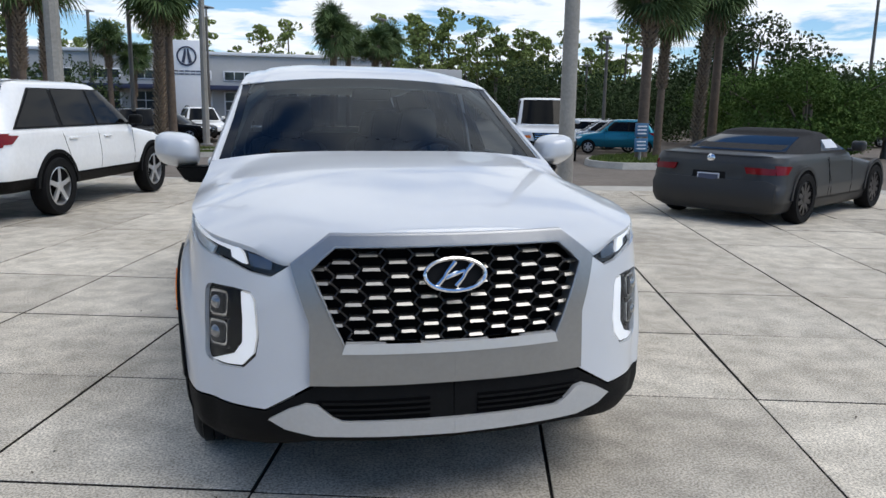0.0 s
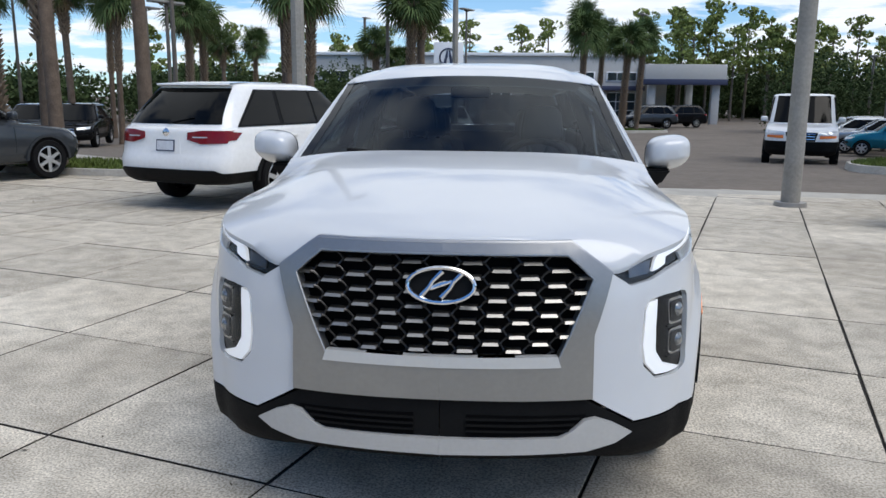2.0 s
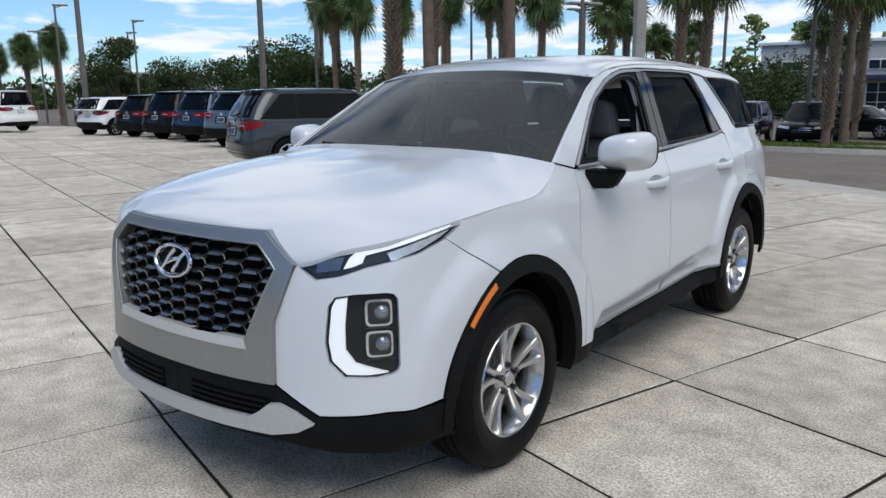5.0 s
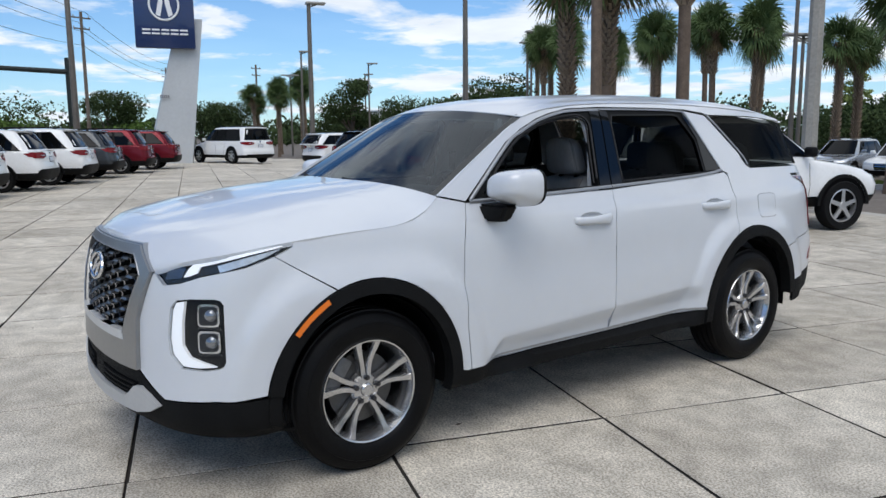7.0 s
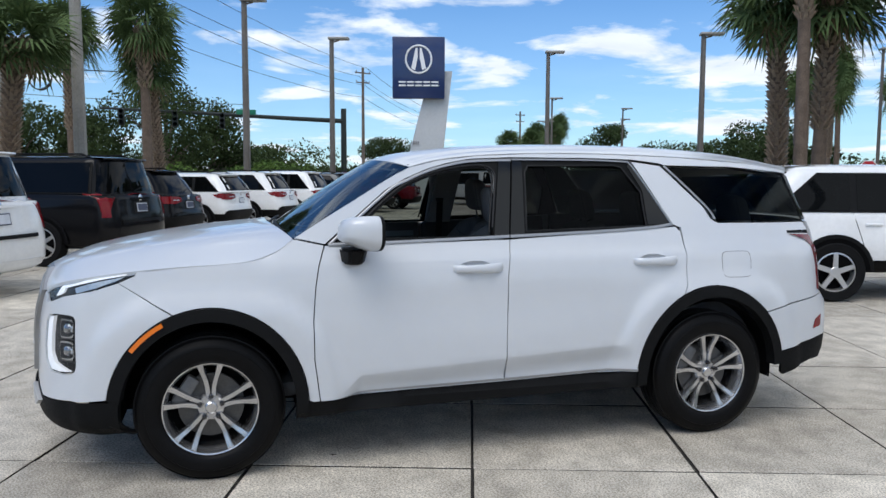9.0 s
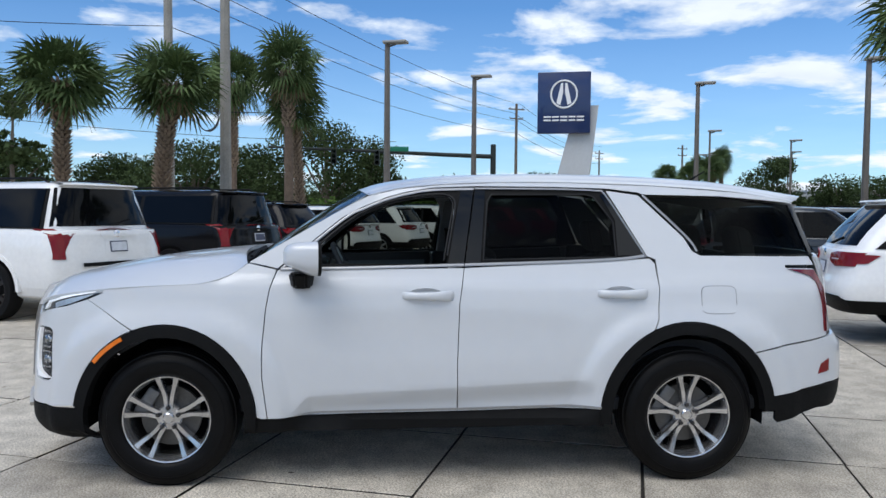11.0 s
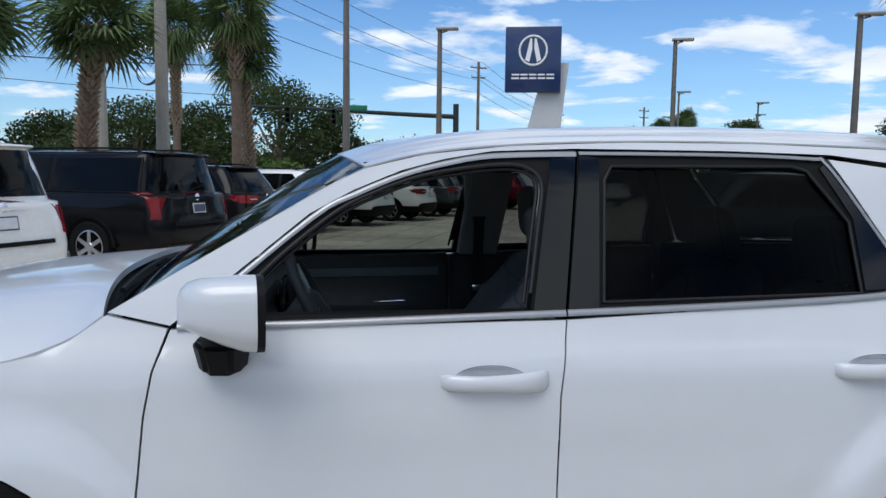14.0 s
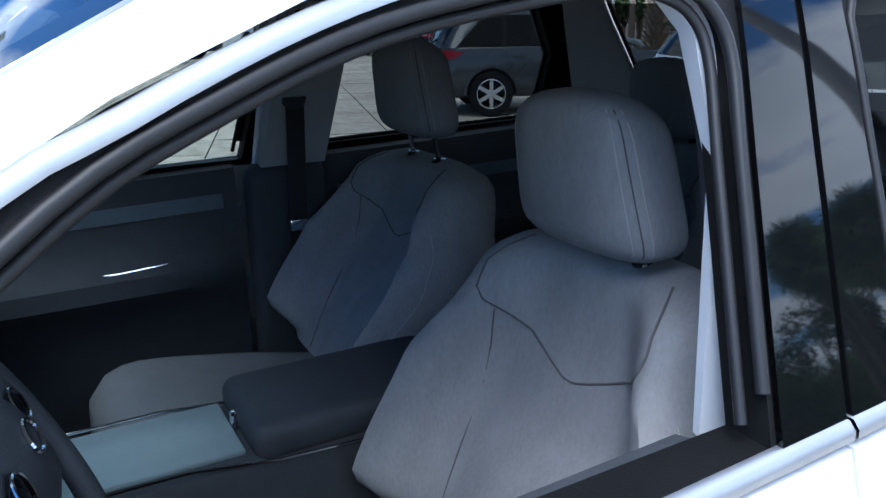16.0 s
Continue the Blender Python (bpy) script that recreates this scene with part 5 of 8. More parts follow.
def palm_crown(bm, rng, radius, n=52):
    """Fan fronds of a cabbage palm: stalk and a half disc of narrow folded blades."""
    for i in range(n):
        az = i * 2.39996 + rng.uniform(-0.3, 0.3)
        el = radians(lerp(82, -48, (i / n) ** 0.85) + rng.uniform(-10, 10))
        d = Vector((math.cos(az) * math.cos(el), math.sin(az) * math.cos(el), math.sin(el)))
        stalk = radius * rng.uniform(0.24, 0.54)
        p0 = Vector((0, 0, 0.0)) + d * 0.08
        p1 = d * stalk
        side = d.cross(Vector((0, 0, 1)))
        side = side.normalized() if side.length > 0.05 else Vector((1, 0, 0))
        up = side.cross(d).normalized()
        tw = radians(rng.uniform(-75, 75))
        side, up = side * math.cos(tw) + up * math.sin(tw), up * math.cos(tw) - side * math.sin(tw)
        w = 0.018
        vs = [bm.verts.new(q) for q in (p0 - side * w, p0 + side * w, p1 + side * w * 0.6, p1 - side * w * 0.6)]
        bm.faces.new(vs)
        nb = 21
        ln = radius * rng.uniform(0.50, 0.66)
        for k in range(nb):
            a = radians(-112 + 224 * k / (nb - 1)) + rng.uniform(-0.04, 0.04)
            q = d * math.cos(a) + side * math.sin(a)
            le = ln * (0.62 + 0.38 * math.cos(a * 0.62)) * rng.uniform(0.88, 1.08)
            mid = p1 + q * le * 0.55 + up * 0.05 * radius * (1 if k % 2 else -0.2)
            tip = p1 + q * le - Vector((0, 0, 1)) * le * rng.uniform(0.12, 0.34)
            t = q.cross(up).normalized() * (0.023 * radius)
            v = [bm.verts.new(x) for x in (p1, mid - t, tip, mid + t)]
            bm.faces.new(v)


def make_palm(seed, height, radius, lean, rough_trunk, name="palm_tree", label="cabbage palm with a shaggy crown of fan fronds"):
    rng = random.Random(seed)
    root = thing(name, label, "palm tree", "palm trees")
    bm = bmesh.new()
    pts, rs = [], []
    for k in range(13):
        t = k / 12
        pts.append((lean * t * t * height, 0.3 * lean * math.sin(t * 3) * height * 0.3, height * t))
        rs.append(lerp(0.165, 0.128, t) * (1.25 if t < 0.05 else 1) * (1.0 + 0.35 * smooth01(0.72, 0.92, t)))
    add_tube(bm, pts, rs, 12)
    part("trunk", bm, BARK, root, "fibrous grey-brown trunk", 60)
    # old leaf bases in a crossing spiral
    bm = bmesh.new()
    z = height * rough_trunk
    i = 0
    while z < height * 0.99:
        t = z / height
        c = Vector((lean * t * t * height, 0.3 * lean * math.sin(t * 3) * height * 0.3, z))
        r = lerp(0.165, 0.128, t) * (1.0 + 0.45 * smooth01(0.72, 0.92, t))
        for k in range(7):
            a = (k + 0.5 * (i % 2)) * math.tau / 7 + rng.uniform(-0.1, 0.1)
            o = Vector((math.cos(a), math.sin(a), 0))
            s = Vector((-math.sin(a), math.cos(a), 0))
            b0, tp = c + o * r * 0.9, c + o * (r * 1.1 + 0.12) + Vector((0, 0, 0.17 + rng.uniform(-.03, .04)))
            w = 0.052
            v = [bm.verts.new(q) for q in (b0 - s * w, b0 + s * w, tp + s * w * 0.55, tp - s * w * 0.55, b0 - Vector((0, 0, -0.13)))]
            bm.faces.new(v[:4]); bm.faces.new((v[0], v[3], v[4])); bm.faces.new((v[1], v[2], v[4])); bm.faces.new((v[2], v[3], v[4]))
        z += 0.105
        i += 1
    part("leaf_base_sheath", bm, BOOTS, root, "old cross-hatched leaf bases", 20)
    bm = bmesh.new()
    palm_crown(bm, rng, radius)
    top = Matrix.Translation((lean * height, 0.3 * lean * math.sin(3) * height * 0.3, height + 0.05))
    part("crown", bm, FROND, root, "green fan fronds", -20, top)
    bm = bmesh.new()
    for i in range(9):
        az, el = rng.uniform(0, math.tau), radians(rng.uniform(-75, -50))
        d = Vector((math.cos(az) * math.cos(el), math.sin(az) * math.cos(el), math.sin(el)))
        s = Vector((-math.sin(az), math.cos(az), 0))
        for k in range(7):
            a = radians(-40 + 80 * k / 6)
            q = (d * math.cos(a) + s * math.sin(a)) * radius * rng.uniform(0.6, 0.8)
            t = s * 0.03
            o = d * radius * 0.2
            bm.faces.new([bm.verts.new(x) for x in (o, o + q * 0.5 - t, o + q, o + q * 0.5 + t)])
    part("dry_fronds", bm, DEADFROND, root, "dry hanging fronds", -20, top)
    return root


def put_palm(proto, h0, x, y, zc, spin, wide=1.0):
    k = (zc - gz(x, y)) / h0
    return copy_thing(proto, Matrix.Translation((x, y, gz(x, y) - 0.03)) @ Matrix.Rotation(spin, 4, "Z") @ Matrix.Diagonal((wide, wide, k, 1)))


palm_a = make_palm(1, 5.6, 1.65, 0.03, 0.48)
palm_b = make_palm(2, 5.6, 1.5, -0.06, 0.12)
palm_c = make_palm(3, 5.6, 1.4, 0.02, 0.70)
palm_a.matrix_basis = Matrix.Translation((-9.8, 13.9, gz(-9.8, 13.9) - 0.03)) @ Matrix.Rotation(0.6, 4, "Z")
palm_b.matrix_basis = Matrix.Translation((-10.8, 13.6, gz(-10.8, 13.6) - 0.03)) @ Matrix.Rotation(2.0, 4, "Z")
palm_c.matrix_basis = Matrix.Translation((-7.8, 14.4, gz(-7.8, 14.4) - 0.03)) @ Matrix.Rotation(2.6, 4, "Z") @ Matrix.Diagonal((1, 1, 1.12, 1))
for k, (x, y, z, pr, w) in enumerate(((-19.6, -1.3, 5.3, palm_c, 0.95), (-20.3, -1.0, 4.75, palm_b, 0.8), (-30.0, -5.2, 7.2, palm_a, 1.0), (-14.6, -3.8, 4.65, palm_b, 1.0), (-15.1, -6.4, 4.75, palm_a, 0.95), (-15.6, -9.0, 4.6, palm_b, 1.0), (-8.9, 12.7, 6.2, palm_c, 0.9))):
    put_palm(pr, 5.6, x, y, z, k * 1.7, w)
for k, (x, y, z) in enumerate(((-42.8, 41.5, 7.9), (-36.9, 37.5, 7.0), (-33.8, 36.2, 6.9), (-33.7, 40.3, 6.8), (-24.5, 33.5, 6.5), (-19.6, 31.9, 5.5), (-16.9, 31.1, 5.9), (-15.9, 38.3, 5.3), (-20.4, 53.7, 4.6), (-19.0, 56.4, 5.4), (-4.3, 37.3, 5.5), (5.1, 49.5, 5.6), (6.6, 53.4, 5.7), (8.9, 51.1, 5.5), (-66.4, 27.4, 4.4), (-61.0, 27.4, 4.7), (-58.3, 28.5, 5.2), (-31.6, 32.0, 5.7), (-29.3, 31.5, 6.2), (-24.8, 34.1, 6.2), (-24.5, 38.0, 6.2), (-19.9, 36.2, 6.1), (-15.8, 36.2, 5.5), (-7.5, 24.6, 5.0), (-6.5, 23.9, 5.1), (-74.9, 31.2, 4.4), (-74.0, 33.3, 5.4), (-6.9, 22.7, 5.1), (-3.8, 29.3, 5.2), (-3.4, 30.3, 5.1), (4.3, 42.1, 5.1), (7.0, 44.8, 4.8), (-8.4, 48.9, 4.3), (-7.1, 49.0, 3.9), (-68.5, 33.5, 6.5), (11.1, 19.0, 4.2), (12.9, 21.2, 4.7), (15.5, 23.0, 5.4), (16.4, 23.4, 5.3))):
    put_palm((palm_a, palm_b, palm_c)[k % 3], 5.6, x, y, z, k * 2.1, 0.82 + 0.12 * (k % 3))


def broadleaf(name, label, category, x, y, h, r, seed, n=900, leaf=0.17, material=LEAF, low=0.22, group="background trees"):
    rng = np.random.default_rng(seed)
    root = thing(name, label, category, group, Matrix.Translation((x, y, gz(x, y) - 0.05)))
    bm = bmesh.new()
    add_tube(bm, [(0, 0, 0), (0.1, 0.05, h * 0.25), (0.05, -0.1, h * 0.5), (0, 0, h * 0.75)], [0.06 * r, 0.045 * r, 0.03 * r, 0.01 * r], 8)
    blobs = []
    for k in range(13):
        a = rng.uniform(0, math.tau)
        q = r * 0.72 * math.sqrt(rng.uniform(0, 1))
        zz = h * rng.uniform(low + 0.13, 0.86)
        rb = r * rng.uniform(0.28, 0.46)
        blobs.append((q * math.cos(a), q * math.sin(a), min(zz, h - rb * 0.8), rb))
        add_tube(bm, [(0, 0, h * 0.25), (q * math.cos(a) * 0.5, q * math.sin(a) * 0.5, zz * 0.8), (q * math.cos(a), q * math.sin(a), zz)], [0.025 * r, 0.016 * r, 0.006 * r], 5, False)
    part("trunk", bm, WOODBARK, root, "grey bark trunk and limbs")
    bl = np.array(blobs)[rng.integers(len(blobs), size=n)]
    c = bl[:, :3] + unit(rng, n) * (bl[:, 3] * rng.uniform(0.55, 1.08, n))[:, None] * np.array((1, 1, 0.8))
    c[:, 2] = np.maximum(c[:, 2], 0.15)
    cards = [(c, *rnd_axes(rng, n, leaf * 0.7, leaf * 1.6))]
    ob = new("crown", leaf_mesh("crown", cards, material))
    ob.parent = root
    return root


for k, (x, y, h, r) in enumerate(((-58, -28, 7.5, 3.6), (-65, -23, 6.5, 4), (-55, -13.5, 7.0, 4.0), (-54, -8, 6.6, 3.5), (-53, -3.2, 8.6, 4.6), (-56.5, -0.2, 7.4, 4.0), (-70, 3.2, 5.0, 2.6), (-62, -18, 6, 4), (-80, 17.4, 6.0, 3.6), (-90, 30, 6.2, 4.5), (-62.4, 35.6, 7.6, 3.4), (-44.3, 40, 6.8, 3.6), (-38, 36.5, 5.2, 3.0), (-52.6, 41.3, 5.6, 3.8), (-71.9, 27.1, 5.2, 3.4), (-66, 44, 6.0, 4.0), (-93, 51, 6.6, 4.2))):
    broadleaf("shade_tree", "dark green broadleaf tree with an uneven crown", "tree", x, y, h, r, 20 + k, 8200, 0.10)
for k, (x, y, h, r) in enumerate(((-41.0, -1.6, 2.3, 2.6), (-37.5, 0.4, 1.9, 2.2), (-34.5, 2.2, 2.1, 2.3), (-49, 12.5, 2.5, 2.8), (-44.5, 4.0, 2.6, 3.0), (18.4, 20.8, 3.5, 2.6), (21.5, 26.5, 4.0, 3.0), (20.8, 22.4, 3.5, 2.8), (25.0, 33.0, 4.8, 3.4), (24, 23, 3.2, 2.6))):
    broadleaf("clipped_shrub" if h < 3 else "large_shrub", "dense green rounded shrub with small leaves", "shrub", x, y, h, r, 60 + k, 15000 if x > 0 else 3600, 0.055 if x > 0 else 0.09, LEAF3, -0.1, "shrubs")
broadleaf("spreading_tree", "dark green tree with loose feathery branches", "tree", 22.6, 30.0, 6.8, 3.0, 91, 6200, 0.085, LEAF, 0.3)


def pine(x, y, h, seed, leaf=LEAF2):
    rng = np.random.default_rng(seed)
    root = thing("pine_tree", "tall slash pine with bare trunk and tufted crown", "tree", "pine trees", Matrix.Translation((x, y, gz(x, y) - 0.05)))
    bm = bmesh.new()
    add_tube(bm, [(0, 0, 0), (0.1, 0, h * 0.5), (0, 0.1, h * 0.97)], [0.19, 0.14, 0.05], 6)
    cards = []
    for k in range(17):
        a, t = rng.uniform(0, math.tau), rng.uniform(0.50, 1.0)
        q = lerp(0.24, 0.07, (t - 0.5) * 2) * h * rng.uniform(0.4, 1.0)
        p = (q * math.cos(a), q * math.sin(a), h * t)
        add_tube(bm, [(0, 0, h * (t - 0.07)), p], [0.04, 0.015], 4, False)
        rb = 0.055 * h * rng.uniform(0.8, 1.5)
        cards.append((np.array(p) + unit(rng, 46) * rb * np.array((1, 1, 0.55)), *rnd_axes(rng, 46, 0.17, 0.36)))
    part("trunk", bm, WOODBARK, root)
    ob = new("crown", leaf_mesh("crown", cards, leaf))
    ob.parent = root
    return root


pines = [pine(18.5, 84, 11.5, 5), pine(23, 88, 12.6, 6), pine(27, 82, 10.8, 7), pine(-49, -24, 9.2, 8, LEAF)]
rngp = random.Random(9)
for k in range(46):
    x = 15 + k * 1.25 + rngp.uniform(-1, 1)
    if k >= 26:
        x = -48 + (k - 26) * 3.1 + rngp.uniform(-1, 1)
    y = (88 if k < 26 else 96) + rngp.uniform(-7, 9)
    s = rngp.uniform(0.66, 0.96)
    copy_thing(pines[k % 3], Matrix.Translation((x, y, -0.66)) @ Matrix.Rotation(rngp.uniform(0, 6), 4, "Z") @ Matrix.Diagonal((s, s, s, 1)))


def far_woods():
    """The belt of woods round the lots: leaf clumps past counting."""
    rng = np.random.default_rng(4)
    cards = []
    spots = []
    for k in range(90):
        spots.append((14 + rng.uniform(0, 50), 92 + rng.uniform(-4, 14), rng.uniform(3.5, 6.5), 3.0))
    for k in range(46):
        spots.append((-50 + rng.uniform(0, 62), 98 + rng.uniform(0, 10), rng.uniform(4, 6.5), 3.2))
    for k in range(42):
        spots.append((rng.uniform(-62, -12), 58 + rng.uniform(0, 12), rng.uniform(3.2, 5.2), 2.8))
    for k in range(36):
        spots.append((rng.uniform(20, 62), 36 + rng.uniform(0, 20), rng.uniform(3.6, 5.6), 3.0))
    for k in range(60):
        a = radians(rng.uniform(140, 215))
        q = rng.uniform(120, 170)
        spots.append((q * math.cos(a), q * math.sin(a), rng.uniform(3, 6.0), 5))
    for k in range(46):
        spots.append((rng.uniform(40, 54), rng.uniform(-40, 34), rng.uniform(3.4, 5.2), 3.2))
    # unseen belt on the -y side, added to darken reflections
    for k in range(46):
        spots.append((rng.uniform(-50, 40), rng.uniform(-52, -38), rng.uniform(5, 8.5), 3.6))
    for k in range(24):
        spots.append((rng.uniform(-64, -50), rng.uniform(-42, 8), rng.uniform(2.6, 4.4), 3.4))
    for x, y, h, r in spots:
        g = gz(x, y)
        far = math.hypot(x, y)
        n = 2400 if far < 66 else 950 if far < 110 else 420
        d = unit(rng, n)
        q = rng.uniform(0.72, 1.0, n) * (1 + 0.35 * np.sin(d[:, 0] * 5 + x) * np.cos(d[:, 1] * 4 + y))
        c = np.stack([x + d[:, 0] * r * q, y + d[:, 1] * r * q, np.maximum(g + 0.1, g + h * 0.5 + d[:, 2] * h * 0.5 * q)], axis=1)
        k = 0.11 if far < 66 else 0.20 if far < 110 else 0.5
        cards.append((c, *rnd_axes(rng, n, 0.6 * k, 1.4 * k)))
    ob = new("woodland", leaf_mesh("woodland", cards, LEAF))
    tagged(ob, "belt of dark green woods beyond the lots", "woods", kind="stuff")


far_woods()


def lamp_pole(x, y, h, head_dir, r=0.10, material=POLEMETAL, heads=1, base=True, label="tall bronze parking lot lamp post"):
    g = gz(x, y)
    root = thing("street_lamp", label, "lamp post", "lot lamp posts", Matrix.Translation((x, y, g - 0.02)))
    bm = bmesh.new()
    add_tube(bm, [(0, 0, 0), (0, 0, h)], [r * 1.15, r * 0.8], 8 if r > 0.125 else 12)
    part("pole", bm, material, root, "", 30)
    for s in ((1,) if heads == 1 else (1, -1)):
        d = Vector((head_dir[0], head_dir[1], 0)).normalized() * s
        bm = bmesh.new()
        add_tube(bm, [(0, 0, h - 0.12), d * 0.35 + Vector((0, 0, h - 0.02))], 0.035, 6)
        part("arm", bm, material, root)
        bm = bmesh.new()
        ang = math.atan2(d.y, d.x)
        add_box(bm, (0, 0, 0), (0.98, 0.46, 0.11), 0.035, Matrix.Translation(d * 0.34 + Vector((0, 0, h + 0.06))) @ Matrix.Rotation(ang, 4, "Z"))
        part("lamp_head", bm, LAMPHEAD, root, "flat grey lamp head")
    if base:
        bm = bmesh.new()
        add_lathe(bm, [(0.0, 0.08), (r * 1.9, 0.08), (r * 2.0, 0.0)], 14)
        part("base_plate", bm, LAMPHEAD, root)
    return root


for x, y, h, r, m_, hd in ((4.43, 9.32, 9.0, 0.118, POLECON, 1), (-4.0, 13.2, 9.0, 0.13, POLECON, 1), (-24.3, 20.5, 7.8, 0.13, POLEMETAL, 1), (-32.5, 16.9, 8.0, 0.13, POLEMETAL, 1), (-26.1, 1.7, 8.2, 0.13, POLEMETAL, 1),
                           (-32.3, 5.8, 8.0, 0.13, POLEMETAL, 1), (-16.6, -2.6, 9.0, 0.15, POLECON, 1), (-2.4, 36.4, 8.6, 0.15, POLECON, 1), (-13.5, 72.9, 9.5, 0.16, POLEMETAL, 1)):
    lamp_pole(x, y, h, (0.30, 0.95), r, m_, hd, label="tall square concrete lot lamp post" if m_ is POLECON else "tall bronze parking lot lamp post")
for x, y, h, hd in ((-51.0, 25.1, 8.0, 1), (-65.0, 30.5, 7.5, 2), (-57.2, 34.5, 8.2, 1), (-66.1, 39.2, 8.0, 1), (-56.1, 45.0, 6.5, 2), (-37.4, 36.1, 8.2, 2), (-26.6, 39.0, 7.6, 1), (-14.2, 30.3, 5.9, 2), (-10.6, 38.3, 6.7, 2), (-5.0, 31.6, 8.6, 1),
                    (-34.3, 33.0, 8.4, 1), (-27.2, 32.7, 8.6, 1), (-20.0, 40.8, 6.9, 2), (-12.4, 26.7, 8.0, 1), (-3.0, 57.6, 8.6, 2), (11.5, 66.9, 9.2, 2), (16.8, 33.4, 5.4, 1), (29.8, 30.5, 8.0, 1), (22.2, 47.4, 4.8, 1), (-74.5, 43.2, 8.0, 1)):
    lamp_pole(x, y, h, (0.45, 0.89), 0.085, POLEMETAL, hd, False)


def utility_pole(x, y, h, r, material, bars):
    root = thing("utility_pole", "tall utility pole with crossarms and insulators", "utility pole", "utility poles", Matrix.Translation((x, y, gz(x, y) - 0.1)))
    bm = bmesh.new()
    add_tube(bm, [(0, 0, 0), (0, 0, h)], [r, r * 0.7], 10)
    part("pole", bm, material, root)
    for k in range(bars):
        bm = bmesh.new()
        add_box(bm, (0, 0, h - 0.5 - 0.9 * k), (0.12, 1.7 - 0.3 * k, 0.11), 0.01, Matrix.Rotation(0.35, 4, "Z"))
        part("crossarm", bm, WOODPOLE, root)
        for yy in (-0.7, 0.0, 0.7):
            bm = bmesh.new()
            add_lathe(bm, [(0.0, 0.16), (0.04, 0.14), (0.05, 0.05), (0.03, 0.0)], 8, Matrix.Rotation(0.35, 4, "Z") @ Matrix.Translation((0, yy, h - 0.45 - 0.9 * k)))
            part("insulator", bm, LAMPHEAD, root)


U = [(-23.7, -6.2, 11.5), (-69.0, 13.4, 12.0), (-120.7, 35.0, 12.5), (-98.0, 40.5, 11.5)]
for k, (x, y, h) in enumerate(U):
    utility_pole(x, y, h, 0.2 if k == 0 else 0.17, POLECON if k == 0 else WOODPOLE, 0 if k == 0 else 2)


def wire(a, b, sag, r=0.014, name="overhead_wire"):
    bm = bmesh.new()
    a, b = Vector(a), Vector(b)
    pts = [a.lerp(b, t) - Vector((0, 0, sag * 4 * t * (1 - t))) for t in [k / 14 for k in range(15)]]
    add_tube(bm, pts, r, 5)
    ob = new(name, finish(bm, name, WIRE))
    tagged(ob, "thin black overhead wire between utility poles", "wire", "overhead wires")


for dz, dy in ((-0.2, 0.4), (-1.2, -0.3), (-2.2, 0.2), (-3.6, 0.0)):
    wire((-23.7, -6.2 + dy, 11.4 + dz * 0.9), (-69.0, 13.4 + dy, 12.0 + dz * 0.8), 0.7, 0.016)
    wire((-69.0, 13.4 + dy, 12.0 + dz * 0.8), (-120.7, 35.0 + dy, 12.5 + dz * 0.8), 0.8, 0.02)
    wire((-23.7, -6.2 + dy, 11.4 + dz * 0.9), (-7.0, -34.0 + dy, 11.2 + dz), 0.9, 0.014)
wire((-26.0, -22.0, 6.4), (-30.0, -1.0, 5.9), 0.35, 0.022)
wire((-26.0, -22.0, 6.0), (-36.0, 2.0, 5.2), 0.5, 0.014)
bm = bmesh.new()
for q in range(3):
    add_tube(bm, [(-29.2, -6.1 + 0.42 * math.cos(k * math.tau / 24), 5.45 + 0.52 * math.sin(k * math.tau / 24 + q * 0.1) + 0.02 * q) for k in range(25)], 0.02, 5, False)
tagged(new("cable_coil", finish(bm, "cable_coil", WIRE)), "coil of spare black cable hung on the overhead wire", "cable")

# traffic signal mast
mast = thing("traffic_signal_mast", "dark metal traffic signal mast with a long arm", "traffic signal", m=Matrix.Translation((-52.5, 9.2, -0.05)))
bm = bmesh.new()
add_tube(bm, [(0, 0, 0), (0, 0, 6.6)], [0.22, 0.2], 10)
part("post", bm, SIGNALGREEN, mast)
bm = bmesh.new()
add_tube(bm, [(0, 0, 5.7), (0.8, -4, 5.75), (2.4, -10, 5.85), (4.0, -16.0, 5.9)], [0.17, 0.15, 0.11, 0.08], 8)
part("arm", bm, SIGNALGREEN, mast)
for yy, xx in ((-8.6, 2.0), (-11.6, 2.8), (-14.8, 3.7)):
    bm = bmesh.new()
    add_box(bm, (xx, yy, 5.4), (0.3, 0.36, 1.1), 0.05)
    sg = part("signal_head", bm, SIGNALGREEN, mast, "dark three-light signal head")
    for k in range(3):
        bm = bmesh.new()
        add_lathe(bm, [(0.0, 0.0), (0.12, 0.0), (0.13, 0.12)], 12, Matrix.Translation((xx + 0.15, yy, 5.05 + 0.35 * k)) @ Matrix.Rotation(radians(90), 4, "Y"))
        part("visor", bm, DARKSHADE, sg)
bm = bmesh.new()
add_box(bm, (2.3, -7.0, 6.0), (0.03, 1.3, 0.34), 0.01)
part("street_name_plate", bm, STREETGREEN, mast, "green street name plate")

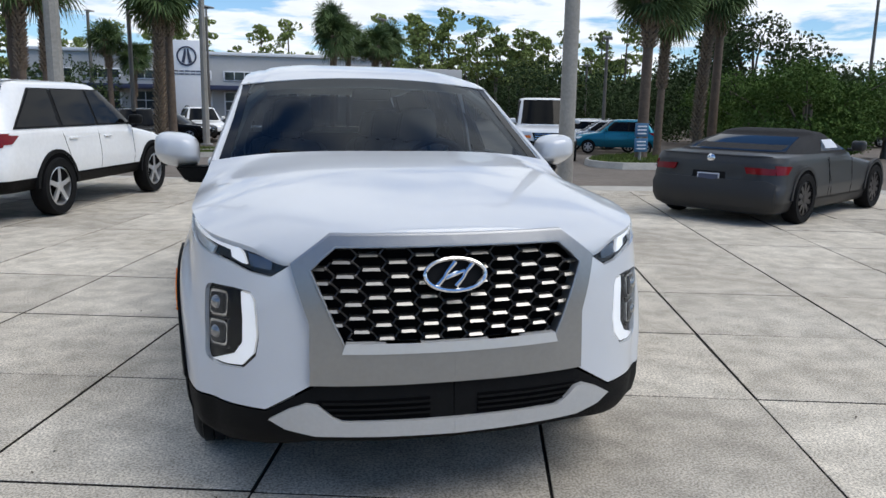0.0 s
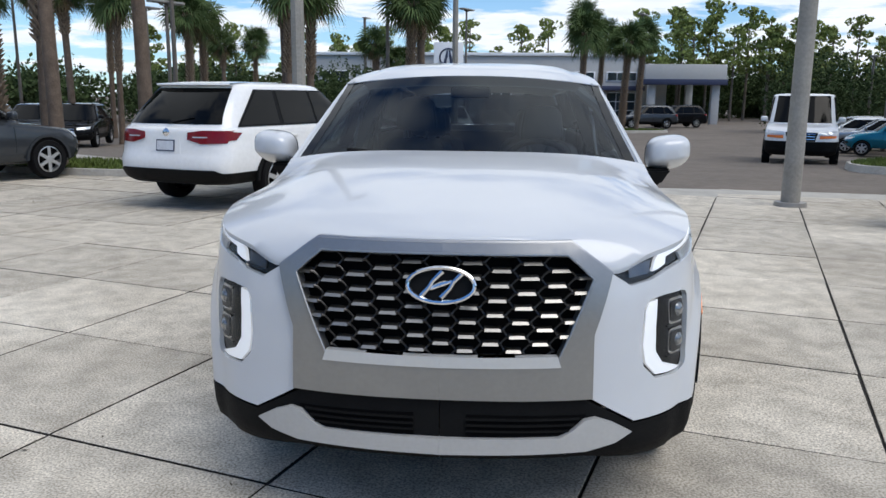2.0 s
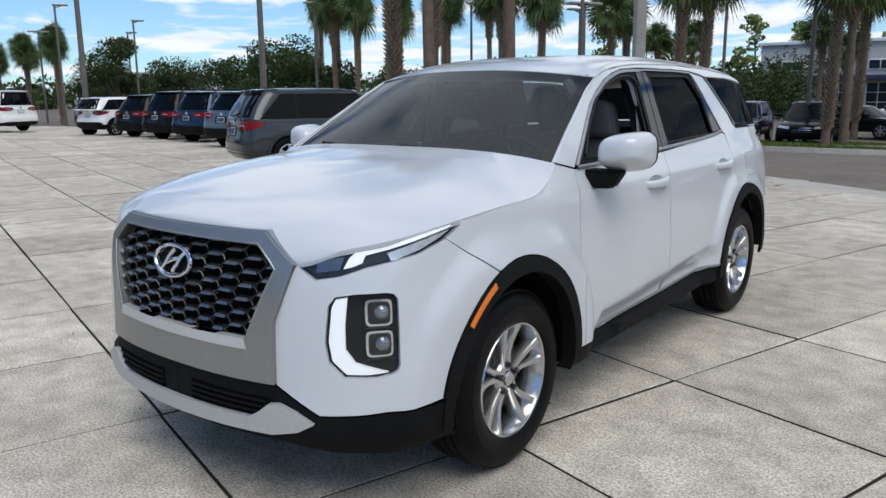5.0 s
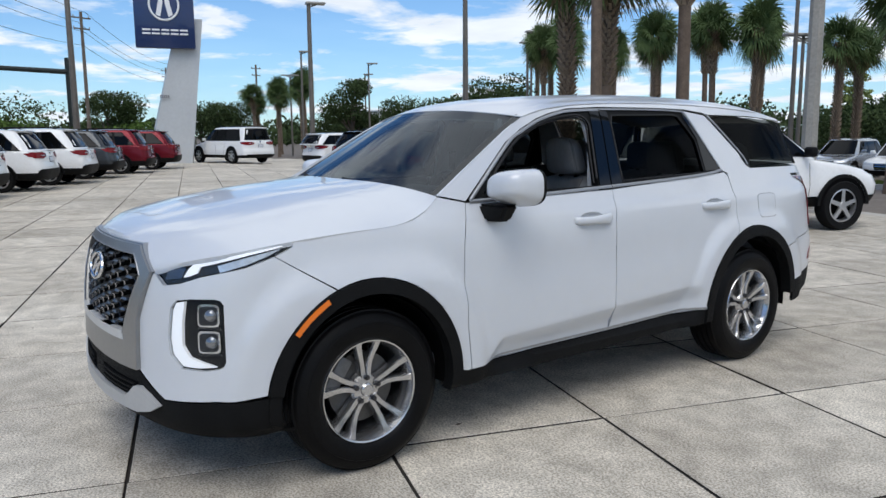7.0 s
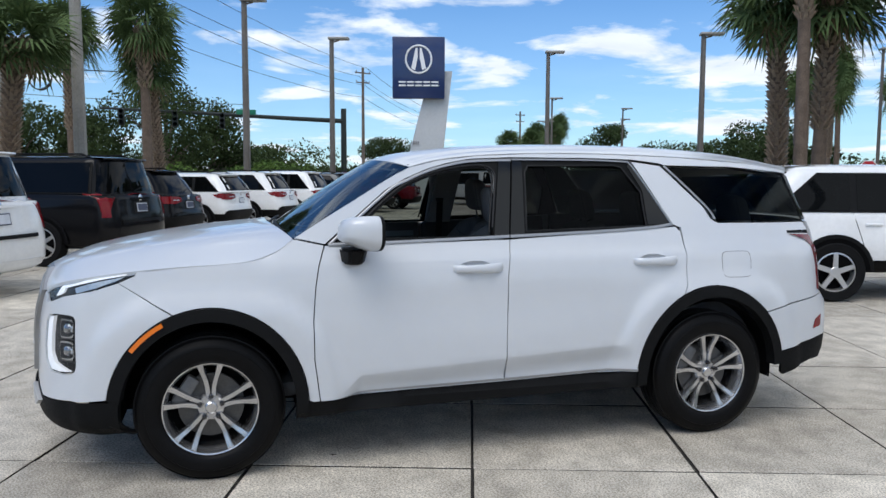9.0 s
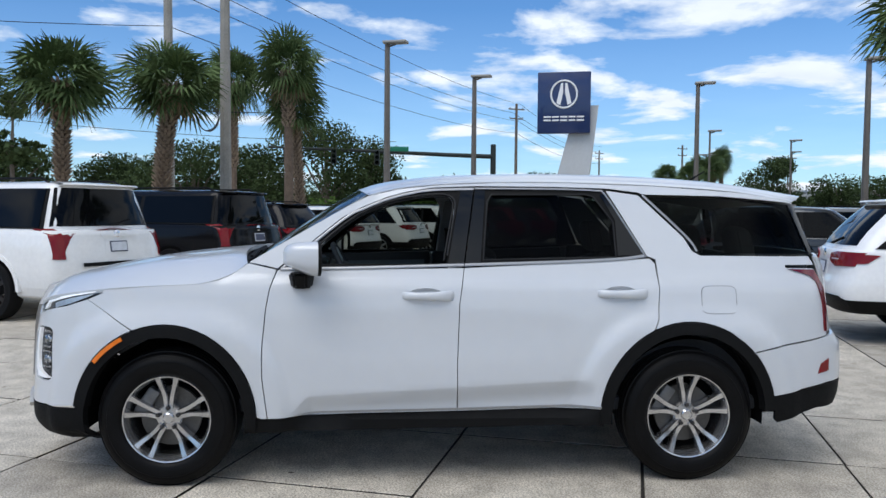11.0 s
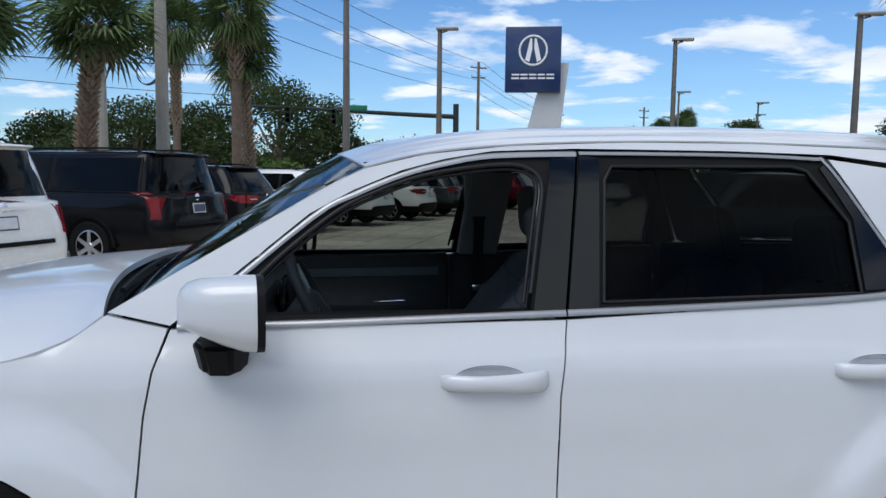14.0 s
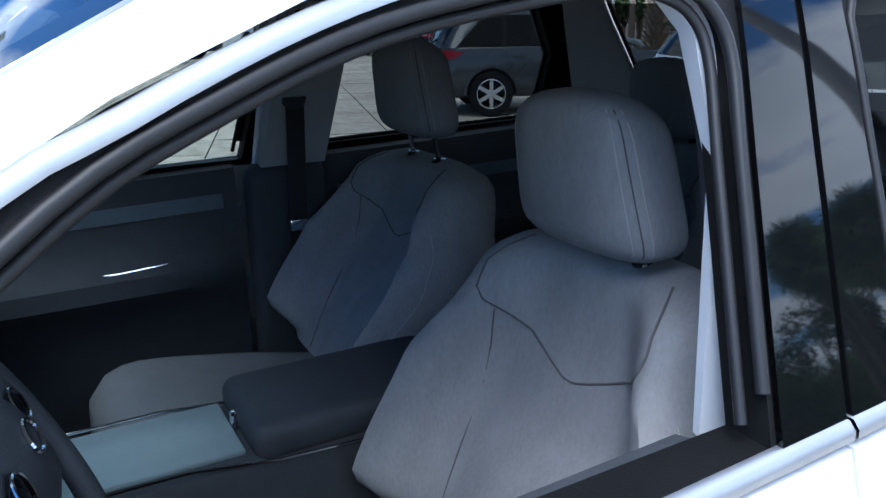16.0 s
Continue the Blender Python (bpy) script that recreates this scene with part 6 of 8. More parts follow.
# brand sign on its leaning pylon
sgn = thing("brand_sign", "blue square dealer sign on a leaning grey pylon", "sign", m=Matrix.Translation((-38.6, 11.8, -0.03)) @ Matrix.Rotation(math.atan2(-0.24, 0.97), 4, "Z"))
bm = bmesh.new()
add_box(bm, (0.45, -0.25, 7.72), (0.42, 2.95, 3.42), 0.05)
board = part("sign_board", bm, SIGNBLUE, sgn, "deep blue sign board")
bm = bmesh.new()
lo = [(-0.5, -1.55), (0.35, -1.45), (0.42, 0.75), (-0.5, 0.85)]
A = [bm.verts.new((x, y, 0.0)) for x, y in lo]
B = [bm.verts.new((x * 0.75, y + 1.25, 7.6)) for x, y in ((-0.5, -0.85), (0.2, -0.85), (0.2, 0.42), (-0.5, 0.42))]
for k in range(4):
    bm.faces.new((A[k], A[(k + 1) % 4], B[(k + 1) % 4], B[k]))
bm.faces.new(A); bm.faces.new(B)
py = part("pylon", bm, PYLON, sgn, "light grey folded metal pylon", 10)
bm = bmesh.new()
for k in range(5):
    add_box(bm, (0.36, -0.66 + 0.1 * k, 3.55), (0.03, 0.06, 0.16))
part("number_bar", bm, mat("pylon_number_grey", (0.2, 0.2, 0.21), 0.5), py)
bm = bmesh.new()
add_tube(bm, [(0.68, -0.25 + 0.72 * math.cos(a), 8.18 + 0.76 * math.sin(a)) for a in [k * math.tau / 36 for k in range(37)]], 0.055, 6, False)
part("sign_ring", bm, SIGNWHITE, board, "white ring")
for s in (1, -1):
    bm = bmesh.new()
    pts = [(0.06, 0.62), (0.17, 0.62), (0.42, -0.50), (0.20, -0.60), (0.05, 0.10)]
    add_prism(bm, [(s * a, b) for a, b in pts], 0.0, 0.03, Matrix.Translation((0.665, -0.25, 8.18)) @ Matrix(((0, 0, 1, 0), (1, 0, 0, 0), (0, 1, 0, 0), (0, 0, 0, 1))))
    part("sign_stroke", bm, SIGNWHITE, board)
for k, w in enumerate((0.40, 0.38, 0.38, 0.38, 0.40)):
    bm = bmesh.new()
    yy = -0.25 + (k - 2) * 0.46
    add_box(bm, (0.675, yy, 6.92), (0.03, w, 0.085))
    add_box(bm, (0.675, yy, 6.73), (0.03, w, 0.085))
    part("sign_bar", bm, SIGNWHITE, board, "white bar in place of a letter")


# far showroom and its canopy
def showroom():
    root = thing("showroom_building", "low grey showroom with blue fascia and strip windows", "building", m=Matrix.Translation((0, 0, -0.66)))
    x0, x1, y0, h = -19.0, 12.7, 74.0, 6.2
    bm = bmesh.new()
    add_box(bm, ((x0 + x1) / 2, y0 + 8, h / 2), (x1 - x0, 16, h), 0.05)
    part("wall", bm, WALLGREY, root)
    bm = bmesh.new()
    add_box(bm, ((x0 + x1) / 2, y0 + 8, h + 0.12), (x1 - x0 + 0.5, 16.5, 0.3), 0.04)
    part("roof", bm, SIGNWHITE, root, "white roof parapet")
    bm = bmesh.new()
    add_box(bm, ((x0 + x1) / 2, y0 - 0.7, 3.2), (x1 - x0 + 0.6, 1.5, 0.42), 0.03)
    part("fascia", bm, FASCIA, root, "blue fascia canopy")
    k = 0
    x = x0 + 1.0
    while x < x1 - 2.5:
        for z0, z1, nm in ((3.85, 4.75, "upper_window"), (0.25, 2.85, "shop_window")):
            bm = bmesh.new()
            add_box(bm, (x + 1.35, y0 - 0.03, (z0 + z1) / 2), (2.9, 0.12, z1 - z0), 0.01)
            wn = part(nm, bm, SIGNWHITE, root, "white framed window")
            nx, nz = 3, (1 if z0 > 3 else 3)
            for i in range(nx):
                for j in range(nz):
                    bm = bmesh.new()
                    add_box(bm, (x + 1.35 - 1.35 + (i + 0.5) * 0.9, y0 - 0.10, z0 + 0.06 + (j + 0.5) * (z1 - z0 - 0.12) / nz), (0.82, 0.04, (z1 - z0 - 0.12) / nz - 0.07))
                    part("pane", bm, SHOPGLASS, wn)
        x += 3.95
    bm = bmesh.new()
    add_box(bm, (16.1, 76.5, 4.55), (7.2, 13, 1.5), 0.05)
    cn = part("canopy", bm, WALLGREY, root, "flat drive-through canopy")
    bm = bmesh.new()
    add_box(bm, (16.1, 70.2, 3.75), (7.4, 0.5, 0.5), 0.02)
    part("canopy_fascia", bm, FASCIA, cn)
    for xx in (13.3, 19.0):
        for yy in (71.0, 81.5):
            bm = bmesh.new()
            add_box(bm, (xx, yy, 1.9), (0.7, 0.7, 3.9), 0.03)
            part("canopy_post", bm, WALLGREY, root)
    bm = bmesh.new()
    add_box(bm, (15.0, 84.0, 2.0), (4.4, 0.4, 4))
    part("back_wall", bm, WALLGREY, root)
    # sign slab
    s = thing("sign_slab", "white free-standing slab with a round dark mark", "sign", m=Matrix.Translation((-5.1, 68.0, -0.66)))
    bm = bmesh.new()
    add_box(bm, (0, 0, 3.5), (2.6, 0.6, 7.0), 0.04)
    part("slab", bm, SIGNWHITE, s)
    bm = bmesh.new()
    add_tube(bm, [(0.75 * math.cos(a), -0.33, 5.7 + 0.75 * math.sin(a)) for a in [k * math.tau / 30 for k in range(31)]], 0.07, 6, False)
    part("mark_ring", bm, BARDARK, s)
    for q in (1, -1):
        bm = bmesh.new()
        add_prism(bm, [(q * a, b) for a, b in ((0.05, 0.6), (0.16, 0.6), (0.42, -0.5), (0.18, -0.6), (0.05, 0.1))], 0, 0.04, Matrix.Translation((0, -0.32, 5.7)) @ Matrix(((1, 0, 0, 0), (0, 0, -1, 0), (0, 1, 0, 0), (0, 0, 0, 1))))
        part("mark_stroke", bm, BARDARK, s)
    for k in range(5):
        bm = bmesh.new()
        add_box(bm, (-0.92 + 0.46 * k, -0.32, 4.46), (0.38, 0.04, 0.1))
        add_box(bm, (-0.92 + 0.46 * k, -0.32, 4.22), (0.38, 0.04, 0.1))
        part("mark_bar", bm, BARDARK, s)


showroom()
far = thing("warehouse", "long pale low warehouse far beyond the lot", "building", m=Matrix.Translation((-134, 92, -0.7)) @ Matrix.Rotation(radians(25), 4, "Z"))
bm = bmesh.new()
add_box(bm, (0, 0, 3.2), (14, 34, 6.4), 0.1)
part("wall", bm, WALLGREY, far)
bm = bmesh.new()
add_box(bm, (0, 0, 6.5), (14.4, 34.4, 0.3), 0.05)
part("roof", bm, SIGNWHITE, far)

# stop sign and small lot sign
st = thing("stop_sign", "red octagonal stop sign on a thin post", "traffic sign", m=Matrix.Translation((-23.9, 29.0, gz(-23.9, 29.0) - 0.02)) @ Matrix.Rotation(math.atan2(-31.3, 25.0) + math.pi / 2, 4, "Z"))
bm = bmesh.new()
add_tube(bm, [(0, 0, 0), (0, 0, 2.9)], 0.035, 6)
part("post", bm, LAMPHEAD, st)
for rr, dd, mm in ((0.42, -0.05, SIGNWHITE), (0.385, -0.062, REDSIGN)):
    bm = bmesh.new()
    add_prism(bm, [(rr * math.cos(radians(22.5 + 45 * k)), rr * math.sin(radians(22.5 + 45 * k))) for k in range(8)], 0, 0.012, Matrix.Translation((0, dd, 2.55)) @ Matrix(((1, 0, 0, 0), (0, 0, -1, 0), (0, 1, 0, 0), (0, 0, 0, 1))))
    pl = part("plate", bm, mm, st)
cu = bpy.data.curves.new("stop_word", "FONT")
cu.body = "STOP"
cu.size, cu.align_x, cu.align_y, cu.extrude = 0.27, "CENTER", "CENTER", 0.003
cu.materials.append(SIGNWHITE)
tx = new("stop_word", cu)
tx.parent = st
tx.matrix_basis = Matrix.Translation((0, -0.080, 2.55)) @ Matrix.Rotation(radians(90), 4, "X")
ls = thing("lot_sign", "small blue lot sign on a short post", "sign", m=Matrix.Translation((10.3, 17.6, gz(10.3, 17.6))))
bm = bmesh.new()
add_tube(bm, [(0, 0, 0), (0, 0, 1.15)], 0.045, 8)
part("post", bm, LAMPHEAD, ls)
for zz in (0.55, 0.98):
    bm = bmesh.new()
    add_box(bm, (0, -0.04, zz), (0.42, 0.03, 0.38), 0.01)
    pp = part("plate", bm, mat("lot_sign_blue", (0.05, 0.14, 0.25), 0.4), ls)
    for q in range(3):
        bm = bmesh.new()
        add_box(bm, (0, -0.06, zz + 0.1 - 0.1 * q), (0.28, 0.006, 0.035))
        part("text_bar", bm, SIGNWHITE, pp)


# planted islands with kerbs and grass
def island(name, pts, label):
    bm = bmesh.new()
    z = [gz(x, y) for x, y in pts]
    n = len(pts)
    cx, cy = sum(p[0] for p in pts) / n, sum(p[1] for p in pts) / n
    out = [bm.verts.new((x, y, q - 0.04)) for (x, y), q in zip(pts, z)]
    top = [bm.verts.new((lerp(x, cx, 0.012), lerp(y, cy, 0.012), q + 0.13)) for (x, y), q in zip(pts, z)]
    ins = []
    for (x, y), q in zip(pts, z):
        d = math.hypot(x - cx, y - cy)
        k = 0.16 / d
        ins.append(bm.verts.new((lerp(x, cx, k), lerp(y, cy, k), q + 0.135)))
    low = [bm.verts.new(v.co - Vector((0, 0, 0.06))) for v in ins]
    for A, B in ((out, top), (top, ins), (ins, low)):
        for k in range(n):
            bm.faces.new((A[k], A[(k + 1) % n], B[(k + 1) % n], B[k]))
    kb = new("kerb", finish(bm, "kerb", KERB, 30))
    tagged(kb, "pale concrete kerb round a planted island", "kerb", kind="structure")
    bm = bmesh.new()
    vs = [bm.verts.new((lerp(x, cx, 0.02), lerp(y, cy, 0.02), q + 0.09)) for (x, y), q in zip(pts, z)]
    bm.faces.new(vs)
    tagged(new("planting_bed", finish(bm, "planting_bed", GRASS_SOIL)), "bed of turf and leaf litter", "ground", kind="structure")
    rng = np.random.default_rng(len(pts) + int(abs(cx) * 10))
    cards = []
    area = abs(sum(pts[i][0] * pts[(i + 1) % n][1] - pts[(i + 1) % n][0] * pts[i][1] for i in range(n))) / 2
    xs, ys = [p[0] for p in pts], [p[1] for p in pts]
    shrunk = [(lerp(a, cx, 0.05), lerp(b, cy, 0.05)) for a, b in pts]
    want = int(min(7000, area * 220))
    P = np.stack([rng.uniform(min(xs), max(xs), want * 2), rng.uniform(min(ys), max(ys), want * 2)], axis=1)
    P = np.array([p for p in P if inside(p, shrunk)])
    m = len(P)
    hg = rng.uniform(0.03, 0.075, m)
    an = rng.uniform(0, math.tau, m)
    zz = np.array([gz(*p) for p in P]) + 0.09 + hg * 0.7
    cards = [(np.column_stack([P, zz]), np.column_stack([rng.uniform(-.03, .03, (m, 2)), hg]), np.column_stack([0.022 * np.cos(an), 0.022 * np.sin(an), np.zeros(m)]))]
    tagged(new("grass", leaf_mesh("grass", cards, LAWN)), label, "grass", kind="stuff")


def blob(cx, cy, a, b, turn, n=22):
    return [(cx + a * math.cos(t) * math.cos(turn) - b * math.sin(t) * math.sin(turn), cy + a * math.cos(t) * math.sin(turn) + b * math.sin(t) * math.cos(turn)) for t in [k * math.tau / n for k in range(n)]]


island("island", blob(-9.2, 13.3, 3.6, 1.25, -0.28), "low green turf round the palms")
island("island", blob(13.0, 20.6, 6.4, 2.2, 0.86), "green turf under the palms")
island("island", blob(-7.0, 27.5, 7.5, 2.0, -0.15), "low hedge and turf between parking rows")
island("island", blob(7.0, 51.5, 4.2, 2.0, 0.1), "turf round the palms by the showroom")
island("island", blob(-4.0, 30.5, 2.6, 1.6, 0.0), "turf round the palms by the road")


# ---- parked vehicles ----
def vehicle(name, label, category, at, heading, body, L=4.7, W=1.88, H=1.72, belt=1.08, hood=1.02, nose=0.86, wb=2.75, front=0.95,
            ws=1.15, roof0=1.95, roof1=4.2, rear=4.55, zb=0.31, wr=0.36, trim=TRIM, spokes=6, rim=ALLOY, rails=True, tail="wrap", group="parked vehicles",
            low=0.52, paper=False, tailz=None, canvas=None, cuts=None, chrome=False, rearlow=None, step=0.14, rw=0.735, indicator=False, dark_mirror=False):
    """A parked vehicle lofted from plan outlines; y runs from the nose (0) to the tail (L); at is the middle of its ground plan."""
    th = math.atan2(-heading[0], heading[1]) + math.pi
    root = thing(name, label, category, group, Matrix.Translation((at[0], at[1], gz(*at))) @ Matrix.Rotation(th, 4, "Z") @ Matrix.Translation((0, -L / 2, 0)))
    hw = W / 2
    hood = min(hood, belt - 0.05)
    nose = min(nose, hood - 0.08)
    zr = H - 0.075
    notch = L - rear > 0.5
    wsy = lambda z: ws + (roof0 - ws) * (z - hood) / (zr - hood)
    rry = lambda z: rear + (roof1 - rear) * max(0.0, (z - belt) / (zr - belt)) ** 1.25
    # height, front, rear, half width, front corner, rear corner
    mid = (zb + belt) / 2
    lev = [(zb, 0.16, L - 0.12, 0.86, 0.5, 0.3), (zb + 0.05, 0.07, L - 0.05, 0.94, 0.5, 0.3), (zb + 0.16, 0.015, L - 0.005, 0.98, 0.52, 0.3), (mid - 0.06, 0.0, L, 1.0, 0.55, 0.32),
           (nose - 0.11, 0.03, L - 0.03, 0.995, 0.58, 0.32), (nose - 0.035, 0.075, L - 0.045, 0.99, 0.6, 0.32), (nose, 0.15, L - 0.05, 0.985, 0.62, 0.32)]
    for f_ in (0.25, 0.5, 0.72, 0.9):
        lev.append((lerp(nose, hood, f_), 0.15 + (ws - 0.17) * f_ ** 1.7, L - 0.05 - 0.02 * f_, lerp(0.985, 0.962, f_), 0.6, 0.32))
    lev.append((hood, ws, L - 0.075, 0.958, 0.55, 0.32))
    if notch:
        lev += [(belt - 0.030, wsy(belt - 0.03), L - 0.10, 0.955, 0.5, 0.35), (belt - 0.008, wsy(belt), lerp(L, rear, 0.45), 0.94, 0.5, 0.4)]
    else:
        lev.append((belt - 0.025, wsy(belt - 0.025), L - 0.085, 0.955, 0.5, 0.32))
    lev.append((belt, wsy(belt), rry(belt), 0.94, 0.5, 0.34))
    for f_ in (0.2, 0.4, 0.6, 0.8, 1.0):
        z = lerp(belt, zr, f_)
        lev.append((z, wsy(z), rry(z), lerp(0.925, rw, f_ ** 1.15), 0.45, 0.34))
    lev += [(H - 0.045, roof0 + 0.10, roof1 - 0.03, rw - 0.045, 0.42, 0.32), (H - 0.022, roof0 + 0.28, roof1 - 0.12, rw - 0.135, 0.4, 0.3), (H - 0.008, roof0 + 0.5, roof1 - 0.3, 0.46, 0.4, 0.3), (H, roof0 + (roof1 - roof0) * 0.38, roof0 + (roof1 - roof0) * 0.72, 0.28, 0.2, 0.2)]
    if roof1 - roof0 < 1.2:
        lev[-2:] = [(H, roof0 + 0.3, roof1 - 0.2, 0.45, 0.2, 0.2)]
    T = np.array(lev)
    T[:, 3] *= hw
    lim = np.maximum(0.05, (T[:, 2] - T[:, 1]) * 0.42)
    T[:, 4] = np.minimum(T[:, 4], lim)
    T[:, 5] = np.minimum(T[:, 5], lim)
    P, QF, QR = 2.5, 2.4, 3.6

    def at_z(z):
        return [float(np.interp(z, T[:, 0], T[:, k])) for k in range(1, 6)]

    def side_x(y, z):
        yf, yr, w, cf, cr = at_z(z)
        if y < yf + cf:
            return w * max(0.0, 1 - min(1.0, (yf + cf - y) / cf) ** P) ** (1 / QF)
        if y > yr - cr:
            return w * max(0.0, 1 - min(1.0, (y - yr + cr) / cr) ** P) ** (1 / QR)
        return w

    def front_y(x, z):
        yf, yr, w, cf, cr = at_z(z)
        return yf + cf * (1 - max(0.0, 1 - min(1.0, abs(x) / w) ** QF) ** (1 / P))

    def rear_y(x, z):
        yf, yr, w, cf, cr = at_z(z)
        return yr - cr * (1 - max(0.0, 1 - min(1.0, abs(x) / w) ** QR) ** (1 / P))

    SD = lambda y, z, pr: Vector((side_x(y, z) + pr, y, z + pr * 0.4 * (z > belt)))
    FR = lambda x, z, pr: Vector((x, front_y(x, z) - pr, z + pr * 0.8 * (z > hood)))
    RE = lambda x, z, pr: Vector((x, rear_y(x, z) + pr, z + pr * 0.6 * (z > belt)))

    def outline(z, grow=0.0):
        yf, yr, w, cf, cr = at_z(z)
        fr = [1.0, 0.985, 0.95, 0.88, 0.76, 0.6, 0.4, 0.2, 0.0]
        half = [(w * f_, rear_y(w * f_, z) + grow) for f_ in fr[::-1]]
        half += [(w + grow, lerp(yr - cr, yf + cf, k / 6)) for k in range(1, 6)]
        half += [(w * f_ + grow * (f_ > 0.9), front_y(w * f_, z) - grow) for f_ in fr]
        return half + [(-x, y) for x, y in half[-2:0:-1]]

    def shell(nm, zs, material, grow=0.0, lab=""):
        bm = bmesh.new()
        rings = [[bm.verts.new((x, y, z)) for x, y in outline(z, grow)] for z in zs]
        for A, B in zip(rings, rings[1:]):
            for k in range(len(A)):
                bm.faces.new((A[k], A[(k + 1) % len(A)], B[(k + 1) % len(A)], B[k]))
        bm.faces.new(rings[0]); bm.faces.new(rings[-1])
        return part(nm, bm, material, root, lab, 42)
    zs = [r[0] for r in lev]
    shell("body", [z for z in zs if z <= belt], body)
    shell("soft_top" if canvas else "cabin_shell", [z for z in zs if z >= belt], canvas or body)
    shell("lower_cladding", [zb - 0.004, zb + 0.05, zb + 0.16] + [z for z in (0.40, 0.48) if zb + 0.17 < z < low - 0.02] + [low], trim, 0.007)

    def sheet(nm, poly, fmap, material, proud, mirror=(1,), lab="", parent=None, thick=0.012):
        return part(nm, surf(bmesh.new(), poly, fmap, step, thick, proud, (), mirror), material, parent or root, lab, 40)
    # glass
    zt, z0 = zr - (0.035 if canvas else 0.06), belt + 0.025
    fe = lambda z: wsy(z) + (0.34 if z < belt + 0.1 else 0.28)
    re_ = lambda z: rry(z) - (0.40 if notch else 0.17 if tail == "tall" else 0.26) - 0.08 * (z < belt + 0.1)
    c1, c2 = cuts or (ws + 1.42, ws + 2.32)
    if canvas:
        sheet("side_glass", [(fe(z0) + 0.05, z0), (fe(zt) + 0.02, zt - 0.03), (roof1 - 0.25, zt - 0.02), (roof1 + 0.05, z0)], SD, FARGLASS, 0.006, (1,), "dark side glass")
        sheet("side_glass", [(fe(z0) + 0.05, z0), (fe(zt) + 0.02, zt - 0.03), (roof1 - 0.25, zt - 0.02), (roof1 + 0.05, z0)], SD, FARGLASS, 0.006, (-1,), "dark side glass")
    else:
        top = re_(zt) - (0.05 if tail == "tall" else 0.24)
        for s in (1, -1):
            sheet("window_surround", [(fe(z0) - 0.04, z0 - 0.018), (fe(zt) - 0.03, zt + 0.016), (top + 0.03, zt + 0.016), (re_(z0) + 0.05, z0 - 0.018)], SD, CHROME if chrome else TRIM, 0.014, (s,))
            if c2 > re_(z0) - 0.25:
                panes = [((fe(z0), fe(zt)), (c1 - 0.03, c1 - 0.01)), ((c1 + 0.03, c1 + 0.05), (re_(z0), top))]
            else:
                panes = [((fe(z0), fe(zt)), (c1 - 0.03, c1 - 0.01)), ((c1 + 0.03, c1 + 0.05), (c2 - 0.03, c2 - 0.06)), ((c2 + 0.06, c2 + 0.03), (re_(z0), top))]
            for (a0, a1), (b0, b1) in panes:
                sheet("side_glass", [(a0, z0), (a1, zt), (b1, zt), (b0, z0)], SD, FARGLASS, 0.019, (s,))
    wx = lambda z, k: at_z(z)[2] * k
    zz = [lerp(hood + 0.03, zr - 0.01, k / 3) for k in range(4)]
    sheet("windscreen", [(wx(z, 0.84), z) for z in zz] + [(-wx(z, 0.84), z) for z in zz[::-1]], FR, FARGLASS, 0.006, lab="dark reflecting windscreen")
    rgw = 0.80 if notch else 0.93 if tail == "tall" else 0.88
    zz = [lerp(belt + (0.04 if not notch else 0.02), zr - 0.03, k / 3) for k in range(4)]
    sheet("rear_glass", [(wx(z, rgw), z) for z in zz] + [(-wx(z, rgw), z) for z in zz[::-1]], RE, FARGLASS, 0.006, lab="dark tinted rear glass")
    # wheels; flat near-black half discs carry the shade of the wells
    for ya in (front, front + wb):
        for sd in (1, -1):
            xo = side_x(ya, mid) + 0.012
            ang = [math.pi * k / 16 for k in range(17)]
            for r0, r1, mt, nm, off in ((0.0, wr * 1.13, DARKSHADE, "wheel_well_shade", 0.0), (wr * 1.12, wr * 1.25, trim, "arch_trim", 0.008)):
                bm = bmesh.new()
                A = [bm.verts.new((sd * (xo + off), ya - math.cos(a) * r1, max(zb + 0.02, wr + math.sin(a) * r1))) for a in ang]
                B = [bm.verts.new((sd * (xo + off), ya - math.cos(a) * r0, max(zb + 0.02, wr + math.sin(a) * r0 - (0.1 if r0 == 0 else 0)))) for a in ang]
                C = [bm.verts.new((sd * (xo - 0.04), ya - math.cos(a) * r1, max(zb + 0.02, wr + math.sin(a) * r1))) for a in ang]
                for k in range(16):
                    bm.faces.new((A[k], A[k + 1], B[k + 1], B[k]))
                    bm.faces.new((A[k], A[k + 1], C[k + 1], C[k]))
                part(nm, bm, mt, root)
            add_wheel(root, sd * (xo - 0.085), ya, wr, 0.22, sd, spokes, rim)
    # lamps
    tz = tailz or belt - 0.11
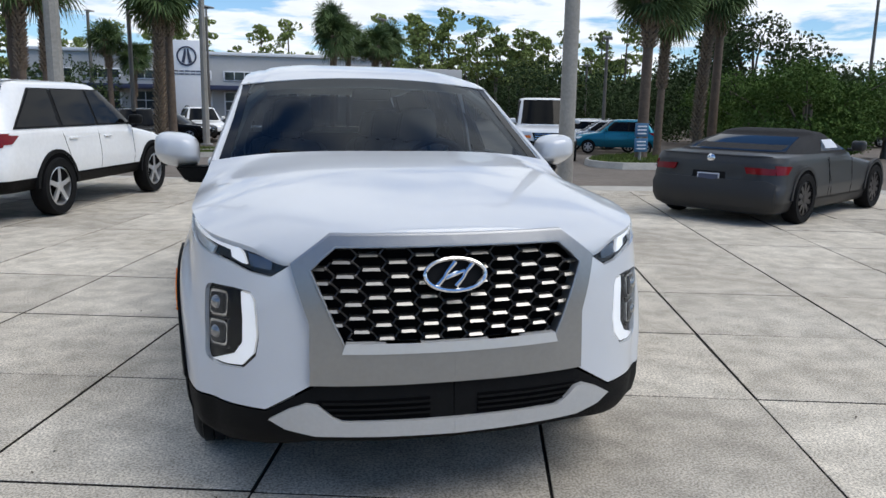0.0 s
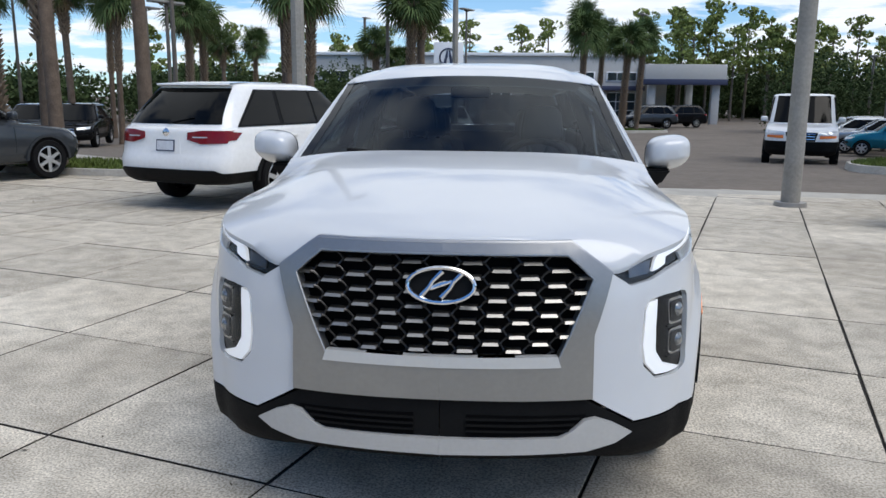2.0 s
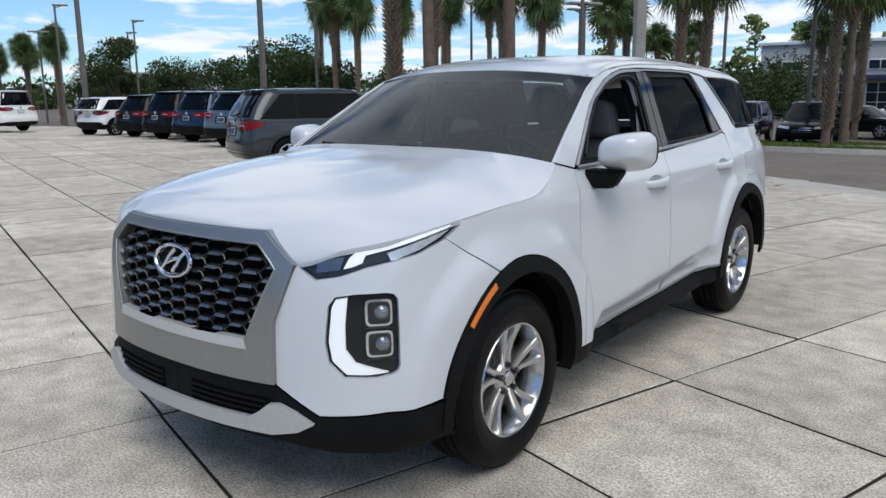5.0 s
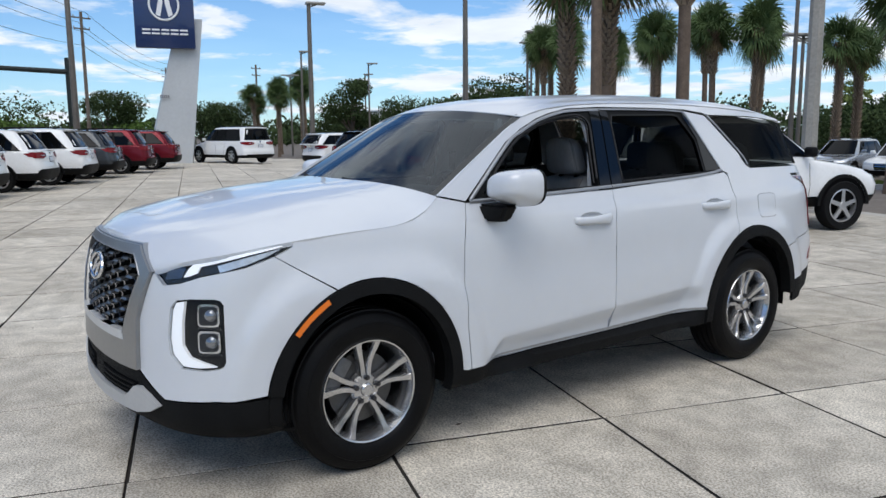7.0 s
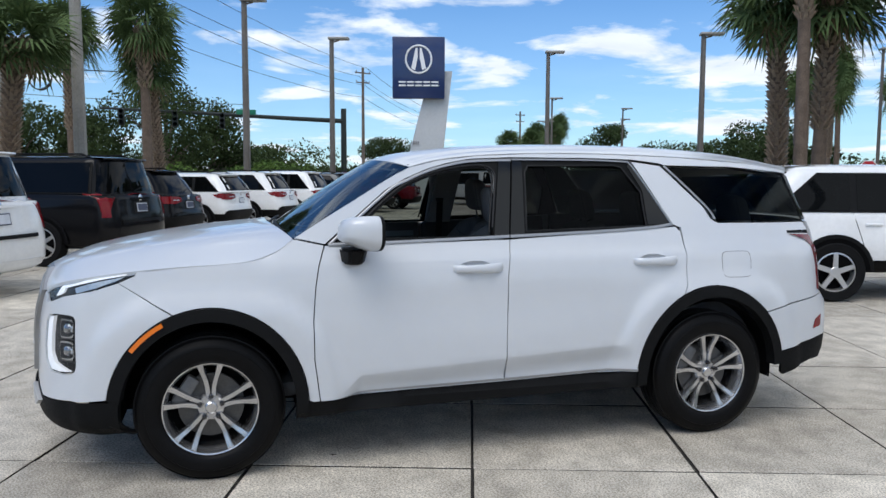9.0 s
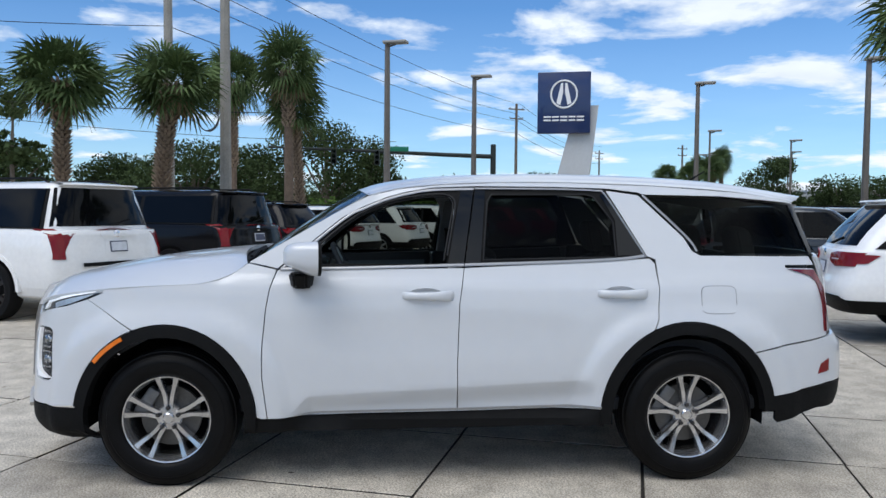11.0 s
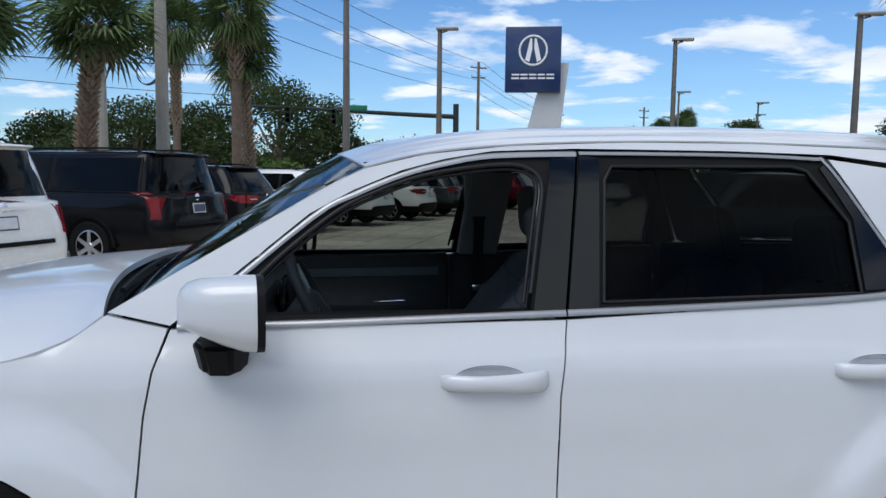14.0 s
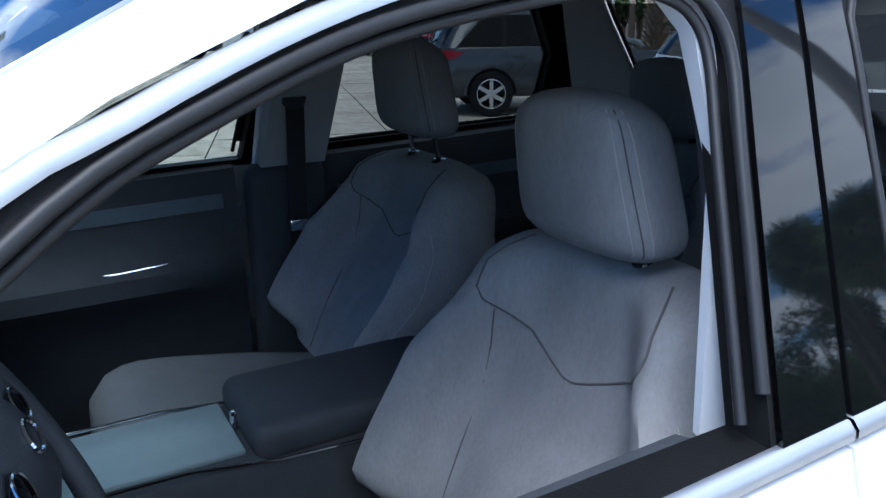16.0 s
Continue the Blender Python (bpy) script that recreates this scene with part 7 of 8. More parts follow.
    for s in (1, -1):
        MR = lambda x, z, pr, s=s: Vector((s * RE(x, z, pr).x, RE(x, z, pr).y, RE(x, z, pr).z))
        MF = lambda x, z, pr, s=s: Vector((s * FR(x, z, pr).x, FR(x, z, pr).y, FR(x, z, pr).z))
        if canvas:
            poly = [(hw * 0.54, tz - 0.055), (hw * 0.88, tz - 0.060), (hw * 0.91, tz + 0.020), (hw * 0.50, tz + 0.030)]
        elif tail == "tall":
            poly = [(hw * 0.835, tz - 0.28), (hw * 0.95, tz - 0.28), (hw * 0.95, tz + 0.115), (hw * 0.835, tz + 0.115)]
        else:
            poly = [(hw * 0.38, tz - 0.045), (hw * 0.60, tz - 0.10), (hw * 0.93, tz - 0.09), (hw * 0.95, tz + 0.075), (hw * 0.60, tz + 0.075), (hw * 0.38, tz + 0.045)]
        lp = part("tail_lamp", surf(bmesh.new(), poly, MR, 0.06, 0.02, 0.014, (), (1,)), TAILRED, root, "red tail lamp", 40)
        x0, x1 = min(p[0] for p in poly), max(p[0] for p in poly)
        if not canvas and tail != "tall":
            part("lamp_bar", surf(bmesh.new(), [(lerp(x0, x1, 0.15), tz - 0.02), (lerp(x0, x1, 0.55), tz - 0.02), (lerp(x0, x1, 0.55), tz - 0.006), (lerp(x0, x1, 0.15), tz - 0.006)], MR, 0.08, 0.004, 0.018, (), (1,)), LAMPCLEAR, lp, "clear reversing bar")
        yl = L - at_z(tz)[4] * 0.98
        if tail == "tall":
            part("tail_lamp_side", surf(bmesh.new(), [(yl + 0.125, tz + 0.115), (yl + 0.20, tz + 0.115), (yl + 0.20, tz - 0.28), (yl + 0.125, tz - 0.28)], SD, 0.06, 0.015, 0.012, (), (s,)), TAILRED, lp)
        else:
            part("tail_lamp_side", surf(bmesh.new(), [(yl - 0.16, tz + 0.045), (yl + 0.13, tz + 0.062), (yl + 0.13, tz - 0.06), (yl - 0.02, tz - 0.05)], SD, 0.06, 0.015, 0.010, (), (s,)), TAILRED, lp)
        part("head_lamp", surf(bmesh.new(), [(hw * 0.46, nose - 0.15), (hw * 0.90, nose - 0.11), (hw * 0.93, nose - 0.02), (hw * 0.46, nose - 0.06)], MF, 0.06, 0.02, 0.012, (), (1,)), LAMPCLEAR, root, "clear head lamp", 40)
        if indicator:
            part("indicator", surf(bmesh.new(), [(hw * 0.48, nose - 0.25), (hw * 0.92, nose - 0.23), (hw * 0.92, nose - 0.16), (hw * 0.48, nose - 0.16)], MF, 0.08, 0.02, 0.013, (), (1,)), AMBER, root, "amber indicator lens")
        part("fog_lamp", surf(bmesh.new(), [(hw * 0.60, zb + 0.16), (hw * 0.82, zb + 0.16), (hw * 0.82, zb + 0.24), (hw * 0.60, zb + 0.24)], MF, 0.08, 0.02, 0.014, (), (1,)), TRIM, root)
        bm = bmesh.new()
        add_box(bm, (0, 0, 0), (0.20, 0.12, 0.15), 0.045, Matrix.Translation((s * (hw * 0.95 + 0.12), ws + 0.50, belt + 0.08)), 3)
        add_box(bm, (s * (hw * 0.95 + 0.01), ws + 0.50, belt + 0.02), (0.10, 0.06, 0.04), 0.01)
        part("mirror", bm, TRIM if dark_mirror else body, root)
        if not canvas:
            for yh in (c1 - 0.22, c2 - 0.22):
                bm = bmesh.new()
                add_box(bm, (s * (side_x(yh, belt - 0.14) + 0.012), yh, belt - 0.14), (0.03, 0.2, 0.032), 0.012)
                part("door_handle", bm, CHROME if chrome else body, root)
        for yg, tilt in ((ws + 0.42, 0.0), (c1, 0.0), (c2 - 0.1, 0.12)):
            if yg < rear - 0.4 and not (canvas and yg > c1):
                # thin dark tube laid on the skin for the shade between doors
                bm = bmesh.new()
                add_tube(bm, [(s * (side_x(yg, z) + 0.0005), yg + tilt * (z - mid) / (belt - mid), z) for z in [lerp(low + 0.01, belt, k / 6) for k in range(7)]], 0.0045, 5)
                part("door_gap_shade", bm, DARKSHADE, root)
        if rails:
            bm = bmesh.new()
            xr = at_z(H - 0.04)[2] * 0.93
            add_tube(bm, [(s * xr, roof0 + 0.30, H - 0.06), (s * xr, roof0 + 0.45, H + 0.03), (s * xr, roof1 - 0.45, H + 0.03), (s * xr, roof1 - 0.25, H - 0.06)], 0.016, 6)
            part("roof_rail", bm, TRIM, root)
    # tail: plate in a recess, badge, bumper, spoiler, wiper
    pz = belt - 0.24 if not notch else belt - 0.34
    sheet("plate_recess", [(-0.25, pz - 0.10), (0.25, pz - 0.10), (0.23, pz + 0.10), (-0.23, pz + 0.10)], RE, TRIM if body is not WHITE else body, 0.003)
    pl = sheet("number_plate", [(-0.155, pz - 0.075), (0.155, pz - 0.075), (0.155, pz + 0.075), (-0.155, pz + 0.075)], RE, BARDARK if body is WHITE else PLATEW, 0.014, lab="dark frame round a white plate" if body is WHITE else "pale plate frame round a dark plate")
    sheet("plate_bar", [(-0.140, pz - 0.060), (0.140, pz - 0.060), (0.140, pz + 0.060), (-0.140, pz + 0.060)], RE, PLATEW if body is WHITE else BARDARK, 0.017, parent=pl, thick=0.003)
    bm = bmesh.new()
    add_lathe(bm, [(0.0, 0.016), (0.045, 0.012), (0.06, 0.0)], 14, Matrix.Translation((0, rear_y(0, belt - 0.07), belt - 0.07)) @ Matrix.Rotation(radians(-90), 4, "X"))
    part("badge", bm, CHROME, root, "small chrome badge")
    rl = rearlow or low + 0.10
    sheet("rear_bumper", [(-hw * 0.90, zb + 0.03), (hw * 0.90, zb + 0.03), (hw * 0.92, rl - 0.05), (hw * 0.80, rl), (-hw * 0.80, rl), (-hw * 0.92, rl - 0.05)], RE, trim, 0.016)
    if tail == "tall":
        sheet("bumper_step", [(-hw * 0.62, 0.745), (hw * 0.62, 0.745), (hw * 0.62, 0.795), (-hw * 0.62, 0.795)], RE, TRIM, 0.026)
        sheet("tailgate_handle", [(-0.30, belt - 0.10), (0.30, belt - 0.10), (0.30, belt - 0.065), (-0.30, belt - 0.065)], RE, body, 0.018)
    if not notch:
        bm = bmesh.new()
        yy, ww = rry(zr), at_z(zr)[2] * 0.9
        ring = [[bm.verts.new((x, y - 0.12 * (x / ww) ** 4, z)) for x in [ww * k / 5 for k in range(-5, 6)]] for y, z in ((yy - 0.35, H - 0.012), (yy + 0.09, zr + 0.035), (yy + 0.10, zr + 0.015), (yy - 0.02, zr - 0.02))]
        for A, B in zip(ring, ring[1:]):
            for k in range(10):
                bm.faces.new((A[k], A[k + 1], B[k + 1], B[k]))
        part("roof_spoiler", bm, body, root)
        bm = bmesh.new()
        add_tube(bm, [(0.0, rear_y(0, belt + 0.05) + 0.02, belt + 0.05), (-0.38, rear_y(0.38, belt + 0.13) + 0.018, belt + 0.13)], 0.009, 6)
        part("rear_wiper", bm, TRIM, root)
    else:
        bm = bmesh.new()
        add_tube(bm, [(x, rear_y(x, belt - 0.035) - 0.01, belt - 0.022) for x in [hw * 0.82 * k / 6 for k in range(-6, 7)]], [0.006] + [0.016] * 11 + [0.006], 6)
        part("tail_spoiler", bm, trim, root)
    # nose
    gr = sheet("front_grille", [(-hw * 0.36, nose - 0.32), (hw * 0.36, nose - 0.32), (hw * 0.44, nose - 0.07), (-hw * 0.44, nose - 0.07)], FR, TRIM, 0.014, lab="black front grille")
    for k in range(3):
        sheet("grille_bar", [(-hw * 0.36, nose - 0.27 + k * 0.075), (hw * 0.36, nose - 0.27 + k * 0.075), (hw * 0.36, nose - 0.252 + k * 0.075), (-hw * 0.36, nose - 0.252 + k * 0.075)], FR, CHROME, 0.026, parent=gr)
    if paper:
        for sd in (1, -1):
            if canvas:
                poly = [(roof1 - 0.62, z0 + 0.03), (roof1 - 0.62, zt - 0.03), (roof1 - 0.22, zt - 0.03), (roof1 - 0.18, z0 + 0.03)]
            else:
                poly = [(c1 + 0.10, z0 + 0.08), (c1 + 0.10, zt - 0.10), (c1 + 0.42, zt - 0.10), (c1 + 0.42, z0 + 0.08)]
            sheet("window_sticker", poly, SD, PLATEW, 0.012, (sd,), "white price sticker on the window")
    return root


def row(name, label, rear_at, heading, body, **kw):
    """Placed by the middle of its tail."""
    h = Vector(heading).normalized()
    L = kw.get("L", 4.7)
    return vehicle(name, label, "car", (rear_at[0] + h.x * L / 2, rear_at[1] + h.y * L / 2), (h.x, h.y), body, **kw)


H1 = (-0.42, -0.90)
row("suv", "white three-row suv with red tail lamps on the concrete", (-4.35, 7.55), (0.325, 0.945), WHITE, L=4.9, W=1.93, H=1.74, belt=1.12, hood=1.1, wr=0.38, tail="wrap", low=0.50, rearlow=0.57, zb=0.37, rails=False, roof1=4.30, rear=4.78, chrome=False, step=0.09, dark_mirror=True, spokes=5, group="white parked suvs")
row("sports_convertible", "matte grey low sports convertible with a black soft top", (5.32, 6.62), (0.87, 0.49), mat("matte_grey_paint", (0.040, 0.040, 0.0395), 0.45, 0.4, var=0.06, scale=3, coat=0.2), L=4.5, W=1.92, H=1.24, belt=0.93, hood=0.84, nose=0.62,
    wb=2.71, front=0.9, ws=1.45, roof0=2.15, roof1=2.95, rear=3.85, zb=0.16, wr=0.345, rails=False, trim=mat("low_black_trim", (0.02, 0.02, 0.02), 0.5), low=0.30, spokes=10, rim=mat("black_rim", (0.03, 0.028, 0.03), 0.3, 0.6),
    canvas=mat("soft_top_cloth", (0.012, 0.012, 0.013), 0.9, var=0.2, scale=20, bump=0.3, bscale=300), paper=True, tailz=0.74, rearlow=0.60, cuts=(2.75, 2.8), step=0.09)
row("suv", "dark grey compact suv with silver wheels by the palms", (-10.45, 8.2), (0.38, 0.925), GREY, L=4.6, W=1.85, H=1.68, belt=1.08, trim=GREY, low=0.3, rails=False, group="grey parked suvs")
row("suv", "tall white full-size suv with black wheels", (-5.9, -1.70), H1, WHITE, L=5.2, W=2.04, H=1.90, belt=1.24, hood=1.22, nose=1.05, wb=2.95, front=1.0, wr=0.41, rear=5.0, roof1=4.9, roof0=2.1, tail="tall", trim=WHITE, low=0.36, rim=mat("black_rim", (0.03, 0.028, 0.03), 0.3, 0.6), rails=True, group="full-size suvs")
row("suv", "glossy black full-size suv with tall red tail lamps", (-9.9, -0.45), H1, BLACK, L=5.6, W=2.04, H=1.90, belt=1.24, hood=1.22, nose=1.05, wb=3.3, front=1.0, wr=0.40, rear=5.4, roof1=5.3, roof0=2.1, tail="tall", trim=BLACK, low=0.36, group="full-size suvs")
for nm, lab, at, col, kw in (
        ("suv", "black mid-size suv with wide red tail lamps", (-14.6, 0.15), BLACK, {}),
        ("suv", "white crossover suv with small red tail lamps", (-17.9, 1.4), WHITE, dict(H=1.66, L=4.55)),
        ("suv", "white suv with chrome trim in the row", (-20.6, 3.0), WHITE, {}),
        ("suv", "white suv parked beside another white suv", (-23.2, 4.6), WHITE, dict(H=1.76)),
        ("suv", "dark grey suv at the far part of the row", (-26.0, 6.1), GREY, {}),
        ("suv", "dark red suv near the sign", (-28.9, 8.0), RED, dict(H=1.76)),
        ("suv", "dark red suv at the end of the row", (-32.0, 10.0), RED, {})):
    row(nm, lab, at, H1, col, group="left row of parked cars", **{**dict(L=4.8, W=1.92, H=1.72, belt=1.12), **kw})
row("suv", "large white suv parked across by the sign", (-35.2, 15.2), (-1.0, -0.25), WHITE, L=5.3, W=2.03, H=1.94, belt=1.2, hood=1.15, wb=3.1, wr=0.42, rear=5.1, roof1=5.0, low=0.4)
H2 = (-0.12, 0.99)
for lab, at, col, kw in (
        ("grey suv with silver roof rails", (-14.6, 12.0), mat("paint_pewter", (0.14, 0.145, 0.15), 0.32, 0.6, var=0.05, coat=0.9), dict(L=4.9)),
        ("blue-grey suv in the second row", (-17.2, 12.9), mat("paint_slate", (0.10, 0.125, 0.15), 0.32, 0.5, var=0.05, coat=0.9), {}),
        ("dark blue suv in the second row", (-20.9, 14.2), BLUE, dict(H=1.8)),
        ("black suv in the second row", (-23.6, 14.7), BLACK, dict(H=1.84)),
        ("black suv with chrome bar in the second row", (-26.4, 15.2), BLACK, {}),
        ("white compact suv at the end of the second row", (-29.6, 15.3), WHITE, dict(L=4.4, H=1.66))):
    row("suv", lab, at, H2, col, group="second row of parked cars", **{**dict(L=4.75, W=1.9, H=1.74, belt=1.12), **kw})
for nm, lab, at, hd, col, kw in (
        ("suv", "dark suv far off beyond the rows", (-53.8, 23.8), (-0.3, -0.9), GREY, {}),
        ("suv", "blue-grey suv far off by a lamp post", (-49.0, 25.6), (0.9, -0.2), mat("paint_slate", (0.10, 0.125, 0.15)), {}),
        ("sedan", "black sedan with a white window sticker", (-6.6, 39.1), (0.95, -0.3), BLACK, dict(H=1.48, belt=0.98, L=4.8, rails=False, paper=True)),
        ("suv", "white suv facing the road by the showroom", (-3.3, 43.4), (0.2, -1), WHITE, {}),
        ("sedan", "dark sedan by the showroom", (-1.0, 45.4), (0.2, -1), GREY, dict(H=1.48, belt=0.98, rails=False)),
        ("hatchback", "teal compact hatchback by the grass island", (16.85, 27.97), (-0.89, 0.45), TEAL, dict(L=3.7, W=1.6, H=1.5, belt=0.98, hood=0.98, nose=0.75, wb=2.39, front=0.7, ws=0.95, roof0=1.6, roof1=3.2, rear=3.55, wr=0.29, trim=TEAL, low=0.3, rails=False, tailz=0.9)),
        ("hatchback", "silver compact car behind the teal one", (17.5, 30.6), (-0.89, 0.45), SILVER, dict(L=4.1, W=1.7, H=1.48, belt=0.96, wb=2.5, roof1=3.6, rear=3.95, wr=0.31, rails=False, trim=SILVER, low=0.3)),
        ("sedan", "white sedan in the far row", (18.4, 33.4), (-0.89, 0.45), WHITE, dict(H=1.46, belt=0.96, rails=False)),
        ("sedan", "silver sedan at the end of the far row", (19.4, 36.4), (-0.89, 0.45), SILVER, dict(H=1.46, belt=0.96, rails=False)),
        ("suv", "dark blue suv seen from the front with sticker", (-8.1, 35.2), (0.1, -1), BLUE, dict(paper=True)),
        ("suv", "black suv seen from the front with sticker", (-5.2, 34.4), (0.1, -1), BLACK, dict(paper=True)),
        ("suv", "white suv seen from the front in the road row", (-11.3, 35.4), (0.1, -1), WHITE, dict(paper=True)),
        ("suv", "grey suv seen from the front in the road row", (-14.4, 36.6), (0.1, -1), SILVER, {}),
        ("suv", "black suv with sticker behind the palms", (-18.0, 30.6), (0.3, -1), BLACK, dict(paper=True)),
        ("suv", "grey suv behind the palms", (-21.4, 33.0), (0.3, -1), GREY, {}),
        ("suv", "silver suv behind the palms", (-24.6, 34.0), (0.3, -1), SILVER, {}),
        ("suv", "dark suv in front of the showroom", (2.0, 51.0), (0.4, -0.9), BLACK, {}),
        ("suv", "grey suv waiting by the canopy", (13.0, 58.5), (-0.95, -0.2), GREY, {}),
        ("suv", "black suv waiting by the canopy", (16.0, 62.0), (-0.95, -0.2), BLACK, {}),
        ("suv", "white car at the edge of the far lot", (33.0, 34.0), (-0.9, 0.3), WHITE, dict(H=1.5, belt=0.98)),
        ("suv", "silver car at the edge of the far lot", (37.0, 36.0), (-0.9, 0.3), SILVER, dict(H=1.5, belt=0.98))):
    row(nm, lab, at, hd, col, group="cars across the road", **{**dict(L=4.75, W=1.9, H=1.72, belt=1.1), **kw})
# white cargo van with a dark nose
vehicle("cargo_van", "white cargo van with black bumper facing the camera side", "van", (9.6, 23.4), (-0.33, -0.94), WHITE, L=5.7, W=2.0, H=2.1, belt=1.25, hood=1.2, nose=1.05, wb=3.4, front=0.9, ws=0.85, roof0=1.45, roof1=5.4, rear=5.6, wr=0.38, low=0.72, rails=False, tail="tall", rw=0.86, indicator=True, group="cars across the road")


# ---- inside the vehicle ----
CLOTH = mat("charcoal_seat_cloth", (0.23, 0.233, 0.24), 0.88, var=0.12, scale=22, bump=0.3, bscale=1100, spec=0.2, stretch=(1, 1, 0.35))
CLOTHMID = mat("charcoal_seat_insert", (0.16, 0.163, 0.168), 0.88, var=0.10, scale=18, bump=0.4, bscale=700, spec=0.25)
SOFT = mat("black_soft_trim", (0.040, 0.044, 0.050), 0.55, var=0.12, scale=25, bump=0.2, bscale=500, spec=0.3)
STITCH = mat("pale_stitching", (0.33, 0.33, 0.32), 0.8)
SEAM = mat("seat_seam", (0.08, 0.08, 0.083), 0.9)
TRIMGREY = mat("grey_pillar_trim", (0.33, 0.33, 0.32), 0.7, var=0.04, scale=20)
PANELSILVER = mat("console_silver_panel", (0.24, 0.30, 0.31), 0.4, 0.3, var=0.06, scale=6)
BELTWEB = mat("belt_webbing", (0.016, 0.016, 0.017), 0.7, bump=0.4, bscale=400)


seat_w = curve1([(0.0, 0.265), (0.25, 0.300), (0.5, 0.312), (0.64, 0.292), (0.74, 0.252), (0.90, 0.226), (0.97, 0.19), (1.0, 0.13)])
seat_y = curve1([(0.0, 2.525), (0.28, 2.605), (0.55, 2.690), (0.8, 2.732), (1.0, 2.742)])


def back_pt(s, t, front=True):
    """A point on the backrest: s across (-1..1), t up (0..1)."""
    w, y0, z0 = seat_w(t) * 1.05, seat_y(t), lerp(0.74, 1.262, t)
    a = abs(s)
    bol = (0.150 * smooth01(0.42, 0.88, a) * smooth01(0.0, 0.2, t) * smooth01(0.86, 0.55, t) + 0.085 * smooth01(0.3, 0.95, a) * smooth01(0.6, 0.8, t) * smooth01(1.0, 0.85, t))
    edge = max(0.0, 1 - a ** 8) ** 0.5
    if front:
        d = 0.058 * edge + bol * edge
        d += 0.014 * math.sin(math.pi * min(1, t / 0.5)) * (1 - a)
    else:
        d = -0.065 * edge
    if t > 0.93:
        d *= 1 - 0.7 * ((t - 0.93) / 0.07) ** 2
    return Vector((s * w, y0 - d, z0 + d * 0.12))


def make_seat(name, label):
    root = thing(name, label, "seat", "vehicle seats")
    bm = bmesh.new()
    ns, nt = 22, 26
    rows = []
    for j in range(nt + 1):
        t = j / nt
        ring = [bm.verts.new(back_pt(-1 + 2 * i / ns, t)) for i in range(ns + 1)]
        ring += [bm.verts.new(back_pt(1 - 2 * i / ns, t, False)) for i in range(1, ns)]
        rows.append(ring)
    m = len(rows[0])
    for A, B in zip(rows, rows[1:]):
        for k in range(m):
            bm.faces.new((A[k], A[(k + 1) % m], B[(k + 1) % m], B[k]))
    bm.faces.new(rows[0]); bm.faces.new(rows[-1])
    back = part("backrest", bm, CLOTH, root, "bolstered charcoal cloth backrest", 60)
    for pts, mm, r in (([(-0.74, 0.97), (-0.76, 0.86), (-0.68, 0.765), (-0.36, 0.69), (-0.08, 0.628), (0.0, 0.620), (0.08, 0.628), (0.36, 0.69), (0.68, 0.765), (0.76, 0.86), (0.74, 0.97)], SEAM, 0.0017),
                       ([(-0.60, 0.735), (-0.52, 0.55), (-0.45, 0.25), (-0.44, 0.02)], SEAM, 0.0013), ([(0.60, 0.735), (0.52, 0.55), (0.45, 0.25), (0.44, 0.02)], SEAM, 0.0013),
                       ([(-0.93, 0.72), (-0.95, 0.5), (-0.93, 0.2)], STITCH, 0.001), ([(0.93, 0.72), (0.95, 0.5), (0.93, 0.2)], STITCH, 0.001)):
        bm = bmesh.new()
        fine = [spline3([(a, b, 0) for a, b in pts], k / 24) for k in range(25)]
        add_tube(bm, [back_pt(p.x, p.y) + Vector((0, -0.0008, 0)) for p in fine], r, 6)
        part("seam" if mm is SEAM else "stitching", bm, mm, back)
    bm = bmesh.new()
    rows = []
    for j in range(15):
        t = j / 14
        y = lerp(1.95, 2.50, t)
        w = curve1([(0, 0.20), (0.12, 0.245), (0.6, 0.262), (1.0, 0.24)])(t)
        top = curve1([(0, 0.672), (0.06, 0.715), (0.2, 0.735), (0.55, 0.718), (1.0, 0.69)])(t)
        ring = []
        for k in range(32):
            a = k * math.tau / 32
            ca, sa = math.cos(a), math.sin(a)
            x = w * math.copysign(abs(ca) ** 0.45, ca)
            zz = top - 0.075 + 0.075 * math.copysign(abs(sa) ** 0.5, sa)
            if sa > 0:
                zz += 0.028 * smooth01(0.55, 0.9, abs(x) / w) * smooth01(1.0, 0.8, abs(x) / w) + 0.008
            ring.append(bm.verts.new((x, y, zz)))
        rows.append(ring)
    for A, B in zip(rows, rows[1:]):
        for k in range(32):
            bm.faces.new((A[k], A[(k + 1) % 32], B[(k + 1) % 32], B[k]))
    bm.faces.new(rows[0]); bm.faces.new(rows[-1])
    part("cushion", bm, CLOTHMID, root, "charcoal cloth seat cushion", 60)
    bm = bmesh.new()
    add_box(bm, (0, 2.27, 0.54), (0.44, 0.5, 0.22), 0.03)
    part("seat_base", bm, SOFT, root)
    return root


def hr_pt(a, t, lift, dy, up=0.0):
    """A point on a head restraint: a runs round it (0 along +x, -90 degrees to the front), t up from 0 to 1."""
    e = abs(2 * t - 1)
    w = 0.140 * max(0.0, 1 - e ** 7) ** 0.32 * lerp(1.06, 0.84, t) + up
    d = 0.060 * max(0.0, 1 - e ** 5) ** 0.42 + up
    ca, sa = math.cos(a), math.sin(a)
    x = w * math.copysign(abs(ca) ** 0.52, ca)
    y = lerp(2.690, 2.652, t) + dy + d * math.copysign(abs(sa) ** 0.62, sa) + 0.012 * (x / 0.137) ** 2
    return Vector((x, y, 1.268 + lift + 0.226 * t - 0.018 * (x / 0.137) ** 2 * t))


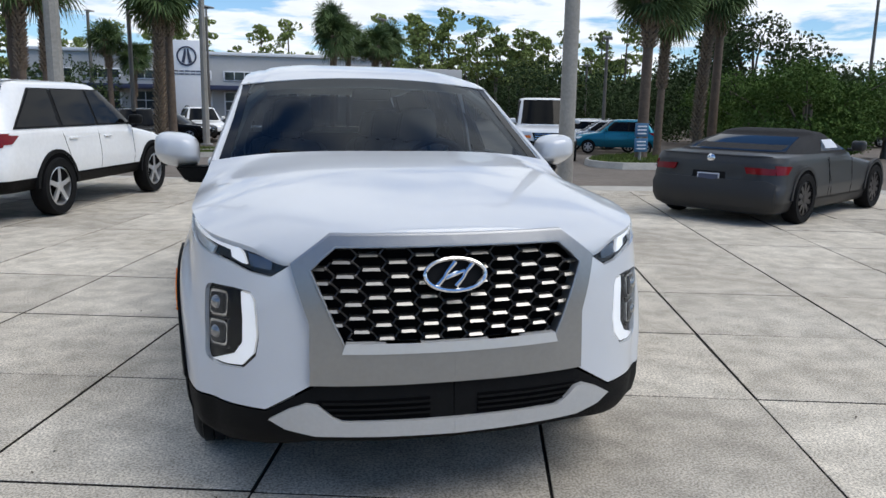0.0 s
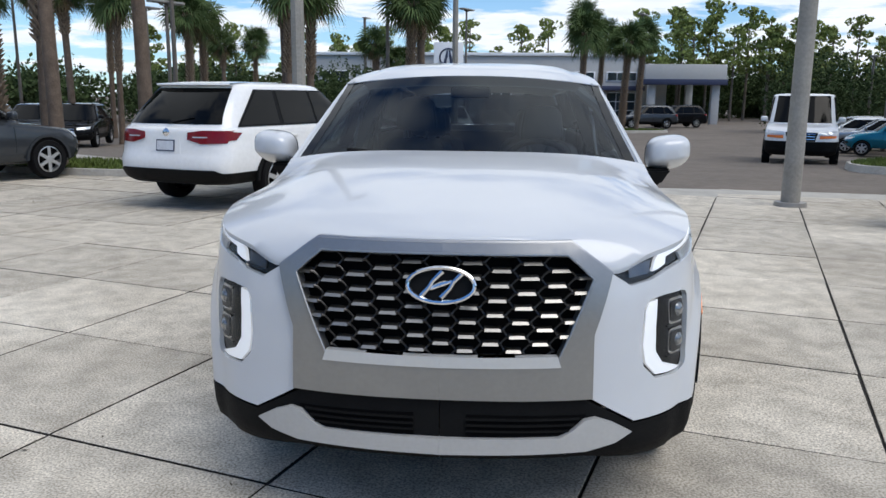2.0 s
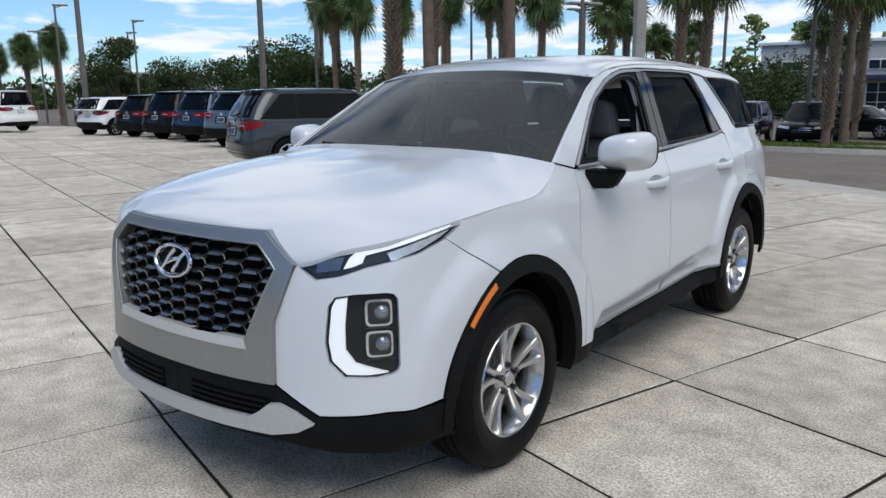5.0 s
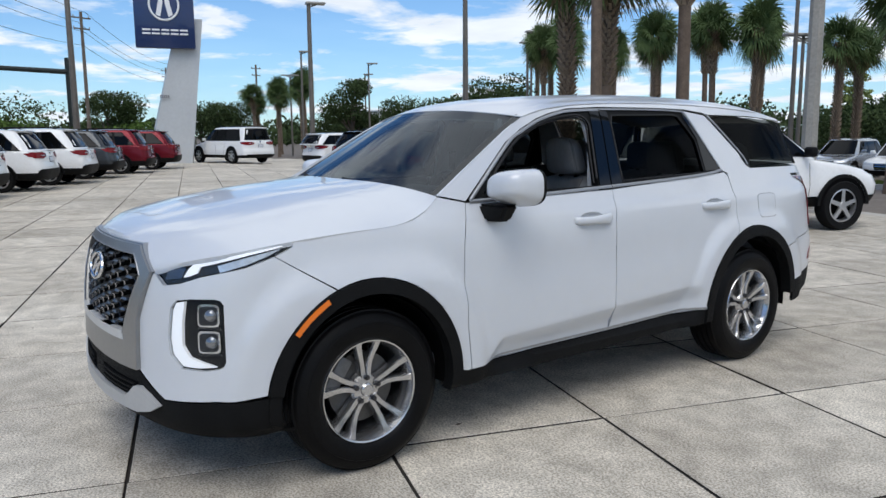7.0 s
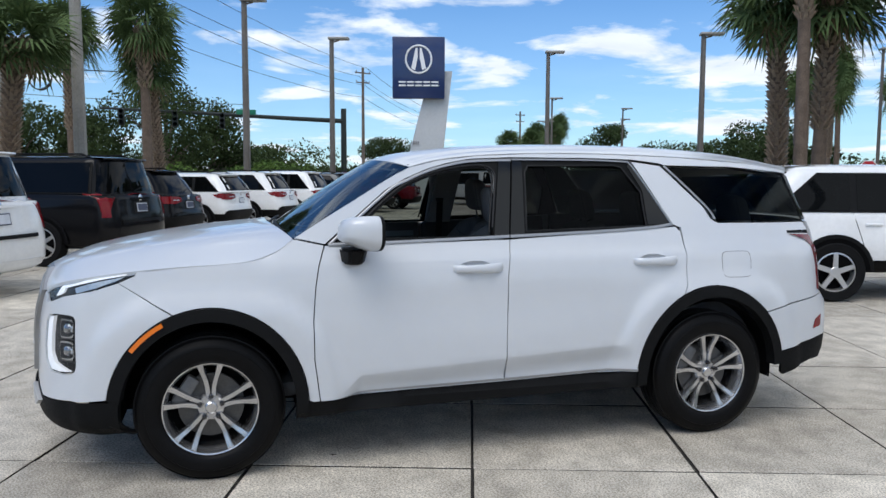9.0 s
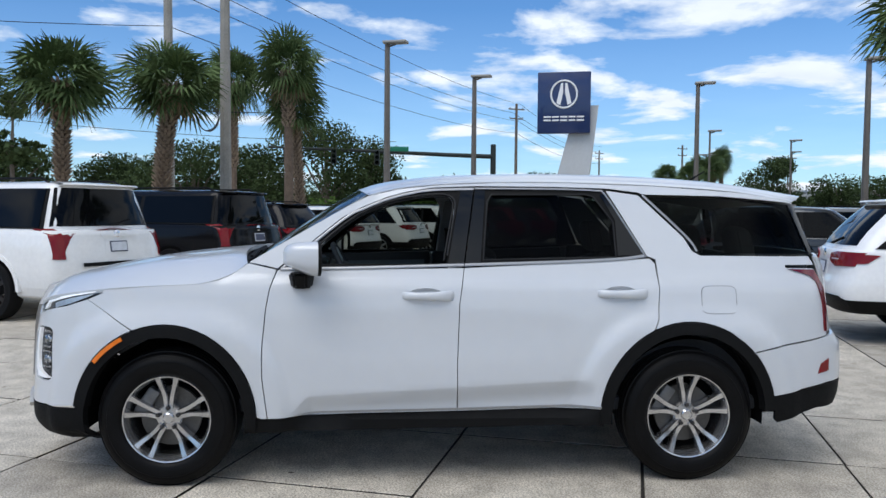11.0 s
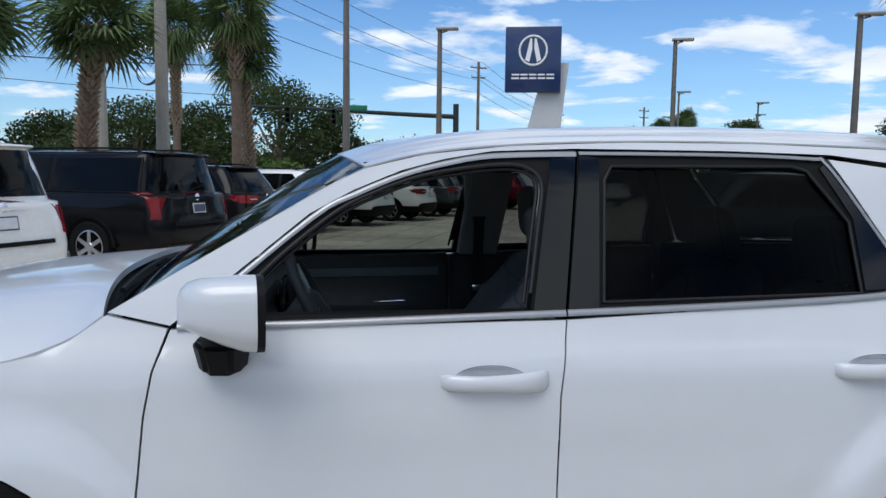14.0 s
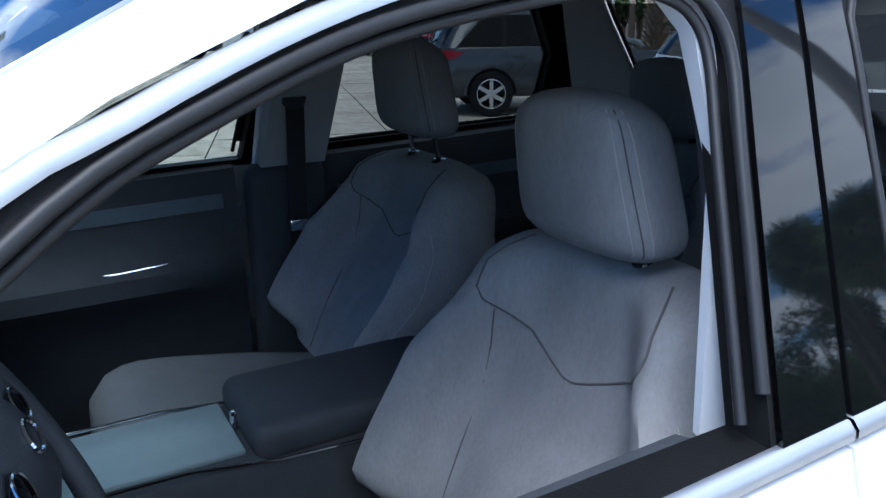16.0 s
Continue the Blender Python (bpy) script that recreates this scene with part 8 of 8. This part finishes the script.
def head_restraint(root, lift, dy):
    bm = bmesh.new()
    rows = []
    for j in range(19):
        t = 0.5 - 0.5 * math.cos(math.pi * lerp(0.02, 0.98, j / 18))
        rows.append([bm.verts.new(hr_pt(k * math.tau / 40, t, lift, dy)) for k in range(40)])
    for A, B in zip(rows, rows[1:]):
        for k in range(40):
            bm.faces.new((A[k], A[(k + 1) % 40], B[(k + 1) % 40], B[k]))
    bm.faces.new(rows[0]); bm.faces.new(rows[-1])
    hr = part("head_restraint", bm, CLOTH, root, "rounded charcoal head restraint", 60)
    for s in (1, -1):
        for deg, mm, r in ((-44, STITCH, 0.0009), (-20, STITCH, 0.0009), (-32, SEAM, 0.0011)):
            a = radians(deg if s > 0 else -180 - deg)
            bm = bmesh.new()
            add_tube(bm, [hr_pt(a, lerp(0.04, 0.95, k / 12), lift, dy, 0.0004) for k in range(13)], r, 5)
            part("stitching" if mm is STITCH else "seam", bm, mm, hr)
        bm = bmesh.new()
        add_tube(bm, [(s * 0.066, 2.735, 1.20), (s * 0.066, 2.695 + dy, 1.32 + lift)], 0.0062, 8)
        part("post", bm, CHROME, root, "chrome head restraint post")
        bm = bmesh.new()
        add_lathe(bm, [(0.0, 0.016), (0.016, 0.015), (0.021, 0.0)], 12, Matrix.Translation((s * 0.066, 2.722, 1.250)))
        part("post_sleeve", bm, GLOSSBLACK, root)


drv = make_seat("front_seat", "charcoal cloth driver seat with pale stitching")
psg = make_seat("front_seat", "charcoal cloth passenger seat with raised head restraint")
head_restraint(drv, 0.0, 0.0)
head_restraint(psg, 0.045, 0.0)
drv.matrix_basis = Matrix.Translation((0.43, -0.045, 0.0))
psg.matrix_basis = Matrix.Translation((-0.40, 0.090, 0.0)) @ Matrix.Translation((0, 2.72, 1.25)) @ Matrix.Rotation(radians(-4), 4, "X") @ Matrix.Translation((0, -2.72, -1.25))
for x, dy, dz in ((0.40, 0.93, -0.03), (-0.40, 0.93, -0.03), (0.42, 1.66, -0.05), (-0.42, 1.66, -0.05)):
    s = copy_thing(drv, Matrix.Translation((x, dy, dz)))
    s["label"] = "dark cloth rear seat behind the front row" if dy < 1 else "dark cloth third-row seat"

cabin = thing("cabin_trim", "black and grey interior trim inside the vehicle", "car interior")
bm = bmesh.new()
add_box(bm, (0, 2.9, 0.42), (1.66, 3.4, 0.08), 0.02)
part("floor_carpet", bm, SOFT, cabin, "black floor carpet")
# instrument panel
bm = bmesh.new()
prof = [(1.36, 1.175), (1.50, 1.190), (1.62, 1.185), (1.70, 1.165), (1.735, 1.12), (1.72, 1.03), (1.76, 0.97), (1.74, 0.90), (1.66, 0.80), (1.62, 0.55), (1.36, 0.5)]
rows = []
for i in range(13):
    s = -1 + 2 * i / 12
    rows.append([bm.verts.new((s * 0.765, y + 0.03 * s * s, z - 0.02 * s * s)) for y, z in prof])
for A, B in zip(rows, rows[1:]):
    for k in range(len(prof) - 1):
        bm.faces.new((A[k], A[k + 1], B[k + 1], B[k]))
bm.faces.new(rows[0]); bm.faces.new(rows[-1])
dash = part("dashboard", bm, SOFT, cabin, "black soft dashboard", 50)
bm = bmesh.new()
add_box(bm, (0.37, 1.66, 1.205), (0.40, 0.17, 0.07), 0.03)
part("instrument_hood", bm, SOFT, dash)
bm = bmesh.new()
add_box(bm, (0.02, 1.735, 1.13), (0.34, 0.02, 0.13), 0.008, None)
part("display", bm, GLOSSBLACK, dash, "gloss black centre display")
for x in (0.66, 0.20, -0.20, -0.66):
    bm = bmesh.new()
    add_box(bm, (x, 1.755, 1.035), (0.15, 0.02, 0.05), 0.008)
    vn = part("air_vent", bm, TRIM, dash)
    bm = bmesh.new()
    add_box(bm, (x, 1.768, 1.035), (0.14, 0.006, 0.006))
    part("vent_blade", bm, CHROME, vn)
bm = bmesh.new()
vs = [bm.verts.new(p) for p in ((-0.06, 1.46, 1.198), (0.25, 1.44, 1.199), (0.26, 1.63, 1.200), (-0.05, 1.65, 1.199))]
r = bmesh.ops.extrude_face_region(bm, geom=[bm.faces.new(vs)])
bmesh.ops.translate(bm, vec=(0, 0, 0.003), verts=[v for v in r["geom"] if isinstance(v, bmesh.types.BMVert)])
tagged(new("paper_sheet", finish(bm, "paper_sheet", mat("white_paper", (0.8, 0.8, 0.78), 0.7, var=0.03, scale=10))), "white paper sheet lying on the dashboard", "paper")
# steering wheel
wc = Matrix.Translation((0.375, 1.885, 1.145)) @ Matrix.Rotation(radians(-62), 4, "X")
bm = bmesh.new()
add_tube(bm, [wc @ Vector((0.187 * math.cos(a), 0.187 * math.sin(a), 0)) for a in [k * math.tau / 48 for k in range(49)]], 0.0165, 12, False)
wheel_ = part("steering_wheel", bm, SOFT, cabin, "black leather steering wheel")
bm = bmesh.new()
add_lathe(bm, [(0.0, 0.03), (0.055, 0.026), (0.078, 0.008), (0.08, -0.03), (0.05, -0.09), (0.05, -0.25)], 28, wc)
part("wheel_hub", bm, SOFT, wheel_)
for a in (0, 180, 250, 290):
    bm = bmesh.new()
    add_box(bm, (0.125, 0, 0.0), (0.12, 0.04 if a in (0, 180) else 0.022, 0.018), 0.006, wc @ Matrix.Rotation(radians(a), 4, "Z"))
    part("wheel_spoke", bm, SOFT if a in (0, 180) else PANELSILVER, wheel_)
for s in (1, -1):
    bm = bmesh.new()
    add_box(bm, (s * 0.105, 0.0, 0.012), (0.055, 0.034, 0.012), 0.005, wc)
    bt = part("wheel_buttons", bm, GLOSSBLACK, wheel_)
    bm = bmesh.new()
    add_tube(bm, [wc @ Vector((s * (0.105 + 0.03 * math.cos(a)), 0.02 * math.sin(a), 0.018)) for a in [k * math.tau / 20 for k in range(21)]], 0.0018, 5, False)
    part("button_ring", bm, CHROME, bt)
bm = bmesh.new()
add_tube(bm, [wc @ Vector((0.03 * math.cos(a), 0.017 * math.sin(a), 0.031)) for a in [k * math.tau / 24 for k in range(25)]], 0.003, 6, False)
part("hub_badge", bm, CHROME, wheel_)
for s in (1, -1):
    bm = bmesh.new()
    add_tube(bm, [wc @ Vector((s * 0.06, 0.02, -0.06)), wc @ Vector((s * 0.17, 0.06, -0.05))], [0.010, 0.007], 8)
    part("stalk", bm, TRIM, wheel_)
bm = bmesh.new()
add_tube(bm, [wc @ Vector((0, 0, -0.05)), wc @ Vector((0, 0, -0.30))], 0.05, 12)
part("column_shroud", bm, SOFT, wheel_)
# centre console with armrest lid and silver sliding cover
bm = bmesh.new()
add_box(bm, (0, 2.15, 0.685), (0.245, 0.98, 0.42), 0.03)
con = part("centre_console", bm, SOFT, cabin, "black centre console")
bm = bmesh.new()
add_box(bm, (0, 2.42, 0.913), (0.245, 0.42, 0.070), 0.028, None, 4)
part("armrest_lid", bm, SOFT, con, "padded black armrest lid")
bm = bmesh.new()
add_box(bm, (0, 2.00, 0.899), (0.190, 0.40, 0.012), 0.004)
pn = part("console_cover", bm, PANELSILVER, con, "silver grey sliding console cover")
for s in (1, -1):
    bm = bmesh.new()
    add_tube(bm, [(s * 0.112, 1.78, 0.904), (s * 0.114, 2.1, 0.902), (s * 0.121, 2.25, 0.884), (s * 0.124, 2.58, 0.868)], 0.0032, 6)
    part("chrome_strip", bm, CHROME, con)
bm = bmesh.new()
add_box(bm, (0.0, 2.206, 0.914), (0.016, 0.012, 0.030), 0.003)
part("lid_latch", bm, CHROME, con)
bm = bmesh.new()
add_box(bm, (0, 1.80, 0.93), (0.22, 0.22, 0.14), 0.03)
part("shift_panel", bm, GLOSSBLACK, con)
# door linings, pillar trim, belts
for s in (1, -1):
    for y0, y1, nm in ((1.47, 2.44, "front_door_lining"), (2.60, 3.46, "rear_door_lining")):
        bm = bmesh.new()
        prof = [(0.835, 1.196), (0.815, 1.205), (0.79, 1.198), (0.778, 1.14), (0.768, 1.06), (0.742, 1.00), (0.705, 0.975), (0.70, 0.93), (0.745, 0.89), (0.765, 0.70), (0.775, 0.42)]
        rows = []
        for k in range(9):
            t = k / 8
            y = lerp(y0, y1, t)
            arm = smooth01(0.0, 0.3, t) * smooth01(1.0, 0.85, t)
            rows.append([bm.verts.new((s * (x if not 5 <= i <= 8 else lerp(0.765, x, arm)), y, z + 0.03 * (y - 2.0) * (i < 4))) for i, (x, z) in enumerate(prof)])
        for A, B in zip(rows, rows[1:]):
            for k in range(len(prof) - 1):
                bm.faces.new((A[k], A[k + 1], B[k + 1], B[k]))
        ln = part(nm, bm, SOFT, cabin, "black moulded door lining", 45)
        bm = bmesh.new()
        pts = [(s * 0.772, lerp(y0 + 0.12, y1 - 0.04, k / 8), 1.115 + 0.015 * k / 8) for k in range(9)]
        A = [bm.verts.new(Vector(p) + Vector((-0.003 * s, 0, 0.020))) for p in pts]
        B = [bm.verts.new(Vector(p) + Vector((-0.003 * s, 0, -0.020))) for p in pts]
        for k in range(8):
            bm.faces.new((A[k], A[k + 1], B[k + 1], B[k]))
        part("lining_strip", bm, mat("lining_satin", (0.11, 0.14, 0.16), 0.45, 0.3, var=0.1, scale=8), ln, "satin grey strip")
        bm = bmesh.new()
        add_tube(bm, [(s * 0.738, lerp(y0, y1, 0.56), 0.986), (s * 0.724, lerp(y0, y1, 0.68), 0.990), (s * 0.730, lerp(y0, y1, 0.79), 0.994)], 0.003, 6)
        part("pull_strip", bm, CHROME, ln, "chrome pull strip")
        bm = bmesh.new()
        add_box(bm, (s * 0.76, lerp(y0, y1, 0.22), 1.062), (0.02, 0.12, 0.03), 0.008)
        part("inner_handle", bm, CHROME, ln, "chrome inner door handle")
    bm = bmesh.new()
    lo = [(0.785, 2.495 + 0.08 * (s > 0)), (0.720, 2.495 + 0.08 * (s > 0)), (0.720, 2.67), (0.785, 2.67)]
    A = [bm.verts.new((s * x, y, 1.215)) for x, y in lo]
    B = [bm.verts.new((s * (x - 0.14), y + 0.05, 1.60)) for x, y in lo]
    for k in range(4):
        bm.faces.new((A[k], A[(k + 1) % 4], B[(k + 1) % 4], B[k]))
    pt = part("pillar_trim", bm, TRIMGREY if s < 0 else SOFT, cabin, "light grey upper pillar trim" if s < 0 else "dark upper pillar trim")
    bm = bmesh.new()
    add_box(bm, (s * 0.755, 2.565 if s < 0 else 2.645, 0.80), (0.075, 0.22, 0.84), 0.03, None, 3)
    part("lower_pillar_trim", bm, SOFT, cabin, "black lower pillar trim")
    bm = bmesh.new()
    add_tube(bm, [(s * 0.668, 2.575 if s < 0 else 2.684, 1.385), (s * 0.658, 2.575 if s < 0 else 2.684, 1.40)], 0.032, 12)
    part("belt_anchor", bm, SOFT, pt)
    bm = bmesh.new()
    yb = 2.552 if s < 0 else 2.66
    q = [bm.verts.new(v) for v in ((s * 0.655, yb, 1.39), (s * 0.655, yb + 0.048, 1.39), (s * 0.692, yb + 0.044, 0.98), (s * 0.692, yb - 0.004, 0.98))]
    r = bmesh.ops.extrude_face_region(bm, geom=[bm.faces.new(q)])
    bmesh.ops.translate(bm, vec=(-0.003 * s, 0, 0), verts=[v for v in r["geom"] if isinstance(v, bmesh.types.BMVert)])
    part("seat_belt", bm, BELTWEB, cabin, "black seat belt webbing")
    bm = bmesh.new()
    add_box(bm, (s * 0.680, yb + 0.021, 1.060), (0.012, 0.05, 0.03), 0.004)
    part("belt_tongue", bm, CHROME, cabin)
    # white body pillar inside the lowered window
    bm = bmesh.new()
    rings = [[bm.verts.new((s * x, y, z)) for x, y in pts] for z, pts in ((1.19, ((0.782, 2.482), (0.770, 2.486), (0.768, 2.56), (0.792, 2.56))), (1.44, ((0.746, 2.516), (0.730, 2.520), (0.728, 2.58), (0.752, 2.58))),
                                                                  (1.57, ((0.712, 2.508), (0.688, 2.512), (0.688, 2.60), (0.712, 2.60))), (1.625, ((0.69, 2.47), (0.668, 2.47), (0.668, 2.60), (0.69, 2.60))))]
    for A, B in zip(rings, rings[1:]):
        for k in range(4):
            bm.faces.new((A[k], A[(k + 1) % 4], B[(k + 1) % 4], B[k]))
    part("body_pillar", bm, PEARL, hero)
    # rear side trim closes the boot
    bm = bmesh.new()
    add_box(bm, (s * 0.76, 4.05, 0.84), (0.06, 1.1, 0.86), 0.02)
    part("boot_lining", bm, SOFT, cabin)
    bm = bmesh.new()
    add_tube(bm, [(s * 0.60, 1.98, 1.575), (s * 0.70, 1.88, 1.49), (s * 0.79, 1.55, 1.29), (s * 0.82, 1.45, 1.22)], 0.030, 8)
    part("screen_pillar_trim", bm, TRIMGREY, cabin, "grey windscreen pillar trim")
bm = bmesh.new()
add_box(bm, (0, 1.90, 1.565), (0.22, 0.03, 0.065), 0.02)
part("rear_view_mirror", bm, SOFT, cabin, "black rear view mirror")
bm = bmesh.new()
add_box(bm, (0, 4.55, 0.85), (1.4, 0.06, 0.8), 0.02)
part("tailgate_lining", bm, SOFT, cabin)


# ---- concrete slabs of the sales pad ----
CONC = concrete_mat("concrete_slab", False)
CONC_ALL = concrete_mat("concrete_slab_far", True)
pad = new("pavement")
tagged(pad, "pale concrete slab paving with dark open joints", "pavement", kind="structure")
SU, SV, GAP = 1.197, 1.187, 0.0075
shapes = []
rs = random.Random(5)
for k in range(6):
    bm = bmesh.new()
    hu, hv = SU / 2 - GAP, SV / 2 - GAP
    j = [rs.uniform(-0.004, 0.004) for _ in range(8)]
    cor = [(-hu + j[0], -hv + j[1]), (hu + j[2], -hv + j[3]), (hu + j[4], hv + j[5]), (-hu + j[6], hv + j[7])]
    lo = [bm.verts.new((x, y, -0.10)) for x, y in cor]
    md = [bm.verts.new((x, y, -0.003)) for x, y in cor]
    hi = [bm.verts.new((x * 0.994, y * 0.994, 0.0)) for x, y in cor]
    for A, B in ((lo, md), (md, hi)):
        for i in range(4):
            bm.faces.new((A[i], A[(i + 1) % 4], B[(i + 1) % 4], B[i]))
    bm.faces.new(hi)
    bm.faces.ensure_lookup_table()
    for fc in bm.faces[:4]:
        fc.material_index = 1
    shapes.append(finish(bm, "slab", [CONC, JOINT], 15))
turn_z = Matrix.Rotation(math.atan2(TU.y, TU.x), 4, "Z")
V, F = [], []
for i in range(-36, 34):
    for j in range(-46, 16):
        x, y = slab_xy((i + 0.5) * SU, (j + 0.5) * SV)
        lim = pad_edge(x)
        if y > lim - 0.55 or x > 16 or x < -52 or y < -26:
            continue
        dz = rs.uniform(-0.002, 0.002)
        if (x - 1.2) ** 2 + (y - 2.2) ** 2 < 9.0 ** 2:
            ob = bpy.data.objects.new("slab", shapes[rs.randrange(6)])
            scene.collection.objects.link(ob)
            ob.parent = pad
            ob.matrix_basis = Matrix.Translation((x, y, dz)) @ turn_z
        else:
            o = len(V)
            hu, hv = SU / 2 - GAP * 1.2, SV / 2 - GAP * 1.2
            base = gz(x, y)
            for z in (-0.10, 0.0):
                for a, b in ((-hu, -hv), (hu, -hv), (hu, hv), (-hu, hv)):
                    V.append((x + TU.x * a - TU.y * b, y + TU.y * a + TU.x * b, base + dz + z))
            F += [(o + 4, o + 5, o + 6, o + 7)] + [(o + q, o + (q + 1) % 4, o + 4 + (q + 1) % 4, o + 4 + q) for q in range(4)]
me = bpy.data.meshes.new("far_slabs")
me.from_pydata(V, [], F)
me.materials.append(CONC_ALL)
me.materials.append(JOINT)
me.polygons.foreach_set("material_index", np.array([0, 1, 1, 1, 1] * (len(F) // 5)))
fs = new("far_slabs", me)
fs.parent = pad
tagged(fs, "concrete slabs farther off", kind="stuff")
# grit in the joints
bm = bmesh.new()
cs = []
for x in range(-52, 17, 4):
    cs.append((x, pad_edge(x) - 0.9))
vs = [bm.verts.new((x, y, gz(x, y) - 0.012)) for x, y in cs]
wl = [bm.verts.new((x, -26.5, -0.012)) for x, y in cs]
for k in range(len(cs) - 1):
    bm.faces.new((wl[k], wl[k + 1], vs[k + 1], vs[k]))
jo = new("joint_filling", finish(bm, "joint_filling", JOINT))
jo.parent = pad
# pale edging strip along the asphalt
bm = bmesh.new()
xs = [-30 + 0.7 * k for k in range(60)]
A = [bm.verts.new((x, pad_edge(x) - 0.5, gz(x, pad_edge(x)) + 0.004)) for x in xs]
B = [bm.verts.new((x, pad_edge(x) + 0.02, gz(x, pad_edge(x)) + 0.004)) for x in xs]
C = [bm.verts.new((x, pad_edge(x) + 0.03, gz(x, pad_edge(x)) - 0.08)) for x in xs]
D = [bm.verts.new((x, pad_edge(x) - 1.1, gz(x, pad_edge(x)) - 0.012)) for x in xs]
for P, Q in ((D, A), (A, B), (B, C)):
    for k in range(len(xs) - 1):
        bm.faces.new((P[k], P[k + 1], Q[k + 1], Q[k]))
eg = new("edging", finish(bm, "edging", KERB))
tagged(eg, "pale concrete edging along the asphalt road", "kerb", kind="structure")
# dry leaves and grit blown over the slabs
rl = random.Random(12)
C, A2, B2 = [], [], []
for cx, cy, n, r in ((-6.4, 7.9, 16, 0.5), (-6.6, 6.6, 6, 0.3), (-1.95, 0.85, 5, 0.25), (2.6, 1.6, 8, 1.2), (-2.2, -0.6, 7, 1.0), (3.2, 4.6, 7, 1.2), (1.9, -1.2, 6, 0.9), (-4.0, 4.0, 9, 1.6), (4.6, 3.0, 8, 1.6)):
    for _ in range(n):
        a, q = rl.uniform(0, 6.28), rl.uniform(0.006, 0.022)
        x, y = cx + rl.gauss(0, r), cy + rl.gauss(0, r)
        C.append((x, y, gz(x, y) + 0.006))
        A2.append((q * math.cos(a), q * math.sin(a), rl.uniform(0, 0.004)))
        B2.append((-0.5 * q * math.sin(a), 0.5 * q * math.cos(a), rl.uniform(0, 0.004)))
lit = new("leaf_litter", leaf_mesh("leaf_litter", [(np.array(C), np.array(A2), np.array(B2))], mat("dry_leaf", (0.07, 0.05, 0.03), 0.9, var=0.4, scale=9)))
tagged(lit, "small dry leaves scattered on the concrete", "leaves", kind="stuff")
